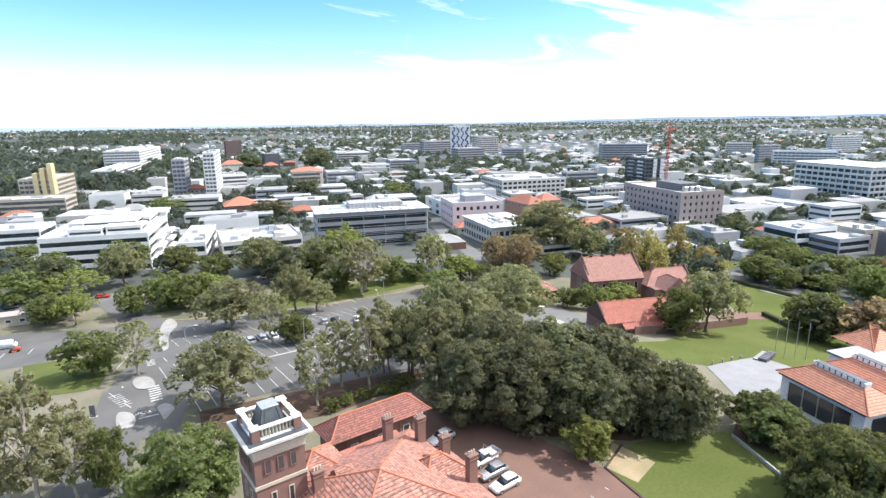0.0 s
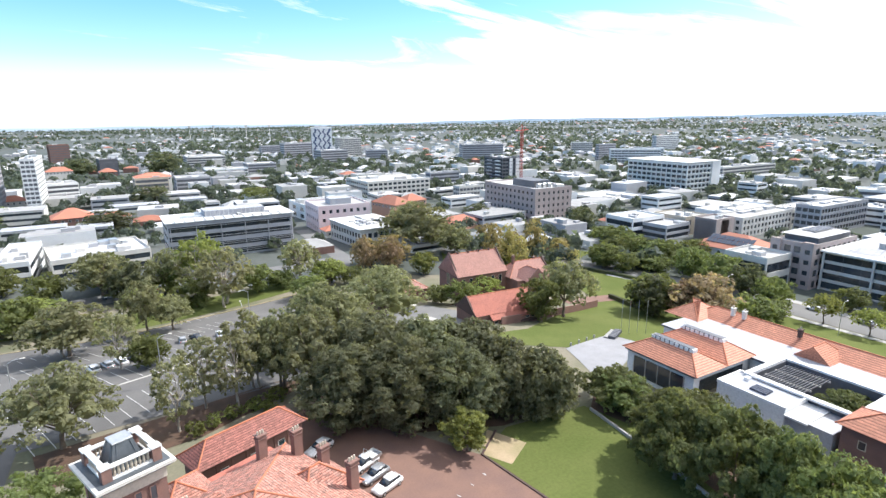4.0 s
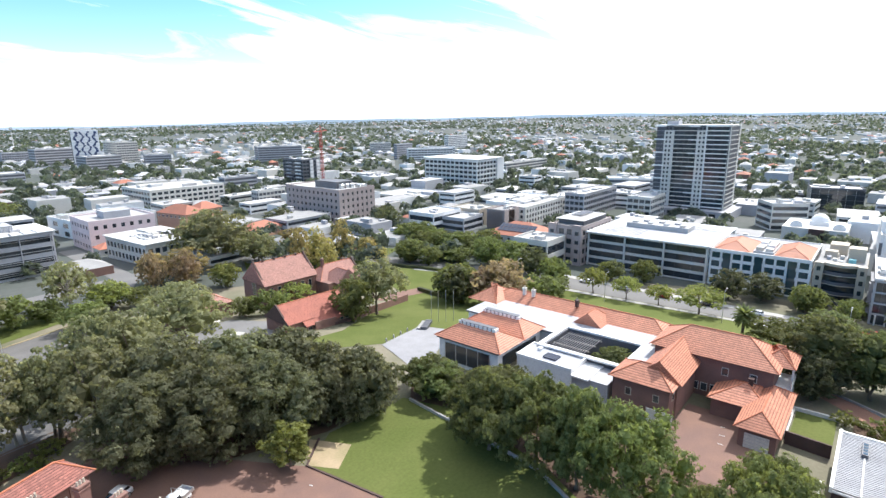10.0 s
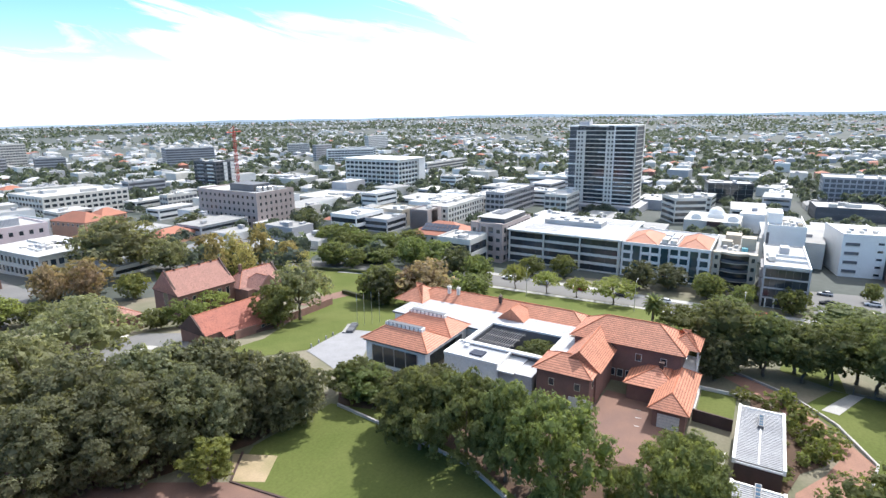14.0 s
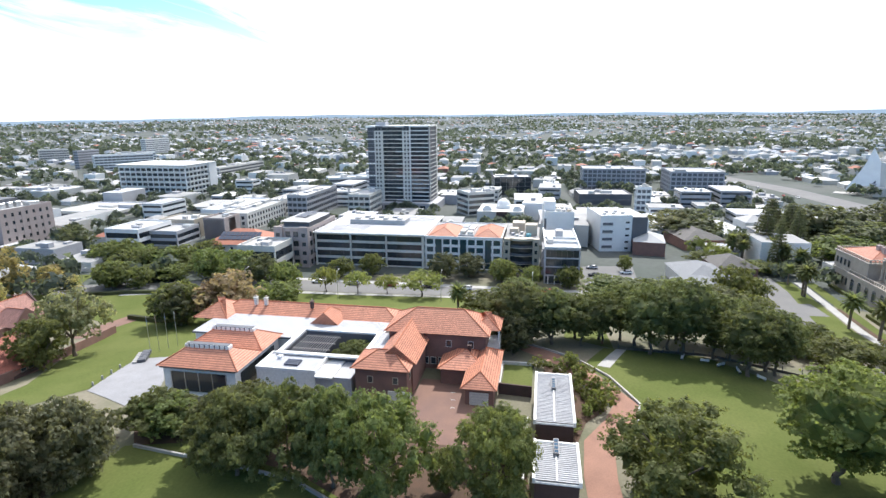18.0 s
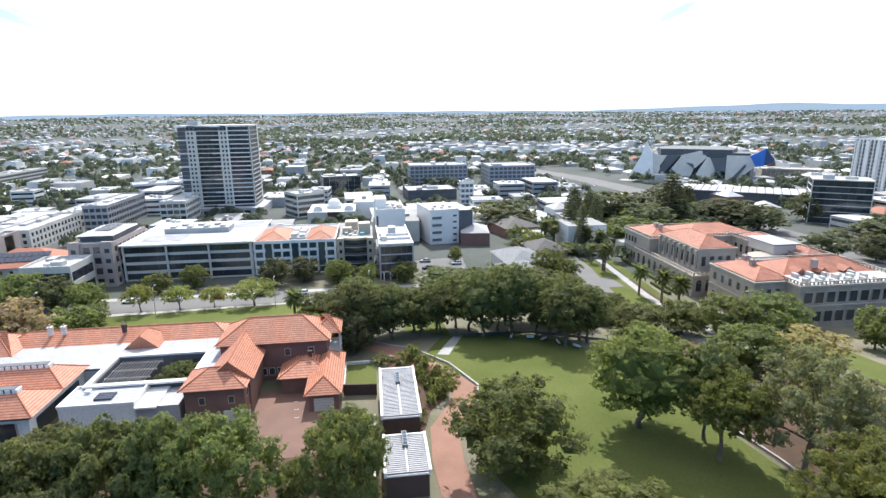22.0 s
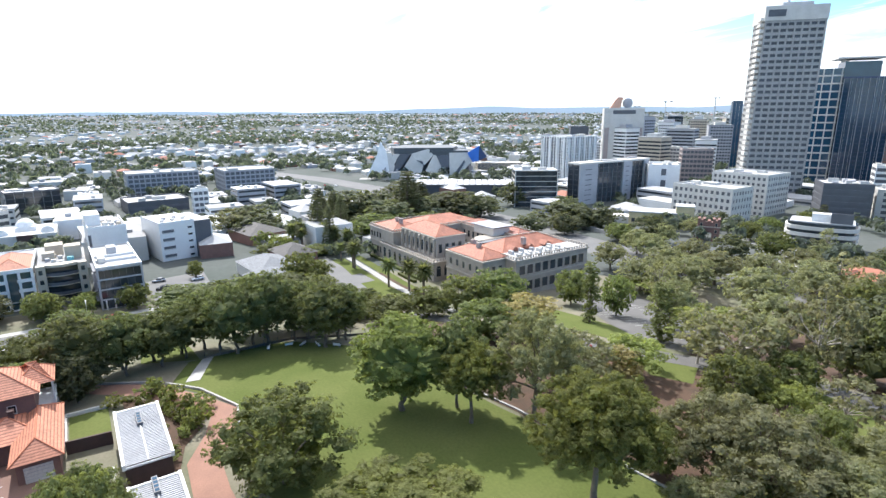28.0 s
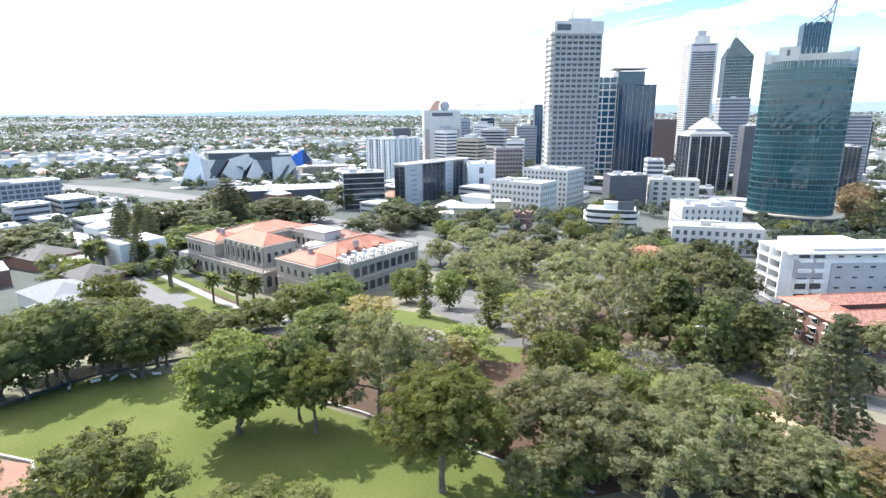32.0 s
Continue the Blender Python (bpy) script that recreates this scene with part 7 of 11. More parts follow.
def wave_tower():
    """The white tower with four wavering dark-blue window lines down its face."""
    t = thing("apartment_tower", 276.0, 890.0, -20.0, -14, "white residential tower with wavering blue window lines", "apartment tower")
    w, d, h = 33.0, 22.0, 54.0
    box("wall", 0, 0, -2, w, d, h + 2, WHITE, t)
    box("base", -0.6, -0.6, -2, w + 1.2, d + 1, 10, DARKGREY, t, "dark base storeys")
    box("side_glazing", -0.3, 3, 8, 0.4, d - 6, h - 10, GLASS_BLUE, t)
    for k, wide in enumerate((3.4, 2.6, 2.6, 3.4)):
        bm = bmesh.new()
        for i in range(30):
            x = w * (0.17 + 0.225 * k) + 1.7 * math.sin(i * 0.75 + 1.9 * k) - wide / 2
            add_box(bm, x, -0.35, 9 + i * (h - 11) / 30, wide * (0.6 + 0.4 * ((i * 7 + k) % 3 > 0)), 0.4, (h - 11) / 30)
        part("wave_stripe", bm, NAVY, t, "dark blue wavering window line")
    for i in range(10):
        box("floor_line", -0.1, -0.15, 12 + i * 4.1, w + 0.2, 0.2, 0.3, GREY, t)
    box("rooftop_unit", 6, 6, h, 20, 9, 2.4, GREY, t)
    FOOT.append((t.matrix_basis.inverted(), w, d))


wave_tower()


def flood_mast(b, r):
    t = thing("flood_light_mast", *bearing(b, r)[:2], None, -b, "tall pale flood-light mast of a far sports oval", "light mast", "flood-light masts")
    bm = bmesh.new()
    add_tube(bm, (0, 0, 0), (0, 0, 48), 1.0, 0.6, 8)
    part("pole", bm, OFFWHITE, t)
    box("lamp_frame", -3.5, -0.5, 46.5, 7, 0.8, 6, OFFWHITE, t)


for b in (6.1, 8.2, 11.1, 13.25):
    flood_mast(b, 1700)


def crane(x, y, z, h):
    t = thing("tower_crane", x, y, z, 20, "red lattice tower crane above the roofs", "crane")
    red = material("crane_red", (0.45, 0.04, 0.03), 0.5, (0.35, 0.04, 0.03), 1.0, 4.0, 0.0)
    bm = bmesh.new()
    for a in ((-1, -1), (1, -1), (1, 1), (-1, 1)):
        add_tube(bm, (*a, 0), (*a, h), 0.2, 0.2, 5)
    n = int(h / 3)
    for i in range(n):
        z0, z1 = i * h / n, (i + 1) * h / n
        add_tube(bm, (-1, -1, z0), (1, -1, z1), 0.11, 0.11, 4)
        add_tube(bm, (1, 1, z0), (-1, 1, z1), 0.11, 0.11, 4)
        add_tube(bm, (-1, 1, z0), (-1, -1, z1), 0.11, 0.11, 4)
        add_tube(bm, (1, -1, z0), (1, 1, z1), 0.11, 0.11, 4)
    part("mast", bm, red, t)
    bm = bmesh.new()
    add_tube(bm, (-12, 0, h), (12, 0, h + 1), 0.5, 0.4, 5)
    add_tube(bm, (-12, 0, h), (0, 0, h + 5), 0.15, 0.15, 4)
    add_tube(bm, (12, 0, h + 1), (0, 0, h + 5), 0.15, 0.15, 4)
    add_tube(bm, (0, 0, h), (0, 0, h + 6), 0.5, 0.3, 5)
    part("jib", bm, red, t)
    box("counterweight", -13, -1, h - 2, 4, 2, 2, DARKGREY, t)


crane(345.6, 433, -16.5, 51)


def house(x, y, yaw, w, d, h, rise, wall, roof, label, z=None, gable=(), category="house"):
    t = thing("house", x, y, z, yaw, label, category)
    block(t, -w / 2, -d / 2, w / 2, d / 2, h, wall)
    tiled_roof(t, -w / 2, -d / 2, w / 2, d / 2, h, rise, roof, 0.5, gable=gable, caps=False)
    for i in range(max(2, int(w / 3.2))):
        window(t, -w / 2 + (i + 0.5) * w / max(2, int(w / 3.2)), -d / 2, h - 2.4, 1.2, 1.4, "-y")
    for i in range(max(2, int(d / 3.2))):
        window(t, -w / 2, -d / 2 + (i + 0.5) * d / max(2, int(d / 3.2)), h - 2.4, 1.2, 1.4, "-x")
    return t


BRICK_PALE = material("pale_orange_brick", (0.50, 0.29, 0.20), 0.85, (0.42, 0.25, 0.18), 0.4, 5.0, 0.1)


def solar_house():
    t = house(216, 128, 4, 20, 28, 6.6, 5, OFFWHITE, TILE_FAR, "orange-roofed building with solar panels")
    for i in range(9):
        for j in range(2):
            bm = bmesh.new()
            x0, y0 = -7.6 + j * 2.6, -9 + i * 2.0
            prism(bm, [(x0, y0), (x0 + 2.4, y0), (x0 + 2.4, y0 + 1.85), (x0, y0 + 1.85)], 0, 0.06)
            for v in bm.verts:
                v.co.z += 6.6 + 0.22 + 5.0 * (v.co.x + 10.5) / 10.5
            part("solar_panel", bm, PANEL, t, "blue-grey solar panel")


house(151, 322, 12, 15, 25, 9, 4.5, BRICK_PALE, TILE_FAR, "orange-roofed brick apartments among trees")
house(170, 332, 10, 16, 13, 8.5, 4, BRICK_PALE, TILE_FAR, "orange-roofed brick house among trees")
house(93, 276, 0, 9, 9, 3.0, 2.4, OFFWHITE, TILE_FAR, "small hut with an orange tiled roof")
house(133, 284, 12, 14, 12, 4.0, 3.0, BRICK_PALE, TILE_FAR, "low orange-roofed house behind trees")
house(160, 256, 12, 22, 13, 4.0, 3.6, BRICK_PALE, TILE_FAR, "orange-roofed house with dormers behind trees")
house(-28, 392, 6, 21, 18, 7.5, 5, BRICK, TILE_FAR, "large brick house with orange hipped roof")
house(-73, 524, 10, 18, 14, 5, 4, OFFWHITE, TILE_FAR, "white house with orange hipped roof")
house(-60, 764, 8, 26, 16, 11, 5, OFFWHITE, TILE_FAR, "pale apartments with orange roof")
house(24, 546, 4, 28, 20, 16, 3.5, OFFWHITE, TILE_FAR, "terraced apartments with orange roof")
house(-12, 748, 4, 18, 15, 9, 4, BRICK, TILE_FAR, "brick apartments with orange roof")
solar_house()
house(197, -55, 5, 22, 16, 4.5, 3.4, OFFWHITE, SHEET_GREY, "old house with grey metal hip roof")
house(178, -52, 5, 24, 14, 4, 3.2, OFFWHITE, SHEET_GREY, "old house with pale grey hip roof")
house(214, -70, 5, 16, 14, 4, 3.4, BRICK, SLATE, "old house with dark slate roof")
house(290, -90, 5, 36, 18, 4, 3, BEIGE, SHEET, "low shed with pale metal roof")
house(300, -60, 5, 44, 16, 5, 2.5, WHITE, SHEET, "white shed with zigzag roof")
house(265, -70, 10, 24, 18, 5, 3.5, BRICK, SLATE, "brick house with brown roof")
house(63, -208, 12, 18, 14, 5, 4, OFFWHITE, TILE_FAR, "pale house with orange tiled roof beside the trees")


def brick_flats():
    t = thing("brick_flats", 0.6, -144.3, -6.6, -136.6, "red-brick flats with wide weathered tile roof", "apartment block")
    block(t, 0, 0, 40, 8, 7.4, BRICK)
    tiled_roof(t, 0, 0, 40, 8, 7.4, 1.8, TILE_OLD, 0.8)
    block(t, 0, 8, 9, 19, 7.4, BRICK)
    tiled_roof(t, 0, 4, 9, 19, 7.4, 1.8, TILE_OLD, 0.8)
    block(t, 9, 13, 40, 19, 7.4, BRICK)
    tiled_roof(t, 5, 13, 40, 19, 7.4, 1.6, TILE_OLD, 0.8)
    for f in range(3):
        for i in range(8):
            window(t, 2.6 + i * 4.9, 0, 0.2 + f * 2.4, 1.8, 1.5, "-y")
        for i in range(4):
            window(t, 0, 3.0 + i * 4.4, 0.2 + f * 2.4, 1.8, 1.5, "-x")
            box("awning", -0.9, 2.0 + i * 4.4, 1.6 + f * 2.4, 0.9, 2.0, 0.12, WHITE, t)


brick_flats()


def white_flats():
    """The white and grey apartment block with stacked terraces."""
    t = thing("apartment_block", 15.0, -191.6, -11.2, -141, "white and grey apartments with terraces and flat roof", "apartment block")
    w, d, h = 50, 15, 16.0
    box("wall", 0, 0, -3, w, d, h + 3, WHITE, t)
    box("side_panel", 12, -0.5, 0.5, 18, 0.6, 13, GREY, t, "pale grey wall panel")
    box("side_panel", 34, -0.6, 8.5, 14, 0.7, 6.5, GREY, t)
    box("upper_wall", 6, 0.3, 12.8, 22, 18, 5.2, GREY, t, "grey rendered top storey")
    box("roof", -2, -1.5, h + 0.6, w + 4, d + 2, 0.5, WHITE, t, "thin white oversailing roof")
    for f in range(5):
        z = 1 + f * 3.3
        box("terrace", -3.2, 0.5, z - 0.4, 3.4, d - 2, 0.5, WHITE, t)
        box("terrace_rail", -3.2, 0.5, z + 0.1, 0.1, d - 2, 0.7, GREY, t)
        box("recess", -0.05, 1.5, z + 0.1, 0.1, d - 4, 2.6, GLASS, t)
        for i in range(3):
            box("terrace_wall", -3.3, 0.6 + i * 5.8, z, 3.3, 0.5, 3.2, WHITE, t)
        for i in range(9):
            box("window_pane", 3 + i * 5.2, -0.62 if 12 < 3 + i * 5.2 < 46 else -0.06, z + 1.2, 1.6, 0.08, 0.5, GLASS, t)
        for i in range(2):
            box("balcony", 1.5 + i * 4.6, -1.6, z, 3.6, 1.6, 1.0, WHITE, t)
            box("balcony_opening", 1.6 + i * 4.6, -0.08, z + 1.0, 3.4, 0.1, 1.8, GLASS, t)
    bm = bmesh.new()
    v = [bm.verts.new((x, y, z)) for y in (-1.0, -0.55) for x, z in ((30, 15.4), (36, 15.4), (34, 2.5))]
    for f in ((0, 1, 2), (5, 4, 3), (0, 3, 4, 1), (1, 4, 5, 2), (2, 5, 3, 0)):
        bm.faces.new([v[i] for i in f])
    bmesh.ops.recalc_face_normals(bm, faces=bm.faces[:])
    part("raking_fin", bm, WHITE, t, "white raking wall fin")
    box("side_panel", 0.4, -0.5, 9.0, 9, 0.6, 5.5, GREY, t)
    box("canopy", -9, 2, -1.0, 8, 16, 0.4, METAL, t)
    box("canopy_base", -8.6, 2.4, -4.0, 7.4, 15, 3.0, DARKGREY, t)


white_flats()


def stepped_clinic():
    """White rounded building with stacked bands."""
    t = thing("clinic", 104, -275, -13, -160, "white rounded building with stacked balcony bands", "clinic")
    for f in range(4):
        bm = bmesh.new()
        o = []
        for i in range(24):
            a = 2 * math.pi * i / 24
            o.append((14 * math.copysign(abs(math.cos(a)) ** 0.6, math.cos(a)), 9 * math.copysign(abs(math.sin(a)) ** 0.6, math.sin(a))))
        prism(bm, o, f * 3.0, f * 3.0 + 1.6)
        part("balcony_band", bm, OFFWHITE, t)
        bm = bmesh.new()
        prism(bm, [(x * 0.94, y * 0.94) for x, y in o], f * 3.0 + 1.6 - (4 if f == 0 else 0), f * 3.0 + 3.0)
        part("glazing", bm, GLASS, t)
    box("roof", -12, -7, 12.0, 24, 14, 0.4, ROOF_PALE, t)
    box("stair_core", -4, -4, 12.4, 7, 5, 3.4, WHITE, t)
    box("screen", 3, -6, 12.4, 8, 0.4, 4.4, DARKGREY, t)


stepped_clinic()
arch_ = thing("brick_gatehouse", *bearing(150.4, 283)[:2], -12.8, -150, "old brick gatehouse with an arch and window rows", "gatehouse")
box("tower", -4.8, -2, -2, 3.2, 5, 12.2, BRICK, arch_)
box("tower", 1.6, -2, -2, 3.2, 5, 12.2, BRICK, arch_)
box("span", -1.6, -1.6, 4.4, 3.2, 4.2, 4.8, BRICK, arch_)
box("string_course", -4.95, -2.15, 6.9, 9.9, 5.3, 0.3, BEIGE, arch_)
for i in range(5):
    box("merlon", -4.8 + i * 2.1, -2.1, 10.2 if i in (0, 1, 3, 4) else 9.2, 1.2, 5.2, 0.7, BRICK, arch_)
for xx in (-3.2, 3.2):
    for zz in (1.4, 4.2, 7.4):
        window(arch_, xx, -2.0, zz, 0.9, 1.6, "-y", BEIGE)
sub_ = thing("low_hall", *bearing(145.6, 316)[:2], -13.8, -146, "low cream building with a square tower beside the bridge", "hall")
box("wall", -14, 0, -2, 24, 14, 9.0, CREAM, sub_)
box("roof", -14.5, -0.5, 7.0, 25, 15, 0.6, ROOF_PALE, sub_)
box("tower", 10, 1, -2, 9, 10, 13.0, CREAM, sub_)
box("tower_roof", 9.7, 0.7, 11.0, 9.6, 10.6, 0.4, ROOF_PALE, sub_)
box("porch", -24, 1, -2, 10, 10, 6.0, OFFWHITE, sub_)
for i in range(6):
    box("window_pane", -12.5 + i * 3.8, -0.08, 1.6, 2.0, 0.12, 2.2, GLASS, sub_)
shed = thing("long_canopy", *bearing(127.5, 430)[:2], -16, -127, "long low striped canopy roof", "canopy")
box("wall", -50, 0, 0, 100, 30, 8, DARKGREY, shed)
for i in range(20):
    box("roof_strip", -50 + i * 5, -2, 8, 4.2, 34, 0.5, ROOF_PALE, shed)

# rooftop details that the street row shows
dome = thing("domed_house", 318, 22, -14.3, 0, "white domed building with arched front", "building")
box("wall", -14, -12, 0, 28, 26, 9, OFFWHITE, dome)
bm = bmesh.new()
bmesh.ops.create_uvsphere(bm, u_segments=20, v_segments=10, radius=4.0, matrix=Matrix.Translation((0, 0, 10.5)))
part("dome", bm, WHITE, dome)
box("drum", -4, -4, 9, 8, 8, 2.0, WHITE, dome)
box("portal", -15.2, -3, 0, 1.4, 6, 9, DARKBRICK, dome)
for yy in (-10, 7):
    bm = bmesh.new()
    bmesh.ops.create_cone(bm, cap_ends=True, segments=20, radius1=2.6, radius2=2.6, depth=6, matrix=Matrix.Translation((-8, yy + 1.5, 9.2)) @ Matrix.Rotation(math.pi / 2, 4, "Y"))
    part("barrel_roof", bm, WHITE, dome)
def street_row():
    """What sets the offices along the street apart: roofs, frames, bays and plant."""
    t, lb, la, h = DIM["long pale four-storey office with ribbon windows"]
    box("roof_slab", -1.4, -0.5, h + 0.06, lb + 1.8, la + 1.0, 0.4, WHITE, t, "thin white oversailing roof edge")
    box("roof_sheet", -0.9, 0, h + 0.46, lb + 0.8, la, 0.06, ROOF_SILVER, t, "pale silver roof sheet")
    for i in range(4):
        box("column", -1.0, 0.2 + i * (la - 1.0) / 3, -1, 0.6, 0.6, h + 1, OFFWHITE, t)
    box("plant_screen", 17, 12, h + 0.52, 9, 24, 1.9, ROOF_PALE, t, "long pale plant enclosure")
    for i in range(7):
        box("rooftop_unit", 18 + (i % 2) * 4, 13.5 + i * 3.1, h + 2.42, 2.6, 2.0, 0.7, (METAL, GREY)[i % 2], t, bevel=0.05)
    for i in range(6):
        box("solar_panel", 27 + i * 1.9, 2.0, h + 0.54, 1.3, 12, 0.12, GREY, t, "row of pale solar panels")
        box("solar_panel", 4 + i * 1.9, 26, h + 0.54, 1.3, 14, 0.12, GREY, t)
    t, lb, la, h = DIM["white framed office with orange tiled roofs and green windows"]
    for y0, y1 in ((0.6, 11.0), (17.5, la - 0.6)):
        tiled_roof(t, 0.8, y0, lb - 8, y1, h + 0.1, 2.6, TILE, 0.0, ridge_x=True)
    box("plant_deck", 3, 11.2, h + 0.1, 18, 6.1, 0.6, ROOF_PALE, t)
    for i in range(8):
        box("rooftop_unit", 4 + (i // 2) * 4.2, 11.6 + (i % 2) * 2.9, h + 0.7, 2.6, 2.2, 1.0 + 0.25 * (i % 3), (OFFWHITE, METAL, WHITE)[i % 3], t, bevel=0.05)
    for i in range(3):
        box("green_bay", -0.45, 4.2 + i * 9.6, 3.0, 0.5, 2.2, h - 3.6, GLASS_GREEN, t, "tall green glazed bay")
    t, lb, la, h = DIM["beige stone-clad four-storey office"]
    box("penthouse", 5, 1.6, h + 0.1, lb - 7, la - 3.2, 2.2, DARKGREY, t, "dark recessed penthouse")
    bm = bmesh.new()
    hip_roof(bm, 3.4, 0.9, lb - 4, la - 0.9, h + 2.3, 0.9, 0.2)
    bmesh.ops.recalc_face_normals(bm, faces=bm.faces[:])
    part("penthouse_roof", bm, ROOF_PALE, t)
    for i in range(6):
        box("solar_panel", 9 + i * 2.2, 4.5, h + 3.3, 1.6, 5, 0.12, PANEL, t)
    for y0 in (0.0, la - 3.4):
        box("corner_tower", -0.9, y0, -2, 1.2, 3.4, h + 3.0, BROWN, t, "stone corner tower")
        for f in range(4):
            box("window_pane", -0.96, y0 + 0.9, 1.4 + f * 3.6, 0.08, 1.6, 1.5, GLASS, t)
    t, lb, la, h = DIM["dark glass office with pale roof"]
    for a in ((0, 0, 0.4, la), (lb - 0.4, 0, 0.4, la), (0.4, 0, lb - 0.8, 0.4), (0.4, 9.5, lb - 0.8, 0.35), (0.4, 16.5, lb - 0.8, 0.35)):
        box("roof_edge", a[0], a[1], h + 0.1, a[2], a[3], 0.75, WHITE, t)
    for i in range(5):
        box("ground_column", 1.2 + i * 2.3, -0.5, -0.5, 0.4, 0.4, 3.4, WHITE, t)
    for i in range(4):
        box("sun_blade", -0.9, 0.4, 2.9 + i * 3.1, 0.9, 12, 0.2, DARKGREY, t)
    t, lb, la, h = DIM["white seven-storey apartment block with balconies"]
    box("end_wall", lb - 11, -1.4, -2, 11.3, 2.0, h + 3.2, WHITE, t, "plain white end wall")
    box("roof_canopy", -2.0, -2.0, h + 1.4, lb + 2, la + 3, 0.5, WHITE, t, "thin white roof canopy")
    for i in range(6):
        box("balcony_rail", 2, -1.5, i * h / 6 + 0.2, lb - 14, 1.5, 0.35, WHITE, t)
        box("balcony_rail", -1.5, 2, i * h / 6 + 0.2, 1.5, la - 4, 0.35, WHITE, t)


street_row()


def bow_front_office():
    """The beige office whose balconies bow out between two square corners."""
    t = thing("office_building", 203.0, 0.4, -11.0, 0, "beige office with bowed balconies and rooftop stair towers", "office building")
    w, d, h = 13.4, 26.0, 12.4
    box("wall", 1.0, 0.2, -2, d, w - 0.4, h + 1.6, BEIGE, t)
    for y0 in (0.0, w - 2.4):
        box("corner_tower", -0.2, y0, -2, 2.6, 2.4, h + 2.4, BEIGE, t)
        for f in range(4):
            box("window_pane", -0.28, y0 + 0.7, 0.9 + f * 3.1, 0.1, 1.0, 1.4, GLASS, t)
    arc = [(0.9 - 1.5 * math.sin(math.pi * k / 10), 2.4 + (w - 4.8) * k / 10) for k in range(11)]
    for f in range(4):
        z = f * 3.1
        bm = bmesh.new()
        prism(bm, arc + [(1.6, w - 2.4), (1.6, 2.4)], z - 0.2, z + 0.05)
        slab = part("balcony_slab", bm, BEIGE, t)
        bm = bmesh.new()
        prism(bm, arc + [(x + 0.12, y) for x, y in arc[::-1]], z + 0.05, z + 0.95)
        part("balcony_rail", bm, DARKGREY, slab)
        box("glazing", 0.92, 2.5, z + 0.1, 0.1, w - 5.0, 2.6, GLASS, t)
    bm = bmesh.new()
    prism(bm, [(x - 0.3, y) for x, y in arc] + [(3, w - 2.4), (3, 2.4)], h - 0.3, h + 0.5)
    part("roof_eave", bm, BEIGE, t, "bowed beige eave")
    box("roof", 0.6, 0.3, h - 0.3, d, w - 0.6, 0.2, ROOF_GREY, t)
    for x0, y0, sx, sy, sz in ((9, 1.0, 5, 4.5, 4.2), (17, 6.0, 6, 5, 3.4), (11, 8.4, 3.4, 3.4, 2.2)):
        box("stair_tower", x0, y0, h - 0.1, sx, sy, sz, BEIGE, t, "cream rooftop stair tower")
    for i in range(6):
        box("rooftop_unit", 3.0 + i * 2.6, 6.4 + (i % 3) * 1.7, h - 0.1, 1.5, 1.2, 1.0, (METAL, OFFWHITE, GREY)[i % 3], t, bevel=0.04)
    bm = bmesh.new()
    add_tube(bm, (0, 0, 0), (0, 0, 1.3), 1.0, 1.0, 14)
    part("water_tank", bm, TANK, t, "small turquoise water tank", pose(6.5, 4.2, h - 0.1))


bow_front_office()


def plain_slab():
    """The tall white slab behind the glass office, its roof terrace full of plant."""
    t = thing("office_building", 238.0, -1.4, -11.5, -88, "tall white slab with a blank wall and cluttered roof", "office building")
    box("wall", 0, 0, -2, 12.6, 26, 19.0, WHITE, t)
    box("stair_slot", -0.08, -0.1, -1, 0.9, 1.2, 16, DARKGREY, t, "dark glazed stair slot")
    box("upper_wall", 0, 8, 17.0, 5, 12, 4.4, WHITE, t)
    box("roof", 0.3, 0.3, 17.0, 12.0, 25.4, 0.06, ROOF_PALE, t)
    bm = bmesh.new()
    for a in ((0, 0, 12.6, 0.3), (0, 0.3, 0.3, 25.4), (12.3, 0.3, 0.3, 25.4)):
        add_box(bm, a[0], a[1], 17.0, a[2], a[3], 1.0)
    part("parapet", bm, WHITE, t)
    rnd = random.Random(14)
    for i in range(12):
        box("rooftop_unit", 5.4 + (i % 3) * 2.2, 2.0 + (i // 3) * 4.2 + rnd.uniform(0, 1.5), 17.06, rnd.uniform(1.0, 1.9), rnd.uniform(1.0, 2.4), rnd.uniform(0.6, 1.9), (METAL, GREY, BEIGE, OFFWHITE)[i % 4], t, bevel=0.05)
    for f in range(5):
        box("window_band", 12.55, 3, f * 3.4 + 1, 0.12, 20, 1.5, GLASS, t)


plain_slab()


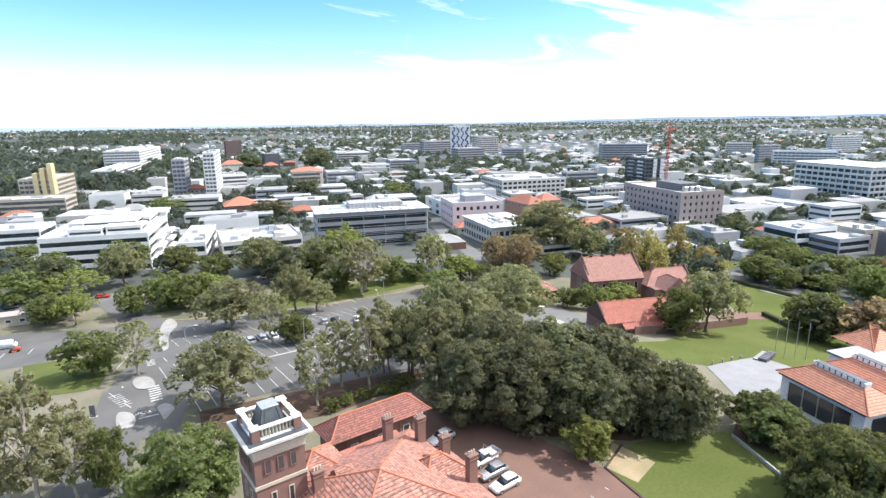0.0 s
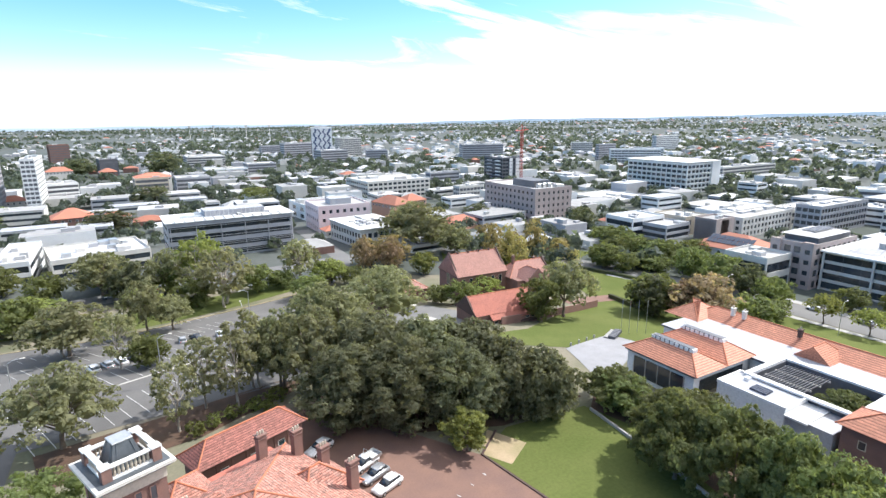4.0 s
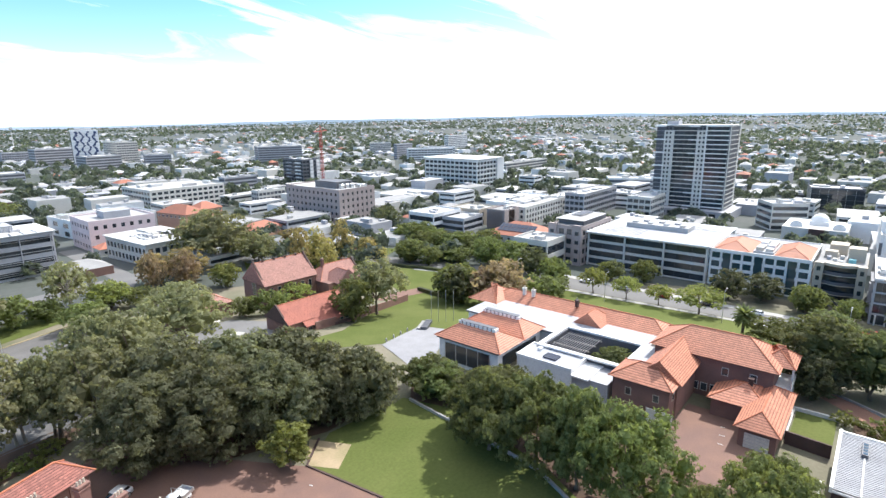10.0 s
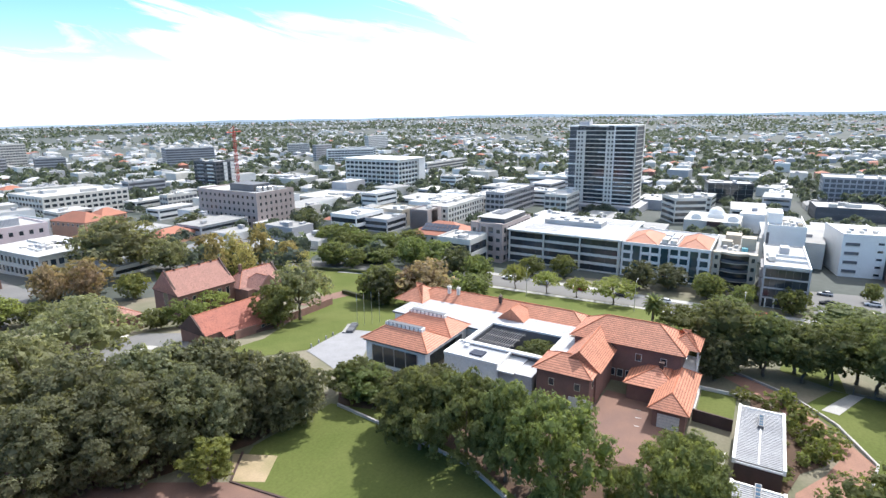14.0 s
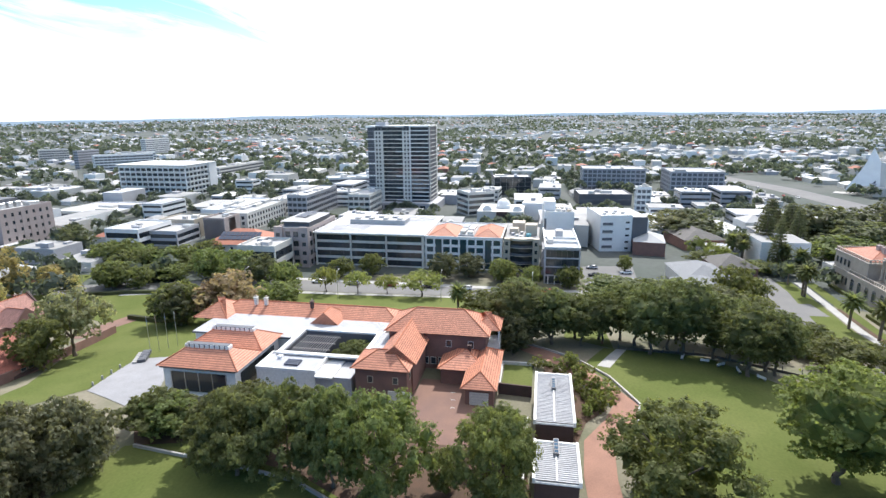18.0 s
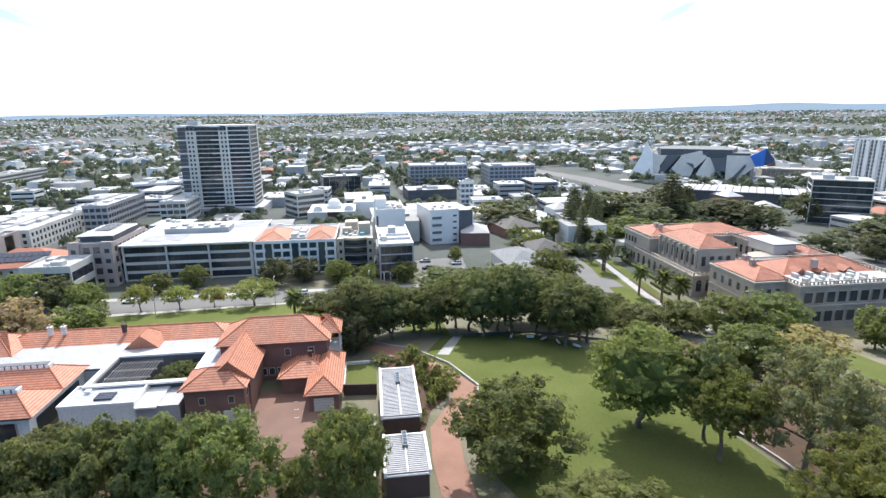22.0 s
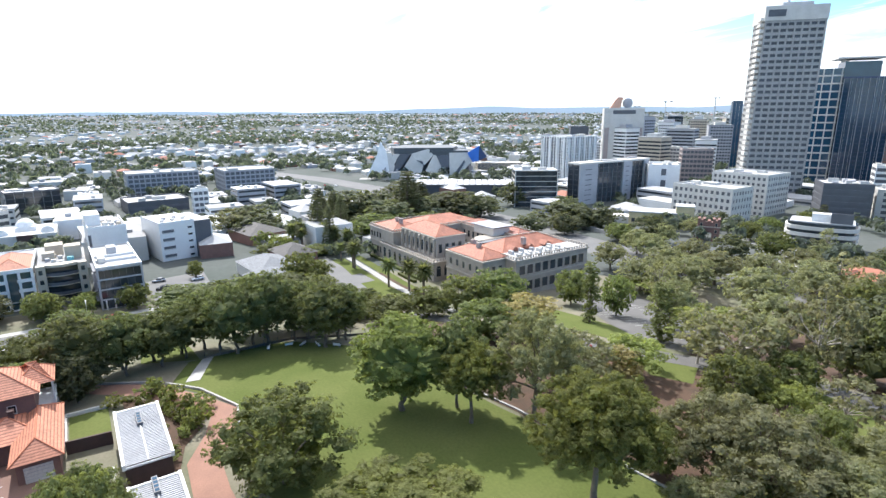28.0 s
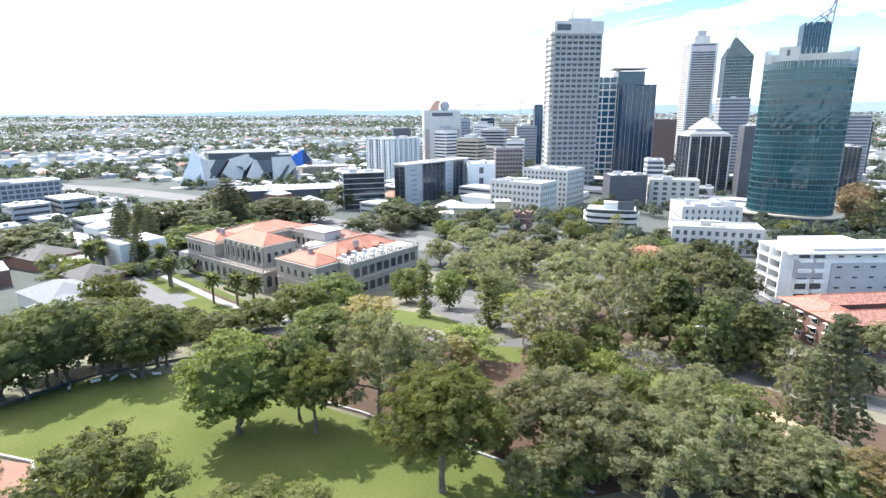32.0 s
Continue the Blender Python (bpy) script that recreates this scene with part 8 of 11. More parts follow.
def charcoal_office():
    """White slab with slots, a charcoal bay and a raking white side wall."""
    t = thing("office_building", 243.0, -25.6, -11.6, -80, "white five-storey slab with a charcoal bay and slot windows", "office building")
    w, d, h = 20.4, 24.0, 15.6
    box("wall", 0, 0, -2, w * 0.68, d, h + 2, WHITE, t)
    box("dark_bay", w * 0.68, -0.3, -2, w * 0.32, d, h + 1.6, DARKGREY, t, "charcoal rendered bay")
    bm = bmesh.new()
    v = [bm.verts.new((w + k, *p)) for k in (0.02, 0.5) for p in ((-0.2, -2), (9.0, -2), (9.0, h - 5), (-0.2, h - 1.5))]
    for f in ((0, 1, 2, 3), (7, 6, 5, 4), (0, 4, 5, 1), (1, 5, 6, 2), (2, 6, 7, 3), (3, 7, 4, 0)):
        bm.faces.new([v[i] for i in f])
    bmesh.ops.recalc_face_normals(bm, faces=bm.faces[:])
    part("raking_wall", bm, WHITE, t, "raking white side wall")
    box("roof", 0.3, 0.3, h, w * 0.68 - 0.6, d - 0.6, 0.1, ROOF_PALE, t)
    box("roof", w * 0.68 + 0.1, 0, h - 0.38, w * 0.32 - 0.2, d - 0.6, 0.1, ROOF_PALE, t)
    bm = bmesh.new()
    for a in ((0, 0, w * 0.68, 0.3), (0, 0.3, 0.3, d - 0.3), (w * 0.68 - 0.3, 0.3, 0.3, d - 0.3)):
        add_box(bm, a[0], a[1], h, a[2], a[3], 0.5)
    part("parapet", bm, WHITE, t)
    for f in range(4):
        slot = box("deck_slot", 1.0, -0.1, 1.2 + f * 3.4, w * 0.22, 0.3, 1.5, DARKGREY, t, "open dark deck slot")
        link("rail", box_mesh(w * 0.22, 0.12, 0.4, OFFWHITE), slot, pose(0, -0.16, 0))
    for f in range(5):
        win = box("window", w * 0.54, -0.08, 1.0 + f * 2.9, 1.7, 0.14, 0.75, GLASS, t)
        link("sill", box_mesh(1.9, 0.12, 0.08, GREY), win, pose(0, -0.1, -0.1))
    for i in range(5):
        box("rooftop_unit", 2 + i * 2.2, 4 + (i * 5) % 9, h + 0.1, 1.4, 1.2, 0.9, (METAL, GREY)[i % 2], t, bevel=0.05)


charcoal_office()


def terraced_roofs():
    """Set-back upper storeys on the white offices by the car park."""
    t, lb, la, h = DIM["white four-storey office with stepped ribbon windows"]
    for x0, y0, sx, sy, sz in ((5, 3, 9, 13, 3.0), (4, 17, 8, 12, 2.6), (12, 6, 12, 20, 4.6), (22, 3, 14, 15, 3.6), (18, 24, 9, 9, 2.8)):
        st = box("upper_storey", x0, y0, h + 0.1, sx, sy, sz, WHITE, t, "white set-back upper storey")
        link("window_strip", box_mesh(0.12, sy - 1.2, 0.9, GLASS), st, pose(-sx / 2, 0, sz - 1.9))
        link("window_strip", box_mesh(sx - 1.2, 0.12, 0.9, GLASS), st, pose(0, -sy / 2, sz - 1.9))
        link("roof_edge", box_mesh(sx + 0.8, sy + 0.8, 0.25, WHITE), st, pose(0, 0, sz))
    for f in range(3):
        box("balcony", 14, -2.0, 1.8 + f * 3.6, 11, 2.0, 1.1, WHITE, t)
        box("balcony", 29, -3.2, 1.8 + f * 3.6, 11, 3.2, 1.1, WHITE, t)
    box("porch", -3.2, 16, -0.5, 3.2, 0.5, 4.4, OFFWHITE, t)
    tiled_roof(t, -3.0, 14.0, 0.0, 18.5, 3.4, 2.0, ROOF_PALE, 0.2, ridge_x=True, gable=("a", "b"), caps=False, name="porch_roof")
    t, lb, la, h = DIM["wide low white building with metal roof"]
    for i in range(5):
        box("rooftop_unit", 4 + i * 5.5, 6 + (i * 7) % 15, h + 0.1, 3.2, 2.4, 1.6, (METAL, OFFWHITE, GREY)[i % 3], t, bevel=0.05)
    t, lb, la, h = DIM["grey glass office with louvred bands"]
    box("roof_slab", -0.8, -1.2, h + 0.9, lb + 1.6, la + 2, 0.3, WHITE, t, "thin white roof edge")
    for f in range(4):
        for k in range(3):
            if (f + k) % 4 != 3:
                box("louvre", 1.0, -0.75, f * h / 4 + 1.6 + k * 0.75, lb - 2.0, 0.7, 0.12, METAL, t)
    for i in range(6):
        box("louvre_post", 1.0 + i * (lb - 2.3) / 5, -0.8, 0, 0.25, 0.5, h, GREY, t)
    for i in range(12):
        box("roof_rib", 3 + i * 4.0, -1.15, h + 1.15, 0.3, 7.0, 0.5, METAL, t)
    box("plant_screen", 16, 7, h + 1.2, 26, 11, 2.6, ROOF_SILVER, t, "ribbed silver plant screen")
    for i in range(14):
        box("screen_rib", 16.4 + i * 1.9, 6.85, h + 1.2, 0.25, 0.2, 2.5, METAL, t)
    t, lb, la, h = DIM["cream tower with stair cores"]
    for i, (y0, zt) in enumerate(((-1.2, 12.0), (4.0, 8.5), (9.0, 5.0))):
        box("stair_core", -1.5, y0, -2, 7, 3.0, h + 2 + zt, CREAM, t, "tall cream stair core")
    t, lb, la, h = DIM["pale pink three-storey office with square windows"]
    box("plant_screen", 9, 7, h, 12, 10, 3.4, ROOF_SILVER, t, "pale ribbed plant screen")


terraced_roofs()


# ---------------------------------------------------------------- trees
tree("pine", 42.3, -23.2, 1.42, 0.40, "umbrella-crowned pine with a bare trunk")
tree("round", 57.8, 4.4, 0.89, 1.62, "rounded green tree on the grounds")
tree("round", 63.4, -17.3, 1.55, 0.88, "broad dark-green tree beside the gravel path")
tree("round", 56.8, 18.6, 1.10, 1.46, "rounded green tree on the grounds")
tree("grey", 28.7, -53.3, 0.42, 1.10, "grey-green eucalypt with a spreading crown")
tree("round", 59.8, 10.9, 0.44, 1.52, "rounded green tree on the grounds")
tree("pine", 37.6, -47.5, 1.04, 1.12, "umbrella-crowned pine with a bare trunk")
tree("grey", 24.3, -62.5, 1.15, 0.84, "grey-green eucalypt with a spreading crown")
tree("grey", 14.5, -61.6, 0.90, 0.96, "grey-green eucalypt with a spreading crown")
tree("round", 25.1, -58.6, 0.77, 0.93, "rounded green tree on the grounds")
tree("weep", 58.4, 25.6, 0.68, 2.03, "green weeping tree with a dense canopy")
tree("dark", -14.4, 64.9, 0.76, 0.83, "dark green tree with a dense crown")
tree("round", -13.4, 65.1, 1.19, 0.98, "rounded green tree on the grounds")
tree("weep", 58.9, 31.9, 0.96, 1.41, "green weeping tree with a dense canopy")
tree("round", 67.8, 4.8, 0.88, 0.92, "rounded green tree on the grounds")
tree("grey", 5.7, -68.3, 0.81, 0.73, "grey-green eucalypt with a spreading crown")
tree("grey", 12.1, -69.2, 0.84, 0.81, "grey-green eucalypt with a spreading crown")
tree("round", 36.6, -59.1, 0.50, 1.67, "rounded green tree on the grounds")
tree("grey", 20.5, -66.7, 0.77, 0.90, "grey-green eucalypt with a spreading crown")
tree("weep", 58.6, 39.4, 0.80, 1.5, "green weeping tree with a dense canopy")
tree("orb", 38.3, 58.9, 1.05, 0.95, "bright green leafy tree on grass")
tree("grey", 31.5, -63.1, 0.90, 1.01, "grey-green eucalypt with a spreading crown")
tree("fig", 33.6, 70.2, 0.86, 1.16, "broad dark-green fig tree with a dense crown")
tree("gum", 10.8, -70.9, 0.88, 1.03, "slender pale-barked gum tree with drooping leaves")
tree("fig", 42.2, 67.0, 0.78, 1.16, "broad dark-green fig tree with a dense crown")
tree("fig", 26.2, 75.0, 0.80, 1.14, "broad dark-green fig tree with a dense crown")
tree("gum", 30.2, -67.6, 1.06, 0.79, "slender pale-barked gum tree with drooping leaves")
tree("round", -2.4, -74.5, 0.72, 0.88, "rounded green tree on the grounds")
tree("grey", -0.1, -75.2, 0.62, 0.92, "grey-green eucalypt with a spreading crown")
tree("weep", 63.5, 41.3, 1.05, 0.97, "green weeping tree with a dense canopy")
tree("grey", 2.4, -76.0, 0.68, 0.87, "grey-green eucalypt with a spreading crown")
tree("pine", 60.8, -46.1, 0.72, 1.26, "umbrella-crowned pine with a bare trunk")
tree("round", -24.6, 71.9, 0.55, 1.80, "rounded green tree on the grounds")
tree("grey", 16.1, -74.8, 0.75, 0.97, "grey-green eucalypt with a spreading crown")
tree("gum", -27.9, 71.2, 0.83, 1.04, "slender pale-barked gum tree with drooping leaves")
tree("autumn", -5.2, -76.6, 1.11, 0.63, "plane tree in yellowing autumn leaf")
tree("fig", 49.6, 64.6, 0.72, 1.20, "broad dark-green fig tree with a dense crown")
tree("gum", -32.2, 71.0, 1.27, 0.97, "slender pale-barked gum tree with drooping leaves")
tree("fig", 54.4, 60.8, 0.60, 1.34, "broad dark-green fig tree with a dense crown")
tree("grove", 65.8, -47.0, 0.80, 1.36, "tall green tree in a dense row")
tree("round", 24.6, -75.6, 0.84, 1.23, "rounded green tree on the grounds")
tree("full_pine", 70.2, -39.2, 1.30, 0.88, "dense round-headed pine at the edge of the lawn")
tree("grey", 17.7, -79.8, 0.63, 1.08, "grey-green eucalypt with a spreading crown")
tree("fig", 41.0, 75.0, 0.91, 1.12, "broad dark-green fig tree with a dense crown")
tree("fig", 32.5, 80.5, 0.93, 1.14, "broad dark-green fig tree with a dense crown")
tree("fig", 48.2, 71.5, 0.80, 1.18, "broad dark-green fig tree with a dense crown")
tree("grey", 56.4, -55.4, 0.98, 1.30, "grey-green eucalypt with a spreading crown")
tree("round", 66.0, 54.6, 0.80, 0.85, "rounded green tree on the grounds")
tree("gum", -36.9, 74.6, 0.99, 1.16, "slender pale-barked gum tree with drooping leaves")
tree("bush", 4.9, 83.9, 1.09, 0.85, "clipped green shrub beside a path", "shrub")
tree("bush", 83.8, -10.8, 1.22, 1.40, "clipped green shrub beside a path", "shrub")
tree("weep", 66.8, 57.5, 0.72, 0.9, "green weeping tree with a dense canopy")
tree("bright", 31.6, -82.8, 0.91, 1.05, "bright green leafy tree on grass")
tree("bush", 7.9, 85.4, 1.02, 0.85, "clipped green shrub beside a path", "shrub")
tree("gum", 3.0, 86.2, 0.77, 1.13, "slender pale-barked gum tree with drooping leaves")
tree("round", 10.5, -81.3, 1.09, 0.87, "rounded green tree on the grounds")
tree("autumn", 55.5, -75.5, 1.0, 0.6, "plane tree in yellowing autumn leaf")
tree("bush", 11.2, 86.3, 1.04, 0.85, "clipped green shrub beside a path", "shrub")
tree("bush", 16.3, 85.7, 0.88, 0.85, "clipped green shrub beside a path", "shrub")
tree("round", 37.9, -80.1, 1.00, 1.20, "rounded green tree on the grounds")
tree("bush", 14.8, 86.8, 1.06, 0.85, "clipped green shrub beside a path", "shrub")
tree("grey", 24.4, 85.3, 0.88, 1.31, "grey-green eucalypt with a spreading crown")
tree("bush", 88.5, -11.4, 1.54, 0.85, "clipped green shrub beside a path", "shrub")
tree("bush", 88.7, -9.6, 0.95, 1.60, "clipped green shrub beside a path", "shrub")
tree("conifer", 0.0, -88.0, 1.18, 0.90, "tall dark conifer with tiered branches")
tree("grey", 16.3, -88.0, 0.69, 0.81, "grey-green eucalypt with a spreading crown")
tree("grey", 59.5, -66.9, 0.99, 0.79, "grey-green eucalypt with a spreading crown")
tree("gum", 12.3, 89.1, 0.99, 1.08, "slender pale-barked gum tree with drooping leaves")
tree("bush", 18.4, 88.4, 1.18, 0.85, "clipped green shrub beside a path", "shrub")
tree("gum", 4.8, -90.6, 0.70, 1.05, "slender pale-barked gum tree with drooping leaves")
tree("grey", -12.3, 90.4, 0.95, 0.96, "grey-green eucalypt with a spreading crown")
tree("gum", 26.1, -87.4, 1.05, 0.72, "slender pale-barked gum tree with drooping leaves")
tree("gum", 7.6, 91.7, 0.90, 1.00, "slender pale-barked gum tree with drooping leaves")
tree("bush", 93.2, -7.8, 1.31, 1.03, "clipped green shrub beside a path", "shrub")
tree("grey", 20.8, 92.2, 0.78, 1.26, "grey-green eucalypt with a spreading crown")
tree("bush", 94.6, -8.4, 1.12, 1.21, "clipped green shrub beside a path", "shrub")
tree("gum", 17.0, 94.7, 0.95, 1.06, "slender pale-barked gum tree with drooping leaves")
tree("bush", 98.1, -5.9, 1.35, 0.93, "clipped green shrub beside a path", "shrub")
tree("bush", 98.2, -0.4, 1.04, 0.89, "clipped green shrub beside a path", "shrub")
tree("bright", 57.1, -80.9, 1.08, 0.74, "bright green leafy tree on grass")
tree("bush", 100.0, -6.6, 0.99, 1.23, "clipped green shrub beside a path", "shrub")
tree("gum", 45.8, -93.9, 1.60, 0.58, "slender pale-barked gum tree with drooping leaves")
tree("sheoak", 19.5, -108.6, 0.93, 0.99, "tall dark she-oak with a pointed crown")
tree("round", 37.0, -96.7, 0.87, 0.99, "rounded green tree on the grounds")
tree("dark", 103.9, 4.7, 0.69, 1.14, "dark green tree with a dense crown")
tree("grey", 35.2, 101.1, 0.95, 1.06, "grey-green eucalypt with a spreading crown")
tree("gum", 27.2, 103.5, 0.73, 0.87, "slender pale-barked gum tree with drooping leaves")
tree("gum", 44.0, -98.9, 1.05, 0.83, "slender pale-barked gum tree with drooping leaves")
tree("dark", 109.2, 4.4, 1.07, 0.55, "dark green tree with a dense crown")
tree("gum", 6.9, -109.0, 0.82, 0.77, "slender pale-barked gum tree with drooping leaves")
tree("grove", 102.3, -39.1, 1.04, 0.94, "tall green tree in a dense row")
tree("gum", 53.5, -95.6, 0.97, 0.89, "slender pale-barked gum tree with drooping leaves")
tree("grove", 110.6, 4.8, 1.10, 0.88, "tall green tree in a dense row")
tree("round", 87.0, -69.8, 1.18, 0.81, "rounded green tree on the grounds")
tree("sheoak", 13.0, -112.5, 1.08, 0.80, "tall dark she-oak with a pointed crown")
tree("grove", 112.2, -3.2, 0.86, 1.00, "tall green tree in a dense row")
tree("dark", -3.8, -112.9, 0.80, 0.84, "dark green tree with a dense crown")
tree("grove", 110.6, -23.0, 1.08, 0.98, "tall green tree in a dense row")
tree("round", 2.8, -113.0, 0.62, 0.93, "rounded green tree on the grounds")
tree("grove", 112.9, -9.4, 0.86, 0.92, "tall green tree in a dense row")
tree("grove", 104.4, -44.6, 0.87, 1.03, "tall green tree in a dense row")
tree("grove", 113.5, 1.2, 0.92, 0.90, "tall green tree in a dense row")
tree("round", 112.8, 12.5, 0.76, 0.87, "rounded green tree on the grounds")
tree("gum", 36.9, -104.4, 1.35, 0.98, "slender pale-barked gum tree with drooping leaves")
tree("grove", 106.4, -43.7, 1.02, 0.80, "tall green tree in a dense row")
tree("gum", -29.7, 111.1, 1.08, 0.74, "slender pale-barked gum tree with drooping leaves")
tree("grove", 111.6, -29.7, 1.19, 0.97, "tall green tree in a dense row")
tree("grove", 115.2, -13.9, 0.82, 1.02, "tall green tree in a dense row")
tree("sheoak", 28.9, -115.5, 1.15, 0.95, "tall dark she-oak with a pointed crown")
tree("grove", 111.7, -35.7, 0.98, 0.94, "tall green tree in a dense row")
tree("grove", 117.2, -2.8, 0.89, 0.91, "tall green tree in a dense row")
tree("autumn", 85.3, -80.8, 1.74, 0.48, "plane tree in yellowing autumn leaf")
tree("grove", 111.0, -38.4, 0.88, 1.04, "tall green tree in a dense row")
tree("grove", 116.1, -20.9, 0.93, 1.00, "tall green tree in a dense row")
tree("grove", 115.2, -27.6, 0.92, 1.08, "tall green tree in a dense row")
tree("grove", 118.2, -8.3, 0.96, 0.75, "tall green tree in a dense row")
tree("grove", 119.2, -13.6, 0.95, 0.86, "tall green tree in a dense row")
tree("palm", 111.7, -44.6, 0.42, 1.00, "date palm with arching fronds", "palm_tree")
tree("bright", 0.5, 120.7, 0.57, 1.20, "bright green leafy tree on grass")
tree("bright", 57.2, -106.3, 1.58, 0.67, "bright green leafy tree on grass")
tree("grove", 119.9, -18.3, 0.98, 0.94, "tall green tree in a dense row")
tree("poplar", 66.5, -102.3, 1.37, 0.60, "narrow upright green poplar tree")
tree("dark", 22.5, -120.2, 1.31, 0.98, "dark green tree with a dense crown")
tree("dark", 36.2, -117.8, 1.03, 1.10, "dark green tree with a dense crown")
tree("round", -39.6, 117.8, 1.09, 0.89, "rounded green tree on the grounds")
tree("round", 117.8, -46.8, 0.88, 0.97, "rounded green tree on the grounds")
tree("grey", 51.4, 116.1, 1.20, 0.92, "grey-green eucalypt with a spreading crown")
tree("round", 119.0, 47.0, 0.72, 0.40, "rounded green tree on the grounds")
tree("round", 113.2, -60.2, 1.22, 0.59, "rounded green tree on the grounds")
tree("grove", 124.6, -31.4, 1.20, 0.65, "tall green tree in a dense row")
tree("grove", 123.2, -40.6, 1.23, 0.65, "tall green tree in a dense row")
tree("grove", 133.4, 5.0, 1.15, 0.70, "tall green tree in a dense row")
tree("round", 113.1, -71.8, 1.15, 0.74, "rounded green tree on the grounds")
tree("round", 133.4, 15.1, 1.04, 0.79, "rounded green tree on the grounds")
tree("poplar", 87.1, -103.2, 1.31, 0.73, "narrow upright green poplar tree")
tree("grey", 72.6, -115.6, 0.77, 1.23, "grey-green eucalypt with a spreading crown")
tree("palm", 135.4, 20.9, 1.01, 1.00, "date palm with arching fronds", "palm_tree")
tree("round", 124.9, -58.0, 1.17, 0.67, "rounded green tree on the grounds")
tree("round", 129.4, -53.5, 1.18, 0.73, "rounded green tree on the grounds")
tree("round", 114.6, -83.9, 1.21, 0.87, "rounded green tree on the grounds")
tree("grey", 56.3, -132.6, 0.97, 0.88, "grey-green eucalypt with a spreading crown")
tree("dark", 22.4, -144.5, 1.27, 0.88, "dark green tree with a dense crown")
tree("grey", -6.7, -146.8, 0.65, 1.05, "grey-green eucalypt with a spreading crown")
tree("round", 89.4, -116.7, 0.80, 1.57, "rounded green tree on the grounds")
tree("round", 113.1, -94.7, 1.53, 0.76, "rounded green tree on the grounds")
tree("dark", 13.1, -148.9, 1.00, 0.85, "dark green tree with a dense crown")
tree("grey", 48.7, -141.6, 1.07, 0.80, "grey-green eucalypt with a spreading crown")
tree("gum", -17.1, 149.0, 1.40, 0.60, "slender pale-barked gum tree with drooping leaves")
tree("grey", 60.0, 138.9, 1.23, 0.82, "grey-green eucalypt with a spreading crown")
tree("grove", 151.5, -34.0, 1.67, 0.48, "tall green tree in a dense row")
tree("dark", 42.0, -150.0, 1.42, 0.88, "dark green tree with a dense crown")
tree("russet", 132.4, 85.3, 1.56, 0.88, "russet-brown tree in autumn leaf")
tree("round", 106.2, -117.3, 1.02, 1.14, "rounded green tree on the grounds")
tree("gum", -5.9, 158.4, 1.01, 0.44, "slender pale-barked gum tree with drooping leaves")
tree("grove", 155.8, -30.4, 1.43, 0.49, "tall green tree in a dense row")
tree("russet", 132.0, 88.7, 1.29, 0.90, "russet-brown tree in autumn leaf")
tree("round", 85.0, 135.3, 0.77, 1.08, "rounded green tree on the grounds")
tree("dark", 126.8, 97.6, 1.19, 0.95, "dark green tree with a dense crown")
tree("round", 80.3, 140.1, 0.76, 0.84, "rounded green tree on the grounds")
tree("round", 89.5, 135.0, 0.57, 1.12, "rounded green tree on the grounds")
tree("palm", 138.1, -85.7, 1.26, 1.00, "date palm with arching fronds", "palm_tree")
tree("bright", 43.3, -157.9, 1.05, 0.89, "bright green leafy tree on grass")
tree("dark", 50.9, 157.2, 0.79, 0.79, "dark green tree with a dense crown")
tree("grove", 158.5, -47.5, 1.68, 0.40, "tall green tree in a dense row")
tree("grove", 165.4, -21.5, 1.59, 0.40, "tall green tree in a dense row")
tree("round", 146.2, 80.2, 1.25, 0.71, "rounded green tree on the grounds")
tree("round", 132.8, 102.9, 1.34, 0.85, "rounded green tree on the grounds")
tree("round", 158.6, -58.3, 1.24, 0.69, "rounded green tree on the grounds")
tree("bright", 165.6, 37.5, 1.33, 0.73, "bright green leafy tree on grass")
tree("bright", 98.5, 140.4, 0.98, 0.79, "bright green leafy tree on grass")
tree("gum", 94.4, -143.2, 0.99, 1.07, "slender pale-barked gum tree with drooping leaves")
tree("palm", 149.7, -87.2, 1.21, 1.00, "date palm with arching fronds", "palm_tree")
tree("bright", 167.3, 49.7, 0.75, 1.03, "bright green leafy tree on grass")
tree("round", 155.9, 80.1, 0.98, 0.73, "rounded green tree on the grounds")
tree("grey", 74.2, -159.9, 1.18, 0.88, "grey-green eucalypt with a spreading crown")
tree("bright", 167.1, 59.9, 0.84, 1.05, "bright green leafy tree on grass")
tree("round", 49.2, 171.3, 1.20, 0.71, "rounded green tree on the grounds")
tree("bright", 0.9, 179.0, 1.04, 1.00, "bright green leafy tree on grass")
tree("palm", 158.9, -84.5, 1.14, 1.00, "date palm with arching fronds", "palm_tree")
tree("bright", 167.4, 71.4, 0.83, 1.20, "bright green leafy tree on grass")
tree("bright", 104.3, -150.0, 1.46, 0.48, "bright green leafy tree on grass")
tree("gum", 24.7, 181.3, 1.91, 0.68, "slender pale-barked gum tree with drooping leaves")
tree("round", 52.2, -177.5, 1.29, 0.98, "rounded green tree on the grounds")
tree("grey", 107.3, -151.7, 1.04, 0.80, "grey-green eucalypt with a spreading crown")
tree("grey", 96.1, -160.1, 1.15, 0.84, "grey-green eucalypt with a spreading crown")
tree("round", 166.4, 85.3, 1.04, 1.09, "rounded green tree on the grounds")
tree("dark", 28.5, -185.1, 1.33, 0.97, "dark green tree with a dense crown")
tree("bright", -29.5, 186.4, 2.07, 0.46, "bright green leafy tree on grass")
tree("grey", 38.5, -185.0, 1.09, 0.98, "grey-green eucalypt with a spreading crown")
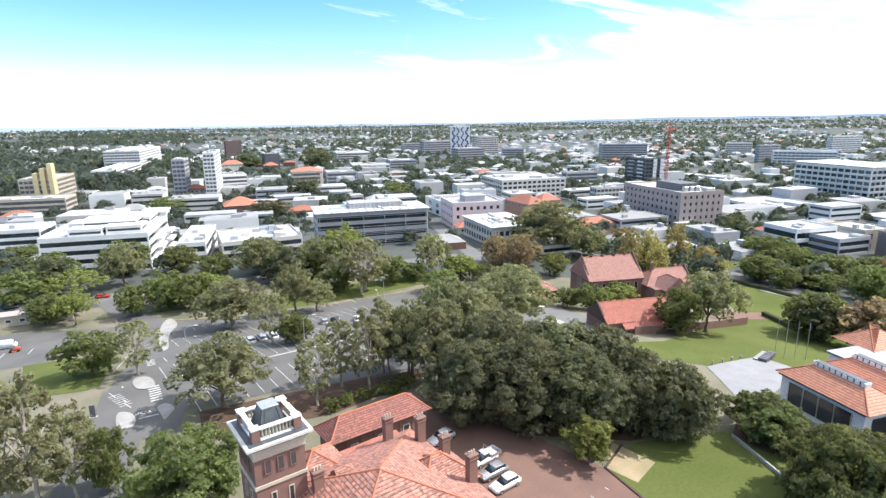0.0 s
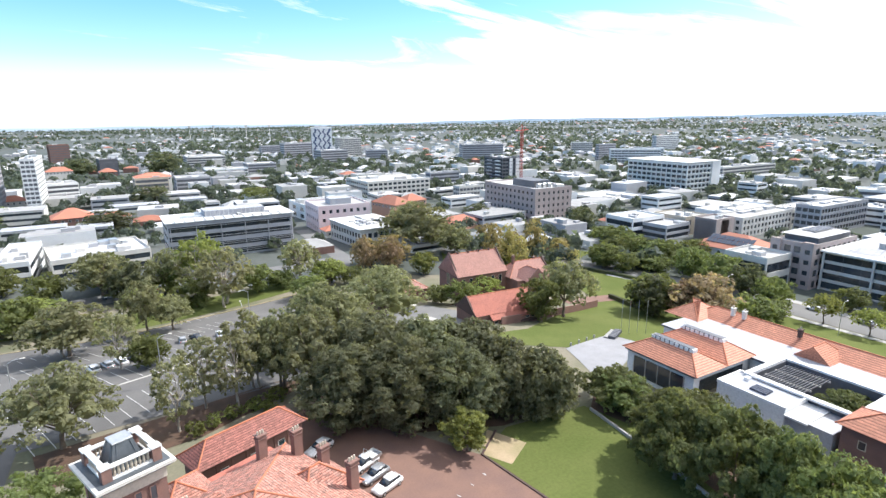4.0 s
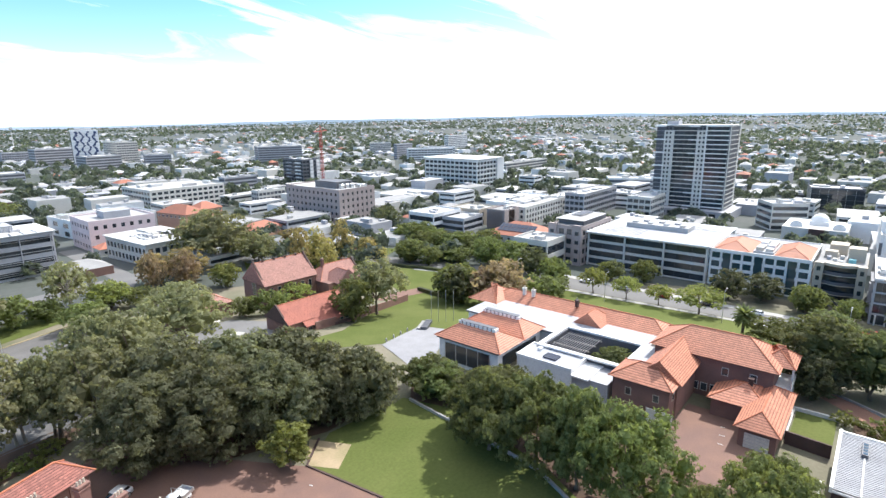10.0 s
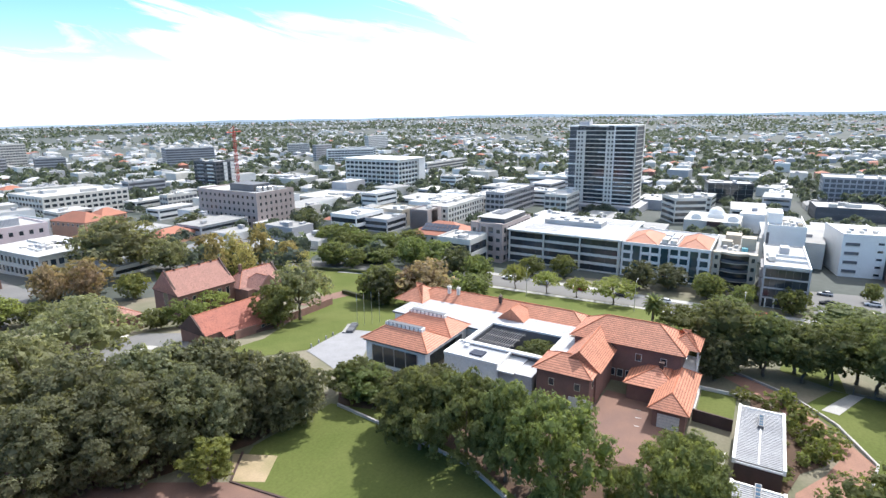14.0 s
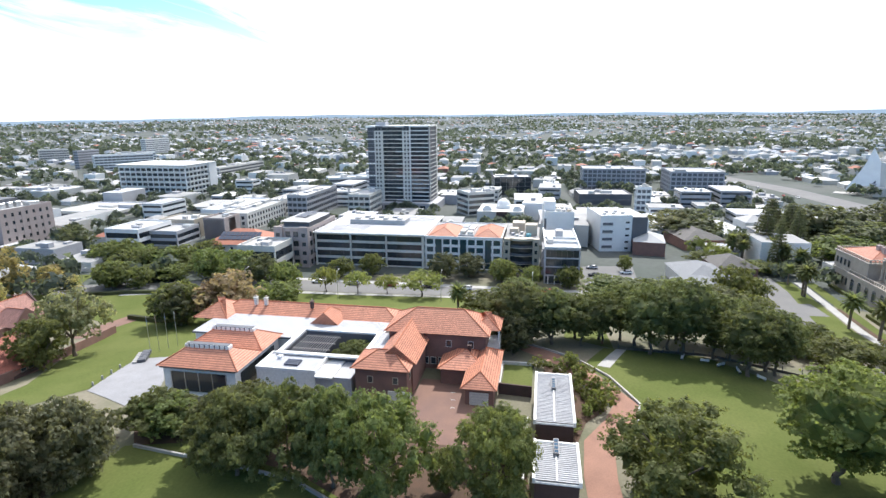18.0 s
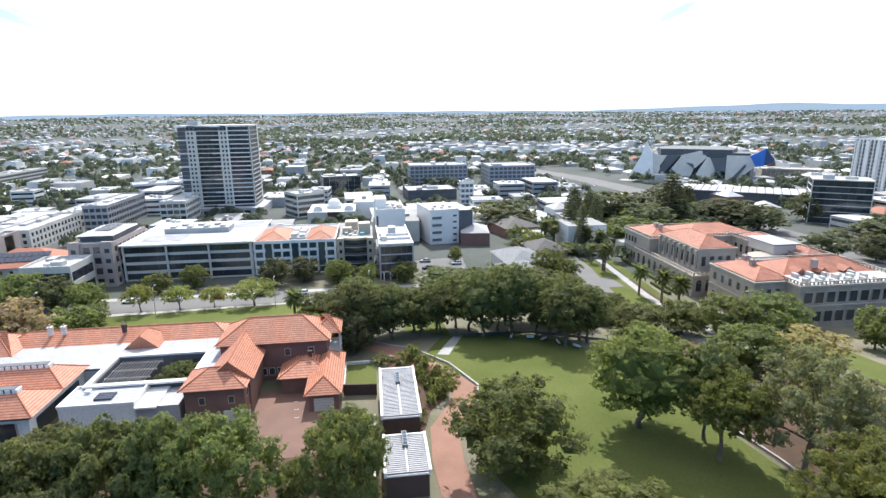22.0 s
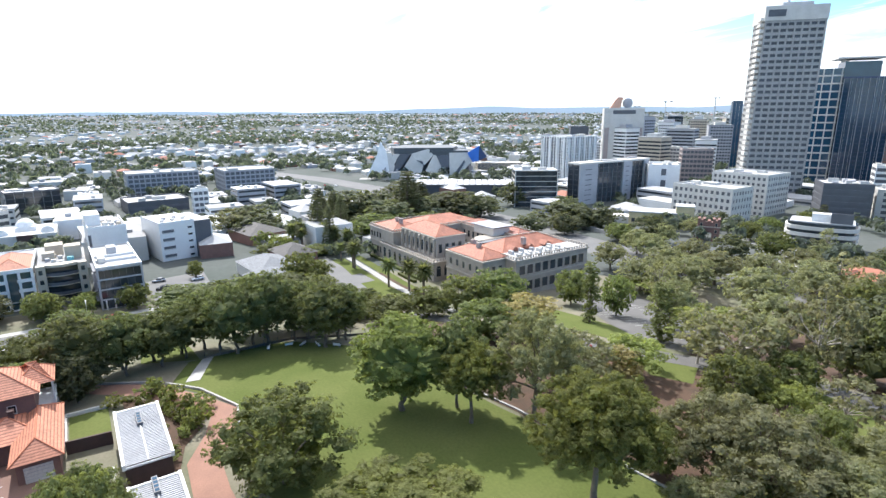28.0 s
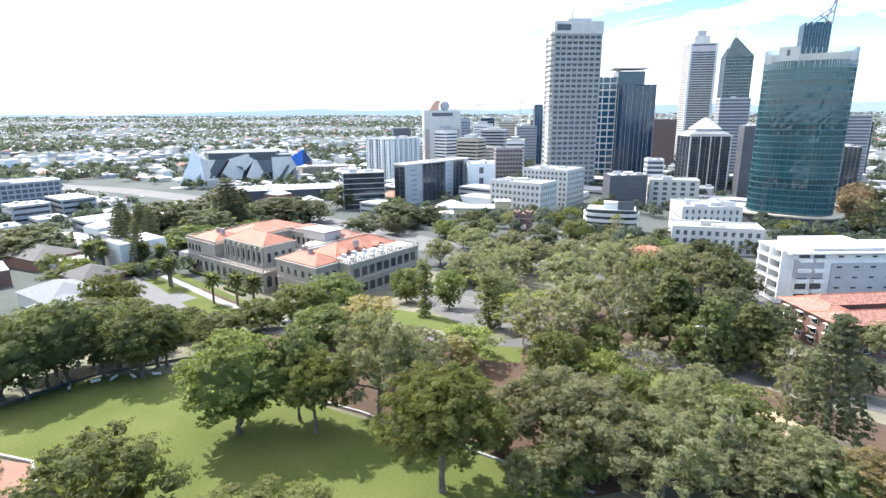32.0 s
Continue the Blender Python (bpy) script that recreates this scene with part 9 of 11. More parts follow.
tree("dark", 42.5, -184.7, 0.67, 2.02, "dark green tree with a dense crown")
tree("dark", 188.4, 34.3, 1.07, 0.91, "dark green tree with a dense crown")
tree("round", 36.0, 188.1, 1.07, 0.98, "rounded green tree on the grounds")
tree("round", 68.1, 179.5, 0.90, 0.72, "rounded green tree on the grounds")
tree("round", 192.9, -10.8, 0.86, 0.80, "rounded green tree on the grounds")
tree("bright", 60.6, 183.8, 1.16, 0.86, "bright green leafy tree on grass")
tree("grey", 68.1, -181.1, 0.92, 0.91, "grey-green eucalypt with a spreading crown")
tree("round", -70.0, 180.6, 0.80, 1.11, "rounded green tree on the grounds")
tree("round", 44.7, 189.0, 0.90, 0.77, "rounded green tree on the grounds")
tree("round", -64.4, 183.8, 0.75, 1.06, "rounded green tree on the grounds")
tree("gum", 17.3, 194.2, 1.48, 0.84, "slender pale-barked gum tree with drooping leaves")
tree("round", 194.6, 12.5, 1.00, 0.60, "rounded green tree on the grounds")
tree("dark", 193.5, 25.8, 1.20, 0.69, "dark green tree with a dense crown")
tree("round", 61.0, 185.5, 1.19, 0.77, "rounded green tree on the grounds")
tree("round", 196.0, 1.6, 0.69, 0.68, "rounded green tree on the grounds")
tree("bright", -39.0, 192.6, 1.23, 0.66, "bright green leafy tree on grass")
tree("dark", 171.8, 96.4, 1.13, 0.96, "dark green tree with a dense crown")
tree("gum", 51.7, 190.6, 1.30, 0.94, "slender pale-barked gum tree with drooping leaves")
tree("grey", 56.3, -190.1, 1.03, 0.80, "grey-green eucalypt with a spreading crown")
tree("grey", 48.8, -193.7, 0.96, 1.07, "grey-green eucalypt with a spreading crown")
tree("round", 189.9, 62.1, 0.79, 1.15, "rounded green tree on the grounds")
tree("bush", -72.8, 186.6, 1.93, 0.44, "clipped green shrub beside a path", "shrub")
tree("round", 186.7, 73.0, 0.82, 0.94, "rounded green tree on the grounds")
tree("dark", -2.5, 200.7, 1.39, 0.79, "dark green tree with a dense crown")
tree("round", 95.2, 177.0, 0.77, 1.14, "rounded green tree on the grounds")
tree("bright", 95.6, 177.7, 0.99, 1.00, "bright green leafy tree on grass")
tree("bright", 20.1, 201.0, 1.49, 1.50, "bright green leafy tree on grass")
tree("grey", 96.7, -177.6, 1.35, 0.65, "grey-green eucalypt with a spreading crown")
tree("grey", 53.5, 196.9, 0.91, 1.17, "grey-green eucalypt with a spreading crown")
tree("round", 173.6, 107.5, 1.32, 1.00, "rounded green tree on the grounds")
tree("round", 9.9, 204.5, 1.11, 0.93, "rounded green tree on the grounds")
tree("russet", 85.9, 185.9, 0.95, 1.37, "russet-brown tree in autumn leaf")
tree("palm", 188.5, -84.9, 1.06, 1.00, "date palm with arching fronds", "palm_tree")
tree("russet", 77.2, 192.1, 0.93, 1.40, "russet-brown tree in autumn leaf")
tree("autumn", 121.9, 168.9, 1.16, 1.43, "plane tree in yellowing autumn leaf")
tree("grey", 129.4, -163.5, 0.90, 0.86, "grey-green eucalypt with a spreading crown")
tree("grey", 51.9, -201.9, 0.95, 0.90, "grey-green eucalypt with a spreading crown")
tree("autumn", 130.5, 162.9, 1.02, 1.13, "plane tree in yellowing autumn leaf")
tree("dark", 37.1, -205.4, 1.32, 0.98, "dark green tree with a dense crown")
tree("grey", 113.2, -175.4, 1.02, 0.75, "grey-green eucalypt with a spreading crown")
tree("grey", 72.8, -195.6, 1.23, 0.65, "grey-green eucalypt with a spreading crown")
tree("round", -25.5, 208.4, 1.17, 0.98, "rounded green tree on the grounds")
tree("round", 32.6, -208.0, 1.03, 0.82, "rounded green tree on the grounds")
tree("gum", 67.7, -199.6, 1.14, 0.85, "slender pale-barked gum tree with drooping leaves")
tree("round", 175.7, 119.5, 1.19, 1.08, "rounded green tree on the grounds")
tree("grey", 88.3, -194.1, 1.15, 0.66, "grey-green eucalypt with a spreading crown")
tree("round", 161.9, 138.8, 0.84, 0.99, "rounded green tree on the grounds")
tree("autumn", 90.7, 194.9, 2.23, 0.49, "plane tree in yellowing autumn leaf")
tree("autumn", 149.9, 154.5, 0.95, 0.75, "plane tree in yellowing autumn leaf")
tree("round", 159.6, 147.4, 1.02, 1.00, "rounded green tree on the grounds")
tree("bright", -70.3, 206.1, 1.79, 0.55, "bright green leafy tree on grass")
tree("round", 172.8, 132.9, 1.28, 0.54, "rounded green tree on the grounds")
tree("palm", 200.9, -85.4, 0.85, 1.00, "date palm with arching fronds", "palm_tree")
tree("autumn", 132.4, 173.8, 1.21, 1.14, "plane tree in yellowing autumn leaf")
tree("autumn", 82.7, 202.3, 1.70, 0.59, "plane tree in yellowing autumn leaf")
tree("round", -8.8, 219.3, 1.54, 0.88, "rounded green tree on the grounds")
tree("round", -86.1, 202.2, 1.52, 0.78, "rounded green tree on the grounds")
tree("round", 163.1, 150.2, 1.38, 0.71, "rounded green tree on the grounds")
tree("round", 172.3, 140.0, 1.18, 0.57, "rounded green tree on the grounds")
tree("dark", 63.6, -213.0, 1.39, 0.70, "dark green tree with a dense crown")
tree("grey", 114.1, -191.9, 0.95, 0.86, "grey-green eucalypt with a spreading crown")
tree("round", 210.9, -73.9, 0.92, 0.66, "rounded green tree on the grounds")
tree("dark", 185.8, 125.5, 1.23, 0.49, "dark green tree with a dense crown")
tree("autumn", 144.4, 171.9, 1.29, 1.17, "plane tree in yellowing autumn leaf")
tree("autumn", 153.6, 166.8, 1.00, 0.87, "plane tree in yellowing autumn leaf")
tree("grey", 129.3, -186.9, 0.97, 0.86, "grey-green eucalypt with a spreading crown")
tree("round", 215.0, -73.5, 1.35, 0.40, "rounded green tree on the grounds")
tree("round", 60.3, -220.4, 1.10, 0.93, "rounded green tree on the grounds")
tree("grey", 120.4, 195.1, 0.97, 1.06, "grey-green eucalypt with a spreading crown")
tree("round", 215.9, -83.5, 1.16, 0.43, "rounded green tree on the grounds")
tree("palm", 212.3, -93.5, 1.17, 1.00, "date palm with arching fronds", "palm_tree")
tree("autumn", 142.8, 183.5, 1.16, 0.79, "plane tree in yellowing autumn leaf")
tree("round", 189.4, 134.9, 1.25, 0.49, "rounded green tree on the grounds")
tree("round", 224.5, -64.1, 1.23, 0.48, "rounded green tree on the grounds")
tree("autumn", 159.3, 171.1, 0.96, 0.80, "plane tree in yellowing autumn leaf")
tree("grey", 69.3, -223.2, 0.89, 0.76, "grey-green eucalypt with a spreading crown")
tree("round", -41.3, 231.1, 1.36, 0.79, "rounded green tree on the grounds")
tree("grey", 86.9, -218.9, 0.97, 0.68, "grey-green eucalypt with a spreading crown")
tree("round", 184.6, 146.2, 1.20, 0.80, "rounded green tree on the grounds")
tree("round", 224.9, -70.8, 1.08, 0.61, "rounded green tree on the grounds")
tree("conifer", 219.6, -88.6, 0.82, 1.27, "tall dark conifer with tiered branches")
tree("dark", 124.5, 201.7, 1.25, 0.78, "dark green tree with a dense crown")
tree("palm", 219.8, -90.6, 1.20, 1.00, "date palm with arching fronds", "palm_tree")
tree("grey", 139.6, -192.8, 0.87, 0.91, "grey-green eucalypt with a spreading crown")
tree("round", 191.1, 142.3, 1.13, 0.86, "rounded green tree on the grounds")
tree("grey", 110.6, 211.6, 1.97, 0.84, "grey-green eucalypt with a spreading crown")
tree("round", 185.5, 150.7, 1.13, 0.86, "rounded green tree on the grounds")
tree("round", -83.4, 225.3, 1.35, 0.96, "rounded green tree on the grounds")
tree("gum", 117.0, 210.4, 1.31, 0.84, "slender pale-barked gum tree with drooping leaves")
tree("round", -60.1, 233.4, 1.63, 0.87, "rounded green tree on the grounds")
tree("dark", 111.3, -214.1, 1.58, 0.63, "dark green tree with a dense crown")
tree("palm", 230.1, -79.6, 1.10, 1.00, "date palm with arching fronds", "palm_tree")
tree("round", 201.5, 137.1, 1.06, 0.93, "rounded green tree on the grounds")
tree("round", 184.8, 160.9, 1.18, 0.73, "rounded green tree on the grounds")
tree("grey", 111.1, 220.0, 1.23, 1.30, "grey-green eucalypt with a spreading crown")
tree("palm", 229.7, -90.2, 1.25, 1.00, "date palm with arching fronds", "palm_tree")
tree("palm", 234.8, -77.4, 1.11, 1.00, "date palm with arching fronds", "palm_tree")
tree("dark", 50.9, -242.7, 0.99, 0.67, "dark green tree with a dense crown")
tree("autumn", 142.2, 204.7, 1.28, 0.79, "plane tree in yellowing autumn leaf")
tree("round", 124.3, 216.1, 1.36, 0.78, "rounded green tree on the grounds")
tree("palm", 237.6, -82.6, 1.15, 1.00, "date palm with arching fronds", "palm_tree")
tree("dark", 52.8, -246.2, 1.08, 0.57, "dark green tree with a dense crown")
tree("dark", 71.1, -241.5, 0.84, 0.86, "dark green tree with a dense crown")
tree("palm", 239.7, -79.4, 1.19, 1.00, "date palm with arching fronds", "palm_tree")
tree("round", 193.2, 163.0, 1.18, 0.76, "rounded green tree on the grounds")
tree("conifer", 239.5, -91.2, 1.24, 0.90, "tall dark conifer with tiered branches")
tree("dark", 69.5, -246.9, 1.13, 0.78, "dark green tree with a dense crown")
tree("dark", 84.9, -242.0, 0.88, 0.73, "dark green tree with a dense crown")
tree("dark", -101.0, 236.3, 1.34, 0.68, "dark green tree with a dense crown")
tree("round", 104.5, -234.8, 1.37, 0.84, "rounded green tree on the grounds")
tree("grey", 141.9, -214.6, 0.78, 0.97, "grey-green eucalypt with a spreading crown")
tree("dark", 116.8, 229.5, 1.32, 0.83, "dark green tree with a dense crown")
tree("round", 193.2, 171.0, 1.39, 0.80, "rounded green tree on the grounds")
tree("dark", 45.9, -254.9, 0.81, 0.72, "dark green tree with a dense crown")
tree("grey", 91.4, -243.4, 0.72, 0.71, "grey-green eucalypt with a spreading crown")
tree("round", 37.1, -257.8, 0.96, 0.88, "rounded green tree on the grounds")
tree("round", 191.1, 179.2, 1.02, 0.77, "rounded green tree on the grounds")
tree("round", 161.5, -208.8, 1.45, 0.64, "rounded green tree on the grounds")
tree("dark", 150.4, -217.3, 1.75, 0.70, "dark green tree with a dense crown")
tree("dark", 55.6, -258.3, 0.91, 0.86, "dark green tree with a dense crown")
tree("round", 194.4, 180.1, 1.24, 0.78, "rounded green tree on the grounds")
tree("round", 235.8, -121.0, 2.58, 0.49, "rounded green tree on the grounds")
tree("dark", 110.1, 243.0, 1.47, 0.79, "dark green tree with a dense crown")
tree("conifer", 245.8, -105.5, 1.11, 0.99, "tall dark conifer with tiered branches")
tree("dark", 95.6, -250.4, 0.97, 0.74, "dark green tree with a dense crown")
tree("dark", 196.0, -184.2, 1.76, 0.55, "dark green tree with a dense crown")
tree("dark", 36.7, -266.5, 0.89, 0.65, "dark green tree with a dense crown")
tree("dark", 45.7, -266.6, 0.91, 0.86, "dark green tree with a dense crown")
tree("dark", 187.3, -199.6, 1.55, 0.65, "dark green tree with a dense crown")
tree("gum", 95.2, -260.1, 0.74, 1.11, "slender pale-barked gum tree with drooping leaves")
tree("round", 138.7, 241.8, 0.99, 0.99, "rounded green tree on the grounds")
tree("dark", 248.4, -132.0, 3.07, 0.50, "dark green tree with a dense crown")
tree("round", 253.9, -122.2, 1.50, 0.54, "rounded green tree on the grounds")
tree("conifer", 260.3, -108.5, 1.63, 0.69, "tall dark conifer with tiered branches")
tree("dark", 273.3, -70.5, 2.27, 0.44, "dark green tree with a dense crown")
tree("round", 241.7, -153.4, 1.48, 0.64, "rounded green tree on the grounds")
tree("grey", 148.3, -248.9, 0.87, 0.80, "grey-green eucalypt with a spreading crown")
tree("dark", 280.9, -72.0, 2.33, 0.46, "dark green tree with a dense crown")
tree("round", -109.6, 268.8, 1.68, 0.53, "rounded green tree on the grounds")
tree("conifer", 271.9, -104.5, 1.69, 0.68, "tall dark conifer with tiered branches")
tree("round", 129.2, -263.8, 1.05, 0.93, "rounded green tree on the grounds")
tree("dark", 192.4, -222.3, 1.87, 0.48, "dark green tree with a dense crown")
tree("dark", 209.9, 209.1, 1.43, 0.88, "dark green tree with a dense crown")
tree("round", 264.4, -135.4, 2.41, 0.46, "rounded green tree on the grounds")
tree("dark", 189.7, -229.8, 1.96, 0.55, "dark green tree with a dense crown")
tree("dark", 270.3, -126.7, 3.01, 0.62, "dark green tree with a dense crown")
tree("dark", 270.0, -127.8, 1.95, 0.55, "dark green tree with a dense crown")
tree("dark", 200.0, -222.6, 1.41, 0.69, "dark green tree with a dense crown")
tree("dark", 205.2, -218.8, 3.03, 0.40, "dark green tree with a dense crown")
tree("dark", 281.9, -118.4, 2.26, 0.74, "dark green tree with a dense crown")
tree("round", 128.9, -280.6, 0.98, 1.13, "rounded green tree on the grounds")
tree("grey", -15.7, 148.5, 1.21, 0.80, "grey-green eucalypt at the edge of the car park")
tree("grey", 1.0, 160.3, 0.79, 1.38, "grey-green eucalypt at the edge of the car park")
tree("gum", -4.8, 122.2, 0.89, 0.96, "slender pale-barked gum tree in the car park")
tree("round", 0.4, 119.9, 0.69, 1.06, "small olive-green tree in the car park")
tree("grey", -10.1, 208.9, 1.28, 0.92, "dark eucalypt beside the road")
tree("dark", -1.1, 198.9, 1.39, 0.94, "dark green tree beside the road")
tree("grey", 9.6, 206.3, 0.89, 1.20, "eucalypt beside the road")
tree("gum", 23.3, 176.8, 1.55, 0.90, "tall pale-barked gum tree on the verge")
tree("round", 15.9, 182.7, 1.15, 0.87, "rounded green tree on the verge")
tree("grey", 7.2, 158.2, 0.74, 0.96, "olive-green eucalypt on the car-park verge")
tree("grey", 30.6, 103.0, 0.86, 1.32, "broad grey-green eucalypt beside the fig trees")
tree("grey", 20.1, 92.2, 0.65, 1.60, "grey-green eucalypt beside the fig trees")
tree("gum", 16.0, 95.2, 0.89, 1.17, "tall gum tree beside the car park")
tree("round", 178.0, -60.4, 1.17, 1.09, "rounded green tree by the old houses")
tree("round", 182.0, -68.4, 0.87, 0.85, "rounded green tree by the old houses")
tree("bright", 225.0, -69.1, 0.90, 1.08, "leafy bright tree between the houses")
tree("round", 239.3, -66.5, 1.02, 0.88, "rounded tree between the houses")
tree("round", 210.1, -32.0, 0.51, 1.30, "small tree beside the parking lot")
tree("round", 181.7, -21.4, 0.51, 1.39, "small tree beside the parking lot")
tree("round", 188.1, 13.2, 0.85, 1.11, "street tree before the white offices")
tree("round", 183.0, 2.6, 0.64, 1.27, "street tree before the white offices")
tree("round", 185.0, -9.9, 0.77, 1.10, "street tree before the glass office")
tree("dark", 106.4, 5.8, 0.78, 1.09, "dark green tree beside the residence")
tree("grey", 284.2, -65.2, 1.83, 0.56, "broad dark tree behind the houses")
tree("round", -46.6, 178.0, 0.96, 1.11, "rounded green tree beside the entry road")
tree("bright", -61.0, 175.3, 0.98, 1.15, "bright green tree beside the yard")
tree("round", -69.1, 177.9, 0.99, 0.94, "rounded green tree beside the yard")
tree("round", -37.4, 183.1, 1.30, 0.99, "bright round-headed tree on the verge")
tree("round", -28.7, 180.1, 1.21, 1.02, "bright round-headed tree on the verge")
tree("grey", -57.9, 215.9, 1.02, 1.09, "tall eucalypt before the white office")
tree("dark", -79.2, 212.6, 1.65, 0.77, "dark tree before the white office")
tree("grey", 100.5, 105.7, 1.07, 1.10, "spreading grey-green tree beside the brick wall")
tree("round", 90.5, 104.2, 1.03, 1.22, "rounded olive tree beside the brick wall")
tree("round", 128.9, 98.7, 1.31, 1.02, "round-headed green tree by the flagpoles")
tree("dark", 285.0, -74.0, 2.5, 0.56, "broad dark tree among the houses")
tree("palm", 235.7, -77.4, 1.25, 1.0, "date palm with arching fronds", "palm_tree")
tree("palm", 237.7, -81.3, 1.25, 1.0, "date palm with arching fronds", "palm_tree")
tree("palm", 187.4, -85.2, 1.2, 1.0, "date palm with arching fronds", "palm_tree")
tree("conifer", 110.1, -290.9, 1.04, 0.89, "tall dark conifer with tiered branches")
tree("dark", 218.9, 221.6, 0.87, 1.27, "dark green tree with a dense crown")
tree("round", 12.8, -312.0, 0.93, 0.68, "rounded green tree on the grounds")
tree("dark", 302.5, -79.5, 1.76, 0.45, "dark green tree with a dense crown")
tree("conifer", 271.7, -158.4, 2.56, 0.58, "tall dark conifer with tiered branches")
tree("dark", 271.7, -164.8, 2.54, 0.54, "dark green tree with a dense crown")
tree("round", 27.3, -318.1, 1.22, 0.77, "rounded green tree on the grounds")
tree("dark", 154.4, -281.4, 1.19, 0.74, "dark green tree with a dense crown")
tree("dark", 255.3, -199.1, 2.73, 0.48, "dark green tree with a dense crown")
tree("dark", 266.8, -188.2, 3.11, 0.40, "dark green tree with a dense crown")
tree("dark", 274.4, -180.6, 2.31, 0.54, "dark green tree with a dense crown")
tree("round", 122.9, -306.3, 1.15, 1.07, "rounded green tree on the grounds")
tree("dark", 226.8, -242.1, 1.86, 0.65, "dark green tree with a dense crown")
tree("dark", 186.0, 275.9, 1.79, 0.53, "dark green tree with a dense crown")
tree("dark", 274.6, -191.9, 3.45, 0.40, "dark green tree with a dense crown")
tree("conifer", 286.1, -176.3, 1.95, 0.55, "tall dark conifer with tiered branches")
tree("dark", 301.9, -155.9, 2.32, 0.61, "dark green tree with a dense crown")
tree("dark", -1.8, -344.0, 1.79, 0.69, "dark green tree with a dense crown")
tree("dark", -8.3, 358.9, 2.88, 0.42, "dark green tree with a dense crown")
tree("dark", 281.2, -248.8, 2.08, 0.74, "dark green tree with a dense crown")
tree("russet", 6.5, -379.4, 1.57, 1.07, "russet-brown tree in autumn leaf")
tree("dark", -3.6, -387.7, 1.71, 0.81, "dark green tree with a dense crown")
tree("dark", 350.9, -202.8, 3.16, 0.43, "dark green tree with a dense crown")
tree("round", -76.1, 411.0, 2.36, 0.55, "rounded green tree on the grounds")
tree("russet", 5.4, -427.7, 2.05, 0.91, "russet-brown tree in autumn leaf")
tree("dark", -5.3, -435.5, 1.91, 0.81, "dark green tree with a dense crown")
tree("round", -64.6, 432.5, 2.14, 0.55, "rounded green tree on the grounds")
tree("round", 88.5, 438.1, 2.39, 0.55, "rounded green tree on the grounds")
tree("dark", 20.8, 482.8, 2.61, 0.49, "dark green tree with a dense crown")
tree("dark", 46.6, 767.3, 4.12, 0.66, "dark green tree with a dense crown")
tree("dark", -42.9, 808.9, 3.50, 0.59, "dark green tree with a dense crown")

# ---------------------------------------------------------------- cars, poles, signs
CAR_WHITE = material("white_car_paint", (0.75, 0.76, 0.77), 0.25, (0.7, 0.71, 0.72), 0.5, 3.0, 0.0)
CAR_SILVER = material("silver_car_paint", (0.42, 0.43, 0.45), 0.25, (0.38, 0.39, 0.41), 0.5, 3.0, 0.0, metal=0.5)
CAR_DARK = material("dark_car_paint", (0.03, 0.03, 0.035), 0.25, (0.04, 0.04, 0.045), 0.5, 3.0, 0.0)
CAR_RED = material("red_car_paint", (0.35, 0.03, 0.02), 0.3, (0.3, 0.03, 0.02), 0.5, 3.0, 0.0)
RUBBER = material("tyre_rubber", (0.02, 0.02, 0.02), 0.9, (0.03, 0.03, 0.03), 2.0, 8.0, 0.0)
LAMP_RED = material("tail_lamp", (0.4, 0.02, 0.02), 0.3)
CAR_MESHES = {}


def loft(bm, sections):
    """Skin through rings of (x, half width, low z, high z)."""
    rows = []
    for x, w, z0, z1 in sections:
        rows.append([bm.verts.new(p) for p in ((x, -w, z0), (x, -w, z0 + (z1 - z0) * 0.7), (x, -w * 0.88, z1), (x, w * 0.88, z1), (x, w, z0 + (z1 - z0) * 0.7), (x, w, z0))])
    for a, b in zip(rows, rows[1:]):
        for i in range(6):
            bm.faces.new((a[i], a[(i + 1) % 6], b[(i + 1) % 6], b[i]))
    bm.faces.new(rows[0][::-1])
    bm.faces.new(rows[-1])
    bmesh.ops.recalc_face_normals(bm, faces=bm.faces[:])
    for f in bm.faces:
        f.smooth = True


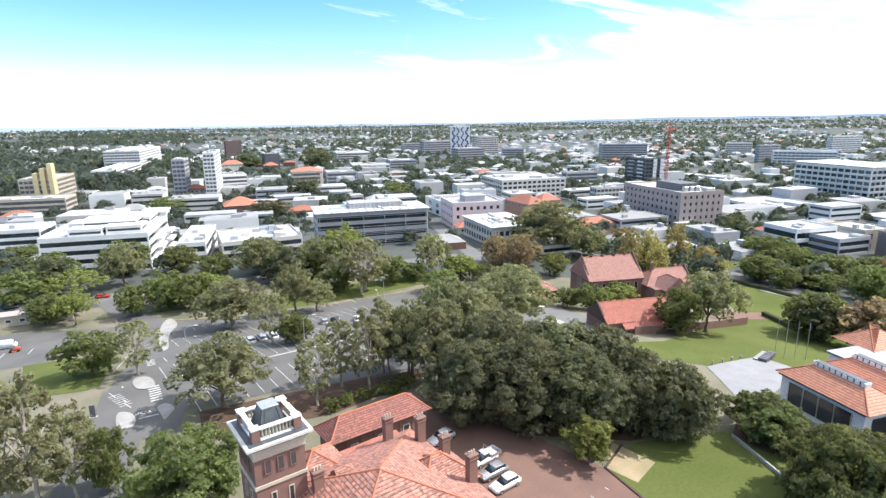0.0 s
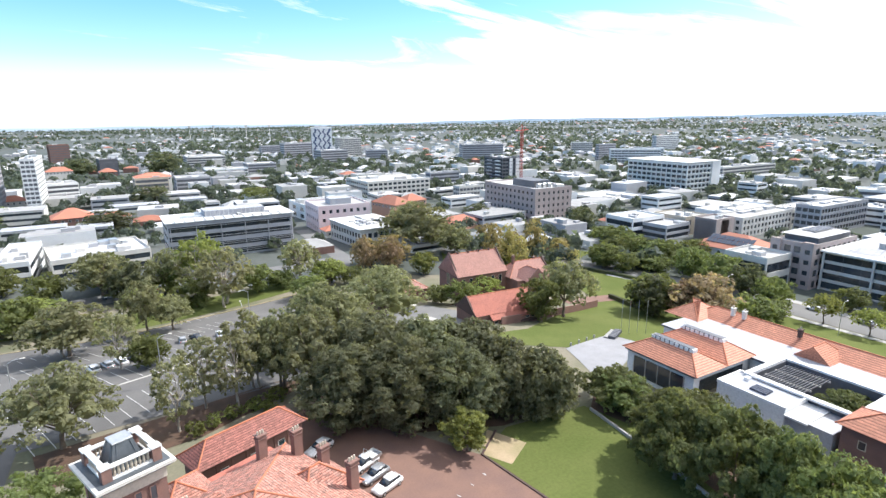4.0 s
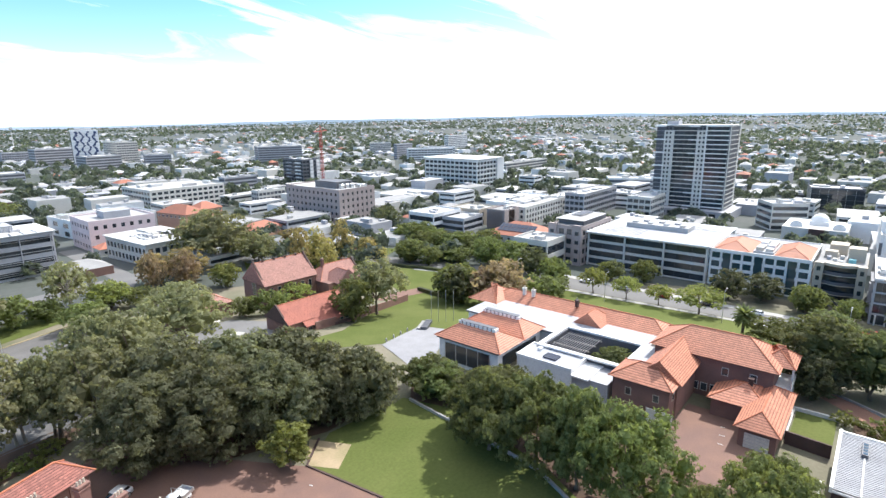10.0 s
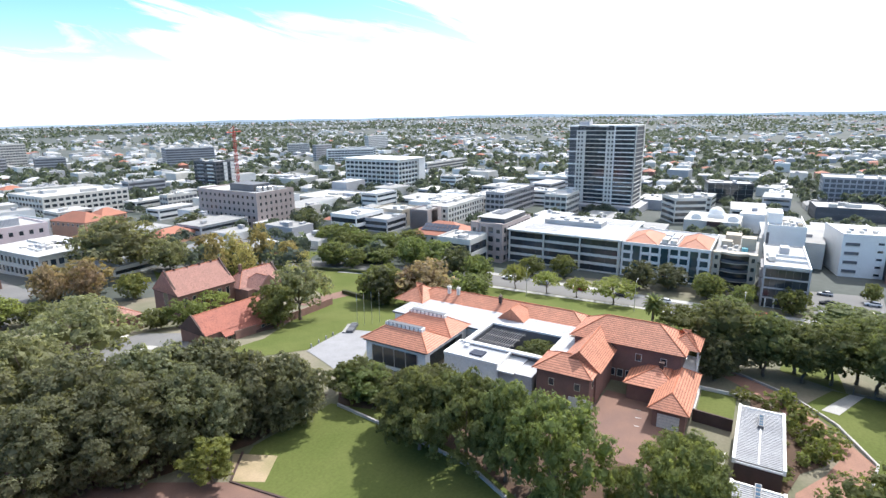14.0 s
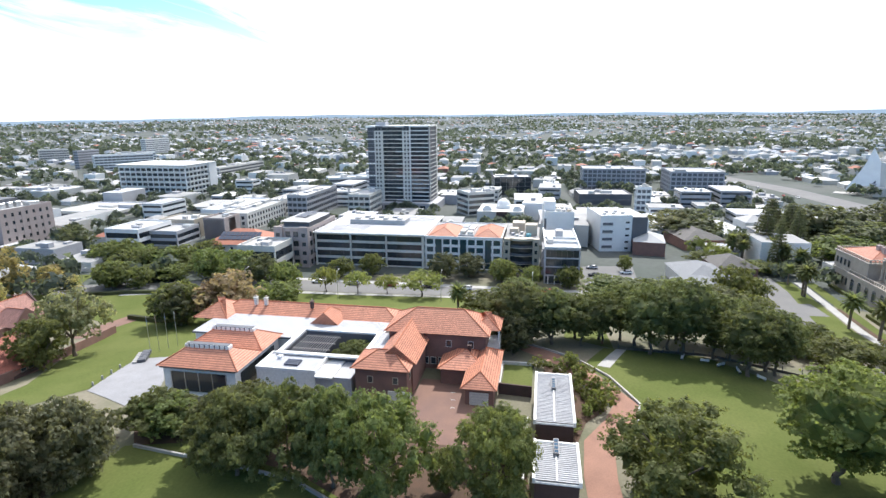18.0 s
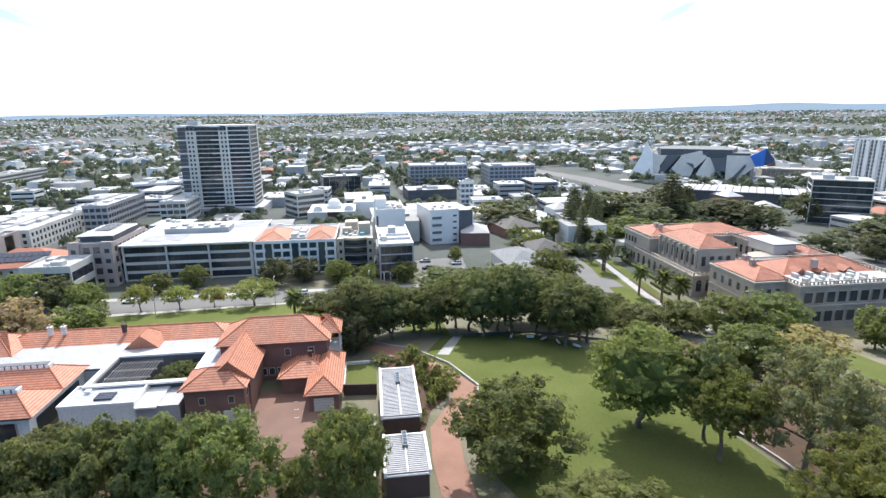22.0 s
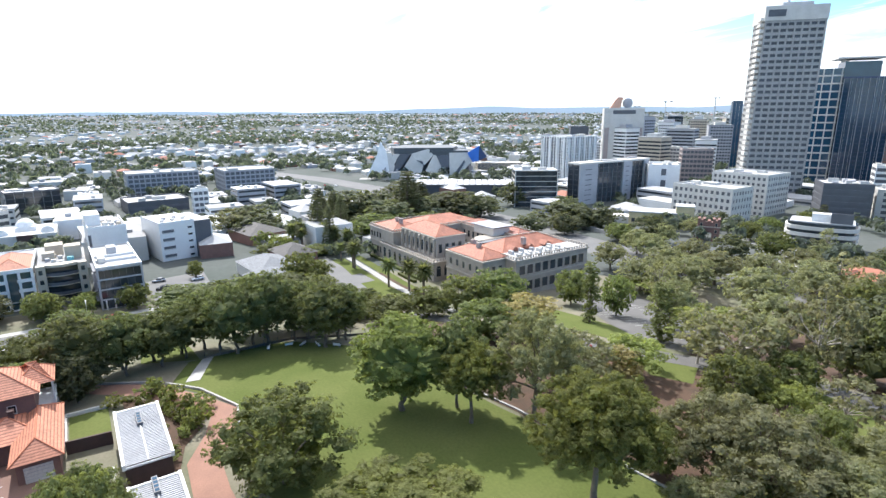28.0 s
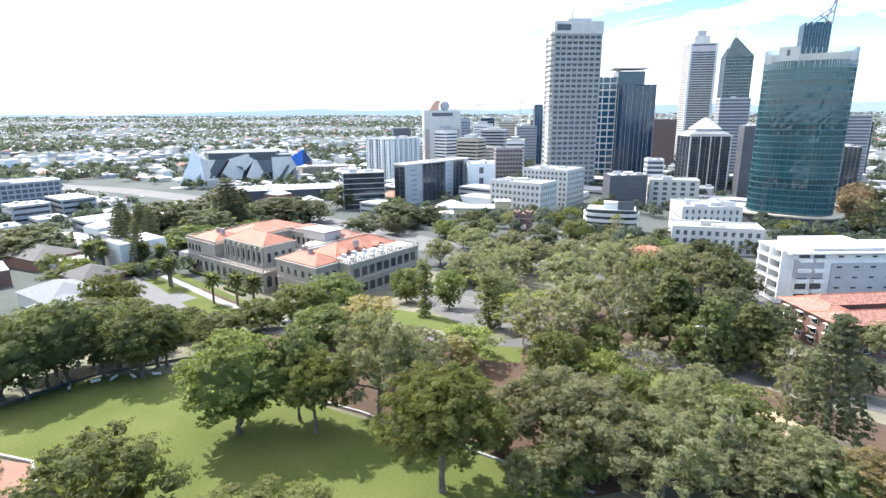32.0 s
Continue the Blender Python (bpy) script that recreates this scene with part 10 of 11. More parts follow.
def car(x, y, yaw, paint, label, kind="hatch"):
    t = thing("van" if kind == "van" else "ute" if kind == "ute" else "car", x, y, None, yaw, label, "van" if kind == "van" else "utility truck" if kind == "ute" else "car", "parked cars")
    key = kind, paint.name
    if key not in CAR_MESHES:
        bm = bmesh.new()
        if kind == "van":
            loft(bm, [(-2.4, 0.85, 0.35, 1.9), (-2.3, 0.93, 0.3, 2.1), (1.4, 0.93, 0.3, 2.1), (2.0, 0.92, 0.3, 1.4), (2.45, 0.85, 0.35, 0.95)])
        else:
            loft(bm, [(-2.2, 0.75, 0.4, 0.85), (-2.1, 0.88, 0.3, 0.98), (-0.9, 0.9, 0.28, 1.0), (1.0, 0.9, 0.28, 0.98), (1.9, 0.86, 0.3, 0.82), (2.25, 0.7, 0.38, 0.66)])
        body = mesh_of(bm, "body", paint)
        bm = bmesh.new()
        if kind == "hatch":
            loft(bm, [(-2.0, 0.66, 0.9, 1.0), (-1.5, 0.72, 0.9, 1.42), (0.1, 0.72, 0.9, 1.48), (0.95, 0.7, 0.9, 1.0)])
        elif kind == "ute":
            loft(bm, [(-0.6, 0.7, 0.9, 1.1), (-0.5, 0.74, 0.9, 1.65), (0.5, 0.74, 0.9, 1.7), (1.2, 0.72, 0.9, 1.0)])
        else:
            loft(bm, [(1.3, 0.86, 1.3, 2.0), (1.42, 0.88, 1.3, 2.0), (2.0, 0.86, 1.25, 1.45)])
        cabin = mesh_of(bm, "cabin", GLASS)
        bm = bmesh.new()
        if kind == "hatch":
            loft(bm, [(-1.45, 0.66, 1.41, 1.47), (-0.9, 0.68, 1.44, 1.53), (0.0, 0.66, 1.44, 1.53), (0.2, 0.62, 1.42, 1.47)])
        elif kind == "ute":
            loft(bm, [(-0.5, 0.7, 1.62, 1.7), (0.0, 0.7, 1.66, 1.76), (0.5, 0.66, 1.64, 1.72)])
        else:
            add_box(bm, -2.2, -0.8, 2.08, 3.4, 1.6, 0.05)
        roof = mesh_of(bm, "roof", paint)
        bm = bmesh.new()
        add_tube(bm, (0, -0.1, 0), (0, 0.1, 0), 0.32, 0.32, 14)
        tyre = mesh_of(bm, "tyre", RUBBER)
        bm = bmesh.new()
        add_tube(bm, (0, -0.11, 0), (0, 0.11, 0), 0.19, 0.19, 10)
        rim = mesh_of(bm, "rim", METAL)
        CAR_MESHES[key] = body, cabin, roof, tyre, rim
    body, cabin, roof, tyre, rim = CAR_MESHES[key]
    near = math.hypot(x, y) < 150
    link("body", body, t)
    link("glasshouse", cabin, t)
    link("roof", roof, t)
    for sx in (-1.35, 1.38):
        for sy in (-0.82, 0.82):
            w = link("wheel", tyre, t, pose(sx, sy, 0.32))
            if near:
                link("rim", rim, w)
    for sy in (-0.62, 0.62) if near else ():
        link("headlight", box_mesh(0.12, 0.3, 0.14, WHITE, 0.02), t, pose(2.12 if kind != "van" else 2.4, sy, 0.62))
        link("tail_light", box_mesh(0.1, 0.25, 0.18, LAMP_RED, 0.02), t, pose(-2.17 if kind != "van" else -2.4, sy, 0.7))
    if kind == "ute":
        box("tray", -2.6, -0.9, 0.85, 2.0, 1.8, 0.1, METAL, t)
        for a in ((-2.6, -0.9, 2.0, 0.06), (-2.6, 0.84, 2.0, 0.06), (-2.6, -0.84, 0.06, 1.68), (-0.66, -0.84, 0.06, 1.68)):
            box("tray_side", a[0], a[1], 0.95, a[2], a[3], 0.35, METAL, t)
        for a in (-0.85, 0.8):
            box("ladder_rack", -0.7, a, 1.3, 0.06, 0.06, 0.9, METAL, t)
        box("ladder_rack", -0.7, -0.85, 2.16, 0.06, 1.7, 0.06, METAL, t)
    return t


car(25.0, 57.4, 200, CAR_WHITE, "white hatchback parked on red paving")
car(24.4, 60.2, 200, CAR_SILVER, "silver sedan parked on red paving")
car(24.2, 63.2, 202, CAR_WHITE, "white utility truck with ladder rack", "ute")
car(20.0, 70.0, 205, CAR_WHITE, "white car parked beside the brick house")
for i, (p, lab) in enumerate(((CAR_WHITE, "white hatchback in the car park"), (CAR_SILVER, "silver hatchback in the car park"), (CAR_WHITE, "white hatchback in the car park"), (CAR_DARK, "black hatchback in the car park"))):
    car(-9.8 + i * 2.5, 125.8 + i * 0.91, 110, p, lab)
car(16.5, 138.0, 90, CAR_WHITE, "white hatchback in the car park")
car(11.0, 139.0, 110, CAR_DARK, "black sedan in the car park")
car(8.0, 138.6, 90, CAR_SILVER, "silver sedan in the car park")
car(12.5, 112.0, 90, CAR_SILVER, "silver sedan in the shade of gums")
car(-72.6, 160.4, 12, CAR_WHITE, "white minibus on the asphalt yard", "van")
for i in range(9):
    car(-100 + 13.0 * i + (i % 3), 196.5 + 1.6 * i, 8, (CAR_WHITE, CAR_DARK, CAR_SILVER, CAR_RED, CAR_WHITE)[i % 5], "car parked along the street")
for i in range(8):
    car(177.4, 92 - i * 13.5, 90, (CAR_DARK, CAR_WHITE, CAR_SILVER, CAR_RED)[i % 4], "car parked along the street")
for i in range(6):
    car(190 + i * 5.4, -20 - (i % 2) * 12, 90, (CAR_WHITE, CAR_SILVER, CAR_DARK)[i % 3], "car in the concrete parking lot")
for i in range(16):
    u = i / 16
    car(300 + 300 * u + (i % 3) * 5, -206 + (i % 4) * 5 + 24 * u, 178, (CAR_WHITE, CAR_DARK, CAR_SILVER, CAR_WHITE, CAR_RED)[i % 5], "car on the freeway")

mower = thing("ride_on_mower", -69.0, 156.0, None, 10, "orange ride-on mower on the asphalt yard", "mower")
ORANGE = material("orange_paint", (0.55, 0.10, 0.03), 0.45)
box("hood", 0.2, -0.5, 0.4, 1.2, 1.0, 0.7, ORANGE, mower, bevel=0.08)
box("deck", -0.6, -0.8, 0.15, 1.8, 1.6, 0.2, ORANGE, mower, bevel=0.05)
box("seat", -0.5, -0.3, 0.7, 0.5, 0.6, 0.5, DARKGREY, mower, bevel=0.05)
for sx in (-0.7, 1.0):
    for sy in (-0.7, 0.7):
        bm = bmesh.new()
        add_tube(bm, (sx, sy - 0.12, 0.35), (sx, sy + 0.12, 0.35), 0.35, 0.35, 12)
        part("wheel", bm, RUBBER, mower)


def street_lamp(x, y, yaw, h=9.0):
    t = thing("street_lamp", x, y, None, yaw, "grey steel street lamp with a curved arm", "street lamp", "street lamps")
    bm = bmesh.new()
    add_tube(bm, (0, 0, -0.2), (0, 0, h), 0.1, 0.06, 8)
    part("pole", bm, METAL, t)
    bm = bmesh.new()
    add_tube(bm, (0, 0, h), (0.8, 0, h + 0.5), 0.05, 0.045, 6)
    add_tube(bm, (0.8, 0, h + 0.5), (2.0, 0, h + 0.6), 0.045, 0.04, 6)
    part("arm", bm, METAL, t)
    box("lamp_head", 1.8, -0.14, h + 0.5, 0.7, 0.28, 0.14, OFFWHITE, t, bevel=0.03)


for p in ((-20, 108, 0), (2, 106, 0), (20, 124, 90), (-6, 138, 0), (26, 150, 180), (30, 108, 90), (159.5, 64, 0), (159.5, 30, 0), (159.5, 2, 0), (159.5, 96, 0), (88, -214, 120), (112, -240, 120), (70, -203, 120), (52, 126, 90), (56, -100, 40), (92, -118, 40), (20, -104, 60), (150, 150, 0)):
    street_lamp(*p)
for i, (x, y) in enumerate(((99.7, 85.0), (101.5, 84.2), (103.3, 83.2), (105.2, 82.2))):
    t = thing("flagpole", x, y, None, 40, "thin white flagpole with a hanging flag", "flagpole", "flagpoles by the terrace")
    bm = bmesh.new()
    add_tube(bm, (0, 0, -0.2), (0, 0, 8.5), 0.07, 0.04, 8)
    part("pole", bm, METAL, t)
    bm = bmesh.new()
    v = []
    for k in range(6):
        v.append((bm.verts.new((0.05 + 0.09 * k, 0.06 * (-1) ** k, 8.3 - 0.12 * k)), bm.verts.new((0.05 + 0.09 * k, 0.06 * (-1) ** k, 6.6 - 0.05 * k))))
    for a, b in zip(v, v[1:]):
        bm.faces.new((a[0], b[0], b[1], a[1]))
    part("flag", bm, (BLUE, CAR_RED, BLUE, CAR_WHITE)[i], t)
wall_ = thing("planter_wall", 92.5, 80.4, None, 25, "dark stepped planter at the terrace edge", "planter")
for i in range(6):
    box("planter_box", i * 0.9, 0, 0, 0.7, 1.6, 0.7, DARKGREY, wall_, bevel=0.03)
    box("planter_rim", i * 0.9, 1.8, 0, 0.7, 0.8, 0.3, CONCRETE, wall_)
for i in range(4):
    t = thing("bollard", 79.5 + i * 3.2, 81.0 + i * 0.85, None, 0, "short pale bollard at the terrace edge", "bollard", "bollards along the terrace")
    bm = bmesh.new()
    add_tube(bm, (0, 0, 0), (0, 0, 0.8), 0.2, 0.16, 8)
    part("post", bm, CONCRETE, t)
kiosk = thing("kiosk", 66, 131, None, 10, "small grey kiosk on the forecourt", "kiosk")
box("wall", -1, -1, 0, 2, 2, 2.4, GREY, kiosk)
box("roof", -1.3, -1.3, 2.4, 2.6, 2.6, 0.18, OFFWHITE, kiosk)
sign = thing("entry_sign", -32.4, 93.4, None, 0, "dark upright entry sign on the island", "sign")
box("panel", -0.4, -0.15, 0, 0.8, 0.3, 2.2, DARKGREY, sign)
box("base", -0.6, -0.3, 0, 1.2, 0.6, 0.15, CONCRETE, sign)
trailer = thing("site_hut", -78, 182, None, 8, "long low cream site hut with flat roof", "hut")
box("wall", -14, -2.2, 0, 28, 4.4, 3.0, BEIGE, trailer)
box("roof", -14.3, -2.6, 3.0, 28.6, 5.2, 0.25, BROWN, trailer)
for i in range(8):
    window(trailer, -12 + i * 3.4, -2.2, 1.0, 1.2, 1.1, "-y")
hyd = thing("hydrant", 70, -84, None, 0, "small red hydrant beside the drive", "hydrant")
box("body", -0.2, -0.2, 0, 0.4, 0.4, 0.9, CAR_RED, hyd, bevel=0.05)
shed2 = thing("garden_shed", 36, -74, None, 20, "small shed with red roof among trees", "shed")
block(shed2, -2, -1.6, 2, 1.6, 2.4, OFFWHITE)
tiled_roof(shed2, -2, -1.6, 2, 1.6, 2.4, 1.2, TILE_FAR, 0.3, caps=False)
for i, (x, y) in enumerate(((104, -38), (101, -41), (108, -33), (106.5, -35.5), (109, -29))):
    t = thing("bench", x, y, None, i * 40, "white park bench under the trees", "bench", "benches on the lawn")
    box("seat", -0.8, -0.25, 0.42, 1.6, 0.5, 0.08, WHITE, t)
    box("backrest", -0.8, 0.2, 0.5, 1.6, 0.06, 0.45, WHITE, t)
    for sx in (-0.7, 0.6):
        box("leg", sx, -0.2, 0, 0.1, 0.4, 0.42, DARKGREY, t)
for i in range(12):
    t = thing("fence_post", 112.2 + (0.2 if i < 6 else -1.2 * (i - 6)), -17 - 3.0 * i, None, 0, "dark fence post under the pines", "fence post", "fence posts")
    box("post", -0.06, -0.06, 0, 0.12, 0.12, 1.3, DARKGREY, t)

tree("weep", 93.4, 34.6, 0.56, 0.85, "small green tree growing in the court", z=0.1)
for hx0, hx1, hy in ((158, 170, -97.5), (174, 186, -98.3), (190, 202, -99.0), (158, 170, -94.6), (140, 150, -93.5)):
    kerb("hedge", [(hx0, hy), (hx1, hy - 0.4)], 1.4, 0.9, LEAF_GREEN, "clipped green hedge before the palace", "hedge")

bed = random.Random(31)
for bx, by in ((99, -2.6), (96.5, -4.2), (94, -5.2), (92, -6.8), (89.5, -7.6), (87, -8.8), (84.5, -9.8), (82, -8.2), (79, -6.4), (76, -5.6), (72, -4.8), (69, -4.8), (86, -5.6), (90, -4.2)):
    tree("bush", bx, by, bed.uniform(0.6, 1.0), bed.uniform(0.6, 1.0), "small green garden shrub beside the path", "shrub")


# ---------------------------------------------------------------- the far city
def mid_rise(b, r, w, d, top, k):
    """A plain office slab in the middle distance with storey bands and a plant room."""
    x, y, _z = bearing(b, r)
    z = -20
    h = top - z
    t = thing("office_building", x, y, z, k * 7 - 12, ("white mid-rise office with dark window bands", "grey mid-rise office with dark window bands", "cream mid-rise office with dark window bands")[k % 3], "office building")
    box("wall", -w / 2, -d / 2, 0, w, d, h, (WHITE, GREY, BEIGE)[k % 3], t)
    n = int(h / 3.6)
    if k % 2:
        bm = bmesh.new()
        for f in range(n):
            for i in range(int(w / 3)):
                add_box(bm, -w / 2 + 0.8 + i * 3, d / 2 - 0.1, f * 3.6 + 1.1, 1.9, 0.2, 1.7)
            for i in range(int(d / 3)):
                add_box(bm, -w / 2 - 0.1, -d / 2 + 0.8 + i * 3, f * 3.6 + 1.1, 0.2, 1.9, 1.7)
        tagged(part("window_grid", bm, GLASS, t), kind="stuff")
    else:
        bm = bmesh.new()
        for f in range(n):
            add_box(bm, -w / 2 + 0.6, d / 2 - 0.1, f * 3.6 + 1.1, w - 1.2, 0.2, 1.7)
            add_box(bm, -w / 2 - 0.1, -d / 2 + 0.6, f * 3.6 + 1.1, 0.2, d - 1.2, 1.7)
        tagged(part("window_grid", bm, GLASS, t), kind="stuff")
    box("roof", -w / 2 - 0.3, -d / 2 - 0.3, h, w + 0.6, d + 0.6, 0.8, ROOF_GREY if k % 3 else ROOF_PALE, t)
    box("plant_room", -w * 0.2, -d * 0.25, h + 0.8, w * 0.45, d * 0.5, 3.2, (GREY, OFFWHITE, METAL)[k % 3], t)


for k, (b, r, w, d, top) in enumerate(((142.2, 640, 22, 18, 30), (143.6, 760, 24, 20, 41), (144.9, 600, 26, 18, 22), (146.1, 820, 22, 20, 33), (147.3, 690, 30, 18, 28),
                                       (148.6, 900, 24, 22, 36), (149.4, 620, 20, 18, 19), (150.4, 740, 26, 20, 31), (151.4, 860, 22, 18, 38))):
    mid_rise(b, r, w, d, top, k)


def tower_crane(b, r, top, jib):
    """A thin tower crane on a far building site."""
    x, y, _z = bearing(b, r)
    t = thing("tower_crane", x, y, -20, jib, "thin grey tower crane over a far building site", "crane")
    box("mast", -0.6, -0.6, 0, 1.2, 1.2, top + 20, METAL, t)
    box("jib", -9, -0.4, top + 20, 38, 0.8, 0.9, METAL, t)
    box("cab", 0.7, -0.8, top + 18, 1.6, 1.6, 2, OFFWHITE, t)
    box("counterweight", -9, -0.9, top + 18.4, 3, 1.8, 1.8, GREY, t)


tower_crane(145.6, 900, 62, 40)
tower_crane(149.8, 880, 66, -25)
tower_crane(142.9, 950, 56, 75)


def far_city():
    rng = random.Random(11)
    mats = [ROOF_PALE, ROOF_GREY, SHEET, TILE_FAR, OFFWHITE, GREY, WHITE, BRICK, ROOF_SILVER]
    bms = {"v": [], "f": [], "m": []}
    taken = [(o.matrix_basis.translation.x, o.matrix_basis.translation.y) for o in scene.objects if o.parent is None and o.name.split(".")[0] in ("office_building", "apartment_tower", "office_tower", "house", "domed_house", "arena", "clinic")]
    spots, blocks = [], []

    def solid(x, y, z0, w, d, h, yaw, roof, wall, rise):
        c, s = math.cos(yaw), math.sin(yaw)
        base = len(bms["v"])
        for zz in (z0 - 3, z0 + h):
            for u, v in ((-w, -d), (w, -d), (w, d), (-w, d)):
                u, v = u / 2, v / 2
                bms["v"].append((x + u * c - v * s, y + u * s + v * c, zz))
        for i in range(4):
            bms["f"].append((base + i, base + (i + 1) % 4, base + 4 + (i + 1) % 4, base + 4 + i))
            bms["m"].append(wall)
        if rise:
            for u in (-(w - d) / 2 if w > d else 0, (w - d) / 2 if w > d else 0):
                bms["v"].append((x + u * c, y + u * s, z0 + h + rise))
            bms["f"] += [(base + 4, base + 5, base + 9, base + 8), (base + 5, base + 6, base + 9), (base + 6, base + 7, base + 8, base + 9), (base + 7, base + 4, base + 8)]
            bms["m"] += [roof] * 4
        else:
            bms["f"].append((base + 4, base + 5, base + 6, base + 7))
            bms["m"].append(roof)
            for k in range(rng.randint(0, 3)):
                ww, dd, hh = rng.uniform(1.5, w * 0.25), rng.uniform(1.5, d * 0.25), rng.uniform(0.8, 2.2)
                u, v = rng.uniform(-w / 3, w / 3), rng.uniform(-d / 3, d / 3)
                b2 = len(bms["v"])
                for zz in (z0 + h, z0 + h + hh):
                    for p, q in ((-ww, -dd), (ww, -dd), (ww, dd), (-ww, dd)):
                        p, q = u + p / 2, v + q / 2
                        bms["v"].append((x + p * c - q * s, y + p * s + q * c, zz))
                for i in range(4):
                    bms["f"].append((b2 + i, b2 + (i + 1) % 4, b2 + 4 + (i + 1) % 4, b2 + 4 + i))
                    bms["m"].append(5)
                bms["f"].append((b2 + 4, b2 + 5, b2 + 6, b2 + 7))
                bms["m"].append(5)

    def clear(x, y, r):
        for tx, ty in taken:
            if abs(tx - x) < r and abs(ty - y) < r:
                return False
        for m, lb, la in FOOT:
            p = m @ Vector((x, y, 0))
            if -14 < p.x < lb + 14 and -14 < p.y < la + 14:
                return False
        return True

    def road_near(x, y):
        return x > 20 and -245 < y < -165 and x < 640

    # middle distance: streets of low offices and houses
    for k in range(5200):
        b = rng.uniform(-34, 196)
        r = 225 + (420 * rng.random() if k < 3200 else 1100 * rng.random() ** 1.1)
        x, y, _z = bearing(b, r)
        if r < 246 + 70 * (118 < b < 150) + 150 * (b > 150) or road_near(x, y) or not clear(x, y, 21):
            continue
        if b < -12 and r > 520 and rng.random() < 0.9:
            continue
        w, d = (rng.uniform(14, 34), rng.uniform(12, 24)) if r < 650 else (rng.uniform(11, 24), rng.uniform(10, 16))
        if not all(abs(px - x) > (w + pw) / 2 + 2 or abs(py - y) > (d + pd) / 2 + 2 for px, py, pw, pd in spots[-1500:]):
            continue
        flat = rng.random() < (0.72 if r < 650 else 0.5)
        h = rng.choice((4, 4, 7, 7, 10.5)) if flat else rng.choice((3, 3.4, 6))
        z = ground_z(x, y)
        spots.append((x, y, w, d))
        if r < 520 and flat and len(blocks) < 105:
            blocks.append((x, y, w, d, z, h, rng.uniform(-4, 4), rng.randint(0, 5), rng.randint(0, 2)))
        elif flat:
            solid(x, y, z, w, d, h, radians(rng.uniform(-5, 5)), rng.choice((0, 1, 1, 2)), rng.choice((4, 6, 5, 4, 6)), 0)
        else:
            solid(x, y, z, min(w, 18), min(d, 13), h, radians(rng.uniform(-8, 8)), rng.choice((0, 2, 2, 0, 3, 1)), rng.choice((4, 6, 7)), rng.uniform(2, 3.4))
    # suburbs out to the hills
    for _ in range(8000):
        b, r = rng.uniform(-36, 198), 900 + 3800 * rng.random() ** 1.1
        if b < 0 and rng.random() < 0.7 - r / 9000:
            continue
        if b < 45 and r > 2100 and rng.random() < 0.7:
            continue
        x, y, _z = bearing(b, r)
        k = 0.9 + r / 9000
        solid(x, y, ground_z(x, y), rng.uniform(11, 20) * k, rng.uniform(9, 13) * k, rng.choice((3, 3.5, 5, 6)), radians(rng.choice((0, 90)) + rng.uniform(-10, 10)), rng.choice((0, 2, 1, 8, 2, 3, 1, 8, 1, 8, 1) if r < 2000 else (2, 1, 8, 1, 8, 1, 3, 8)), rng.choice((4, 6, 4, 5)), rng.uniform(1.5, 3.5))
    me = bpy.data.meshes.new("suburb")
    me.from_pydata(bms["v"], [], bms["f"])
    for m in mats:
        me.materials.append(m)
    me.polygons.foreach_set("material_index", bms["m"])
    me.update()
    tagged(new("suburb", me), "far suburb of pale and orange roofs among trees", "suburb", "", "stuff")
    for x, y, w, d, z, h, yaw, k, g in blocks:
        t = thing("low_office", x, y, z, yaw, ("white low office with flat roof among streets", "grey low office with flat roof among streets", "cream low office with flat roof among streets")[g], "office building", "low offices of the inner streets")
        wall = (WHITE, GREY, OFFWHITE)[g]
        box("wall", -w / 2, -d / 2, -3, w, d, h + 3, wall, t)
        for f in range(max(1, round(h / 3.5))):
            box("window_band", -w / 2 - 0.04, -d / 2 + 0.8, f * 3.5 + 1.1, 0.1, d - 1.6, 1.4, GLASS, t)
            box("window_band", -w / 2 + 0.8, (-d / 2 - 0.04) if y > 0 else (d / 2 - 0.06), f * 3.5 + 1.1, w - 1.6, 0.1, 1.4, GLASS, t)
        box("roof", -w / 2 - 0.2, -d / 2 - 0.2, h, w + 0.4, d + 0.4, 0.25, (ROOF_PALE, ROOF_GREY, ROOF_GREY, SHEET, ROOF_SILVER, ROOF_GREY)[k], t)
        for i in range(k % 4):
            box("rooftop_unit", -w / 3 + i * w / 5, -d / 4 + (i * 7 % 5) * d / 10, h + 0.25, 2.5, 2.0, 1.4, (METAL, OFFWHITE, GREY)[i % 3], t)
    return spots


SPOTS = far_city()


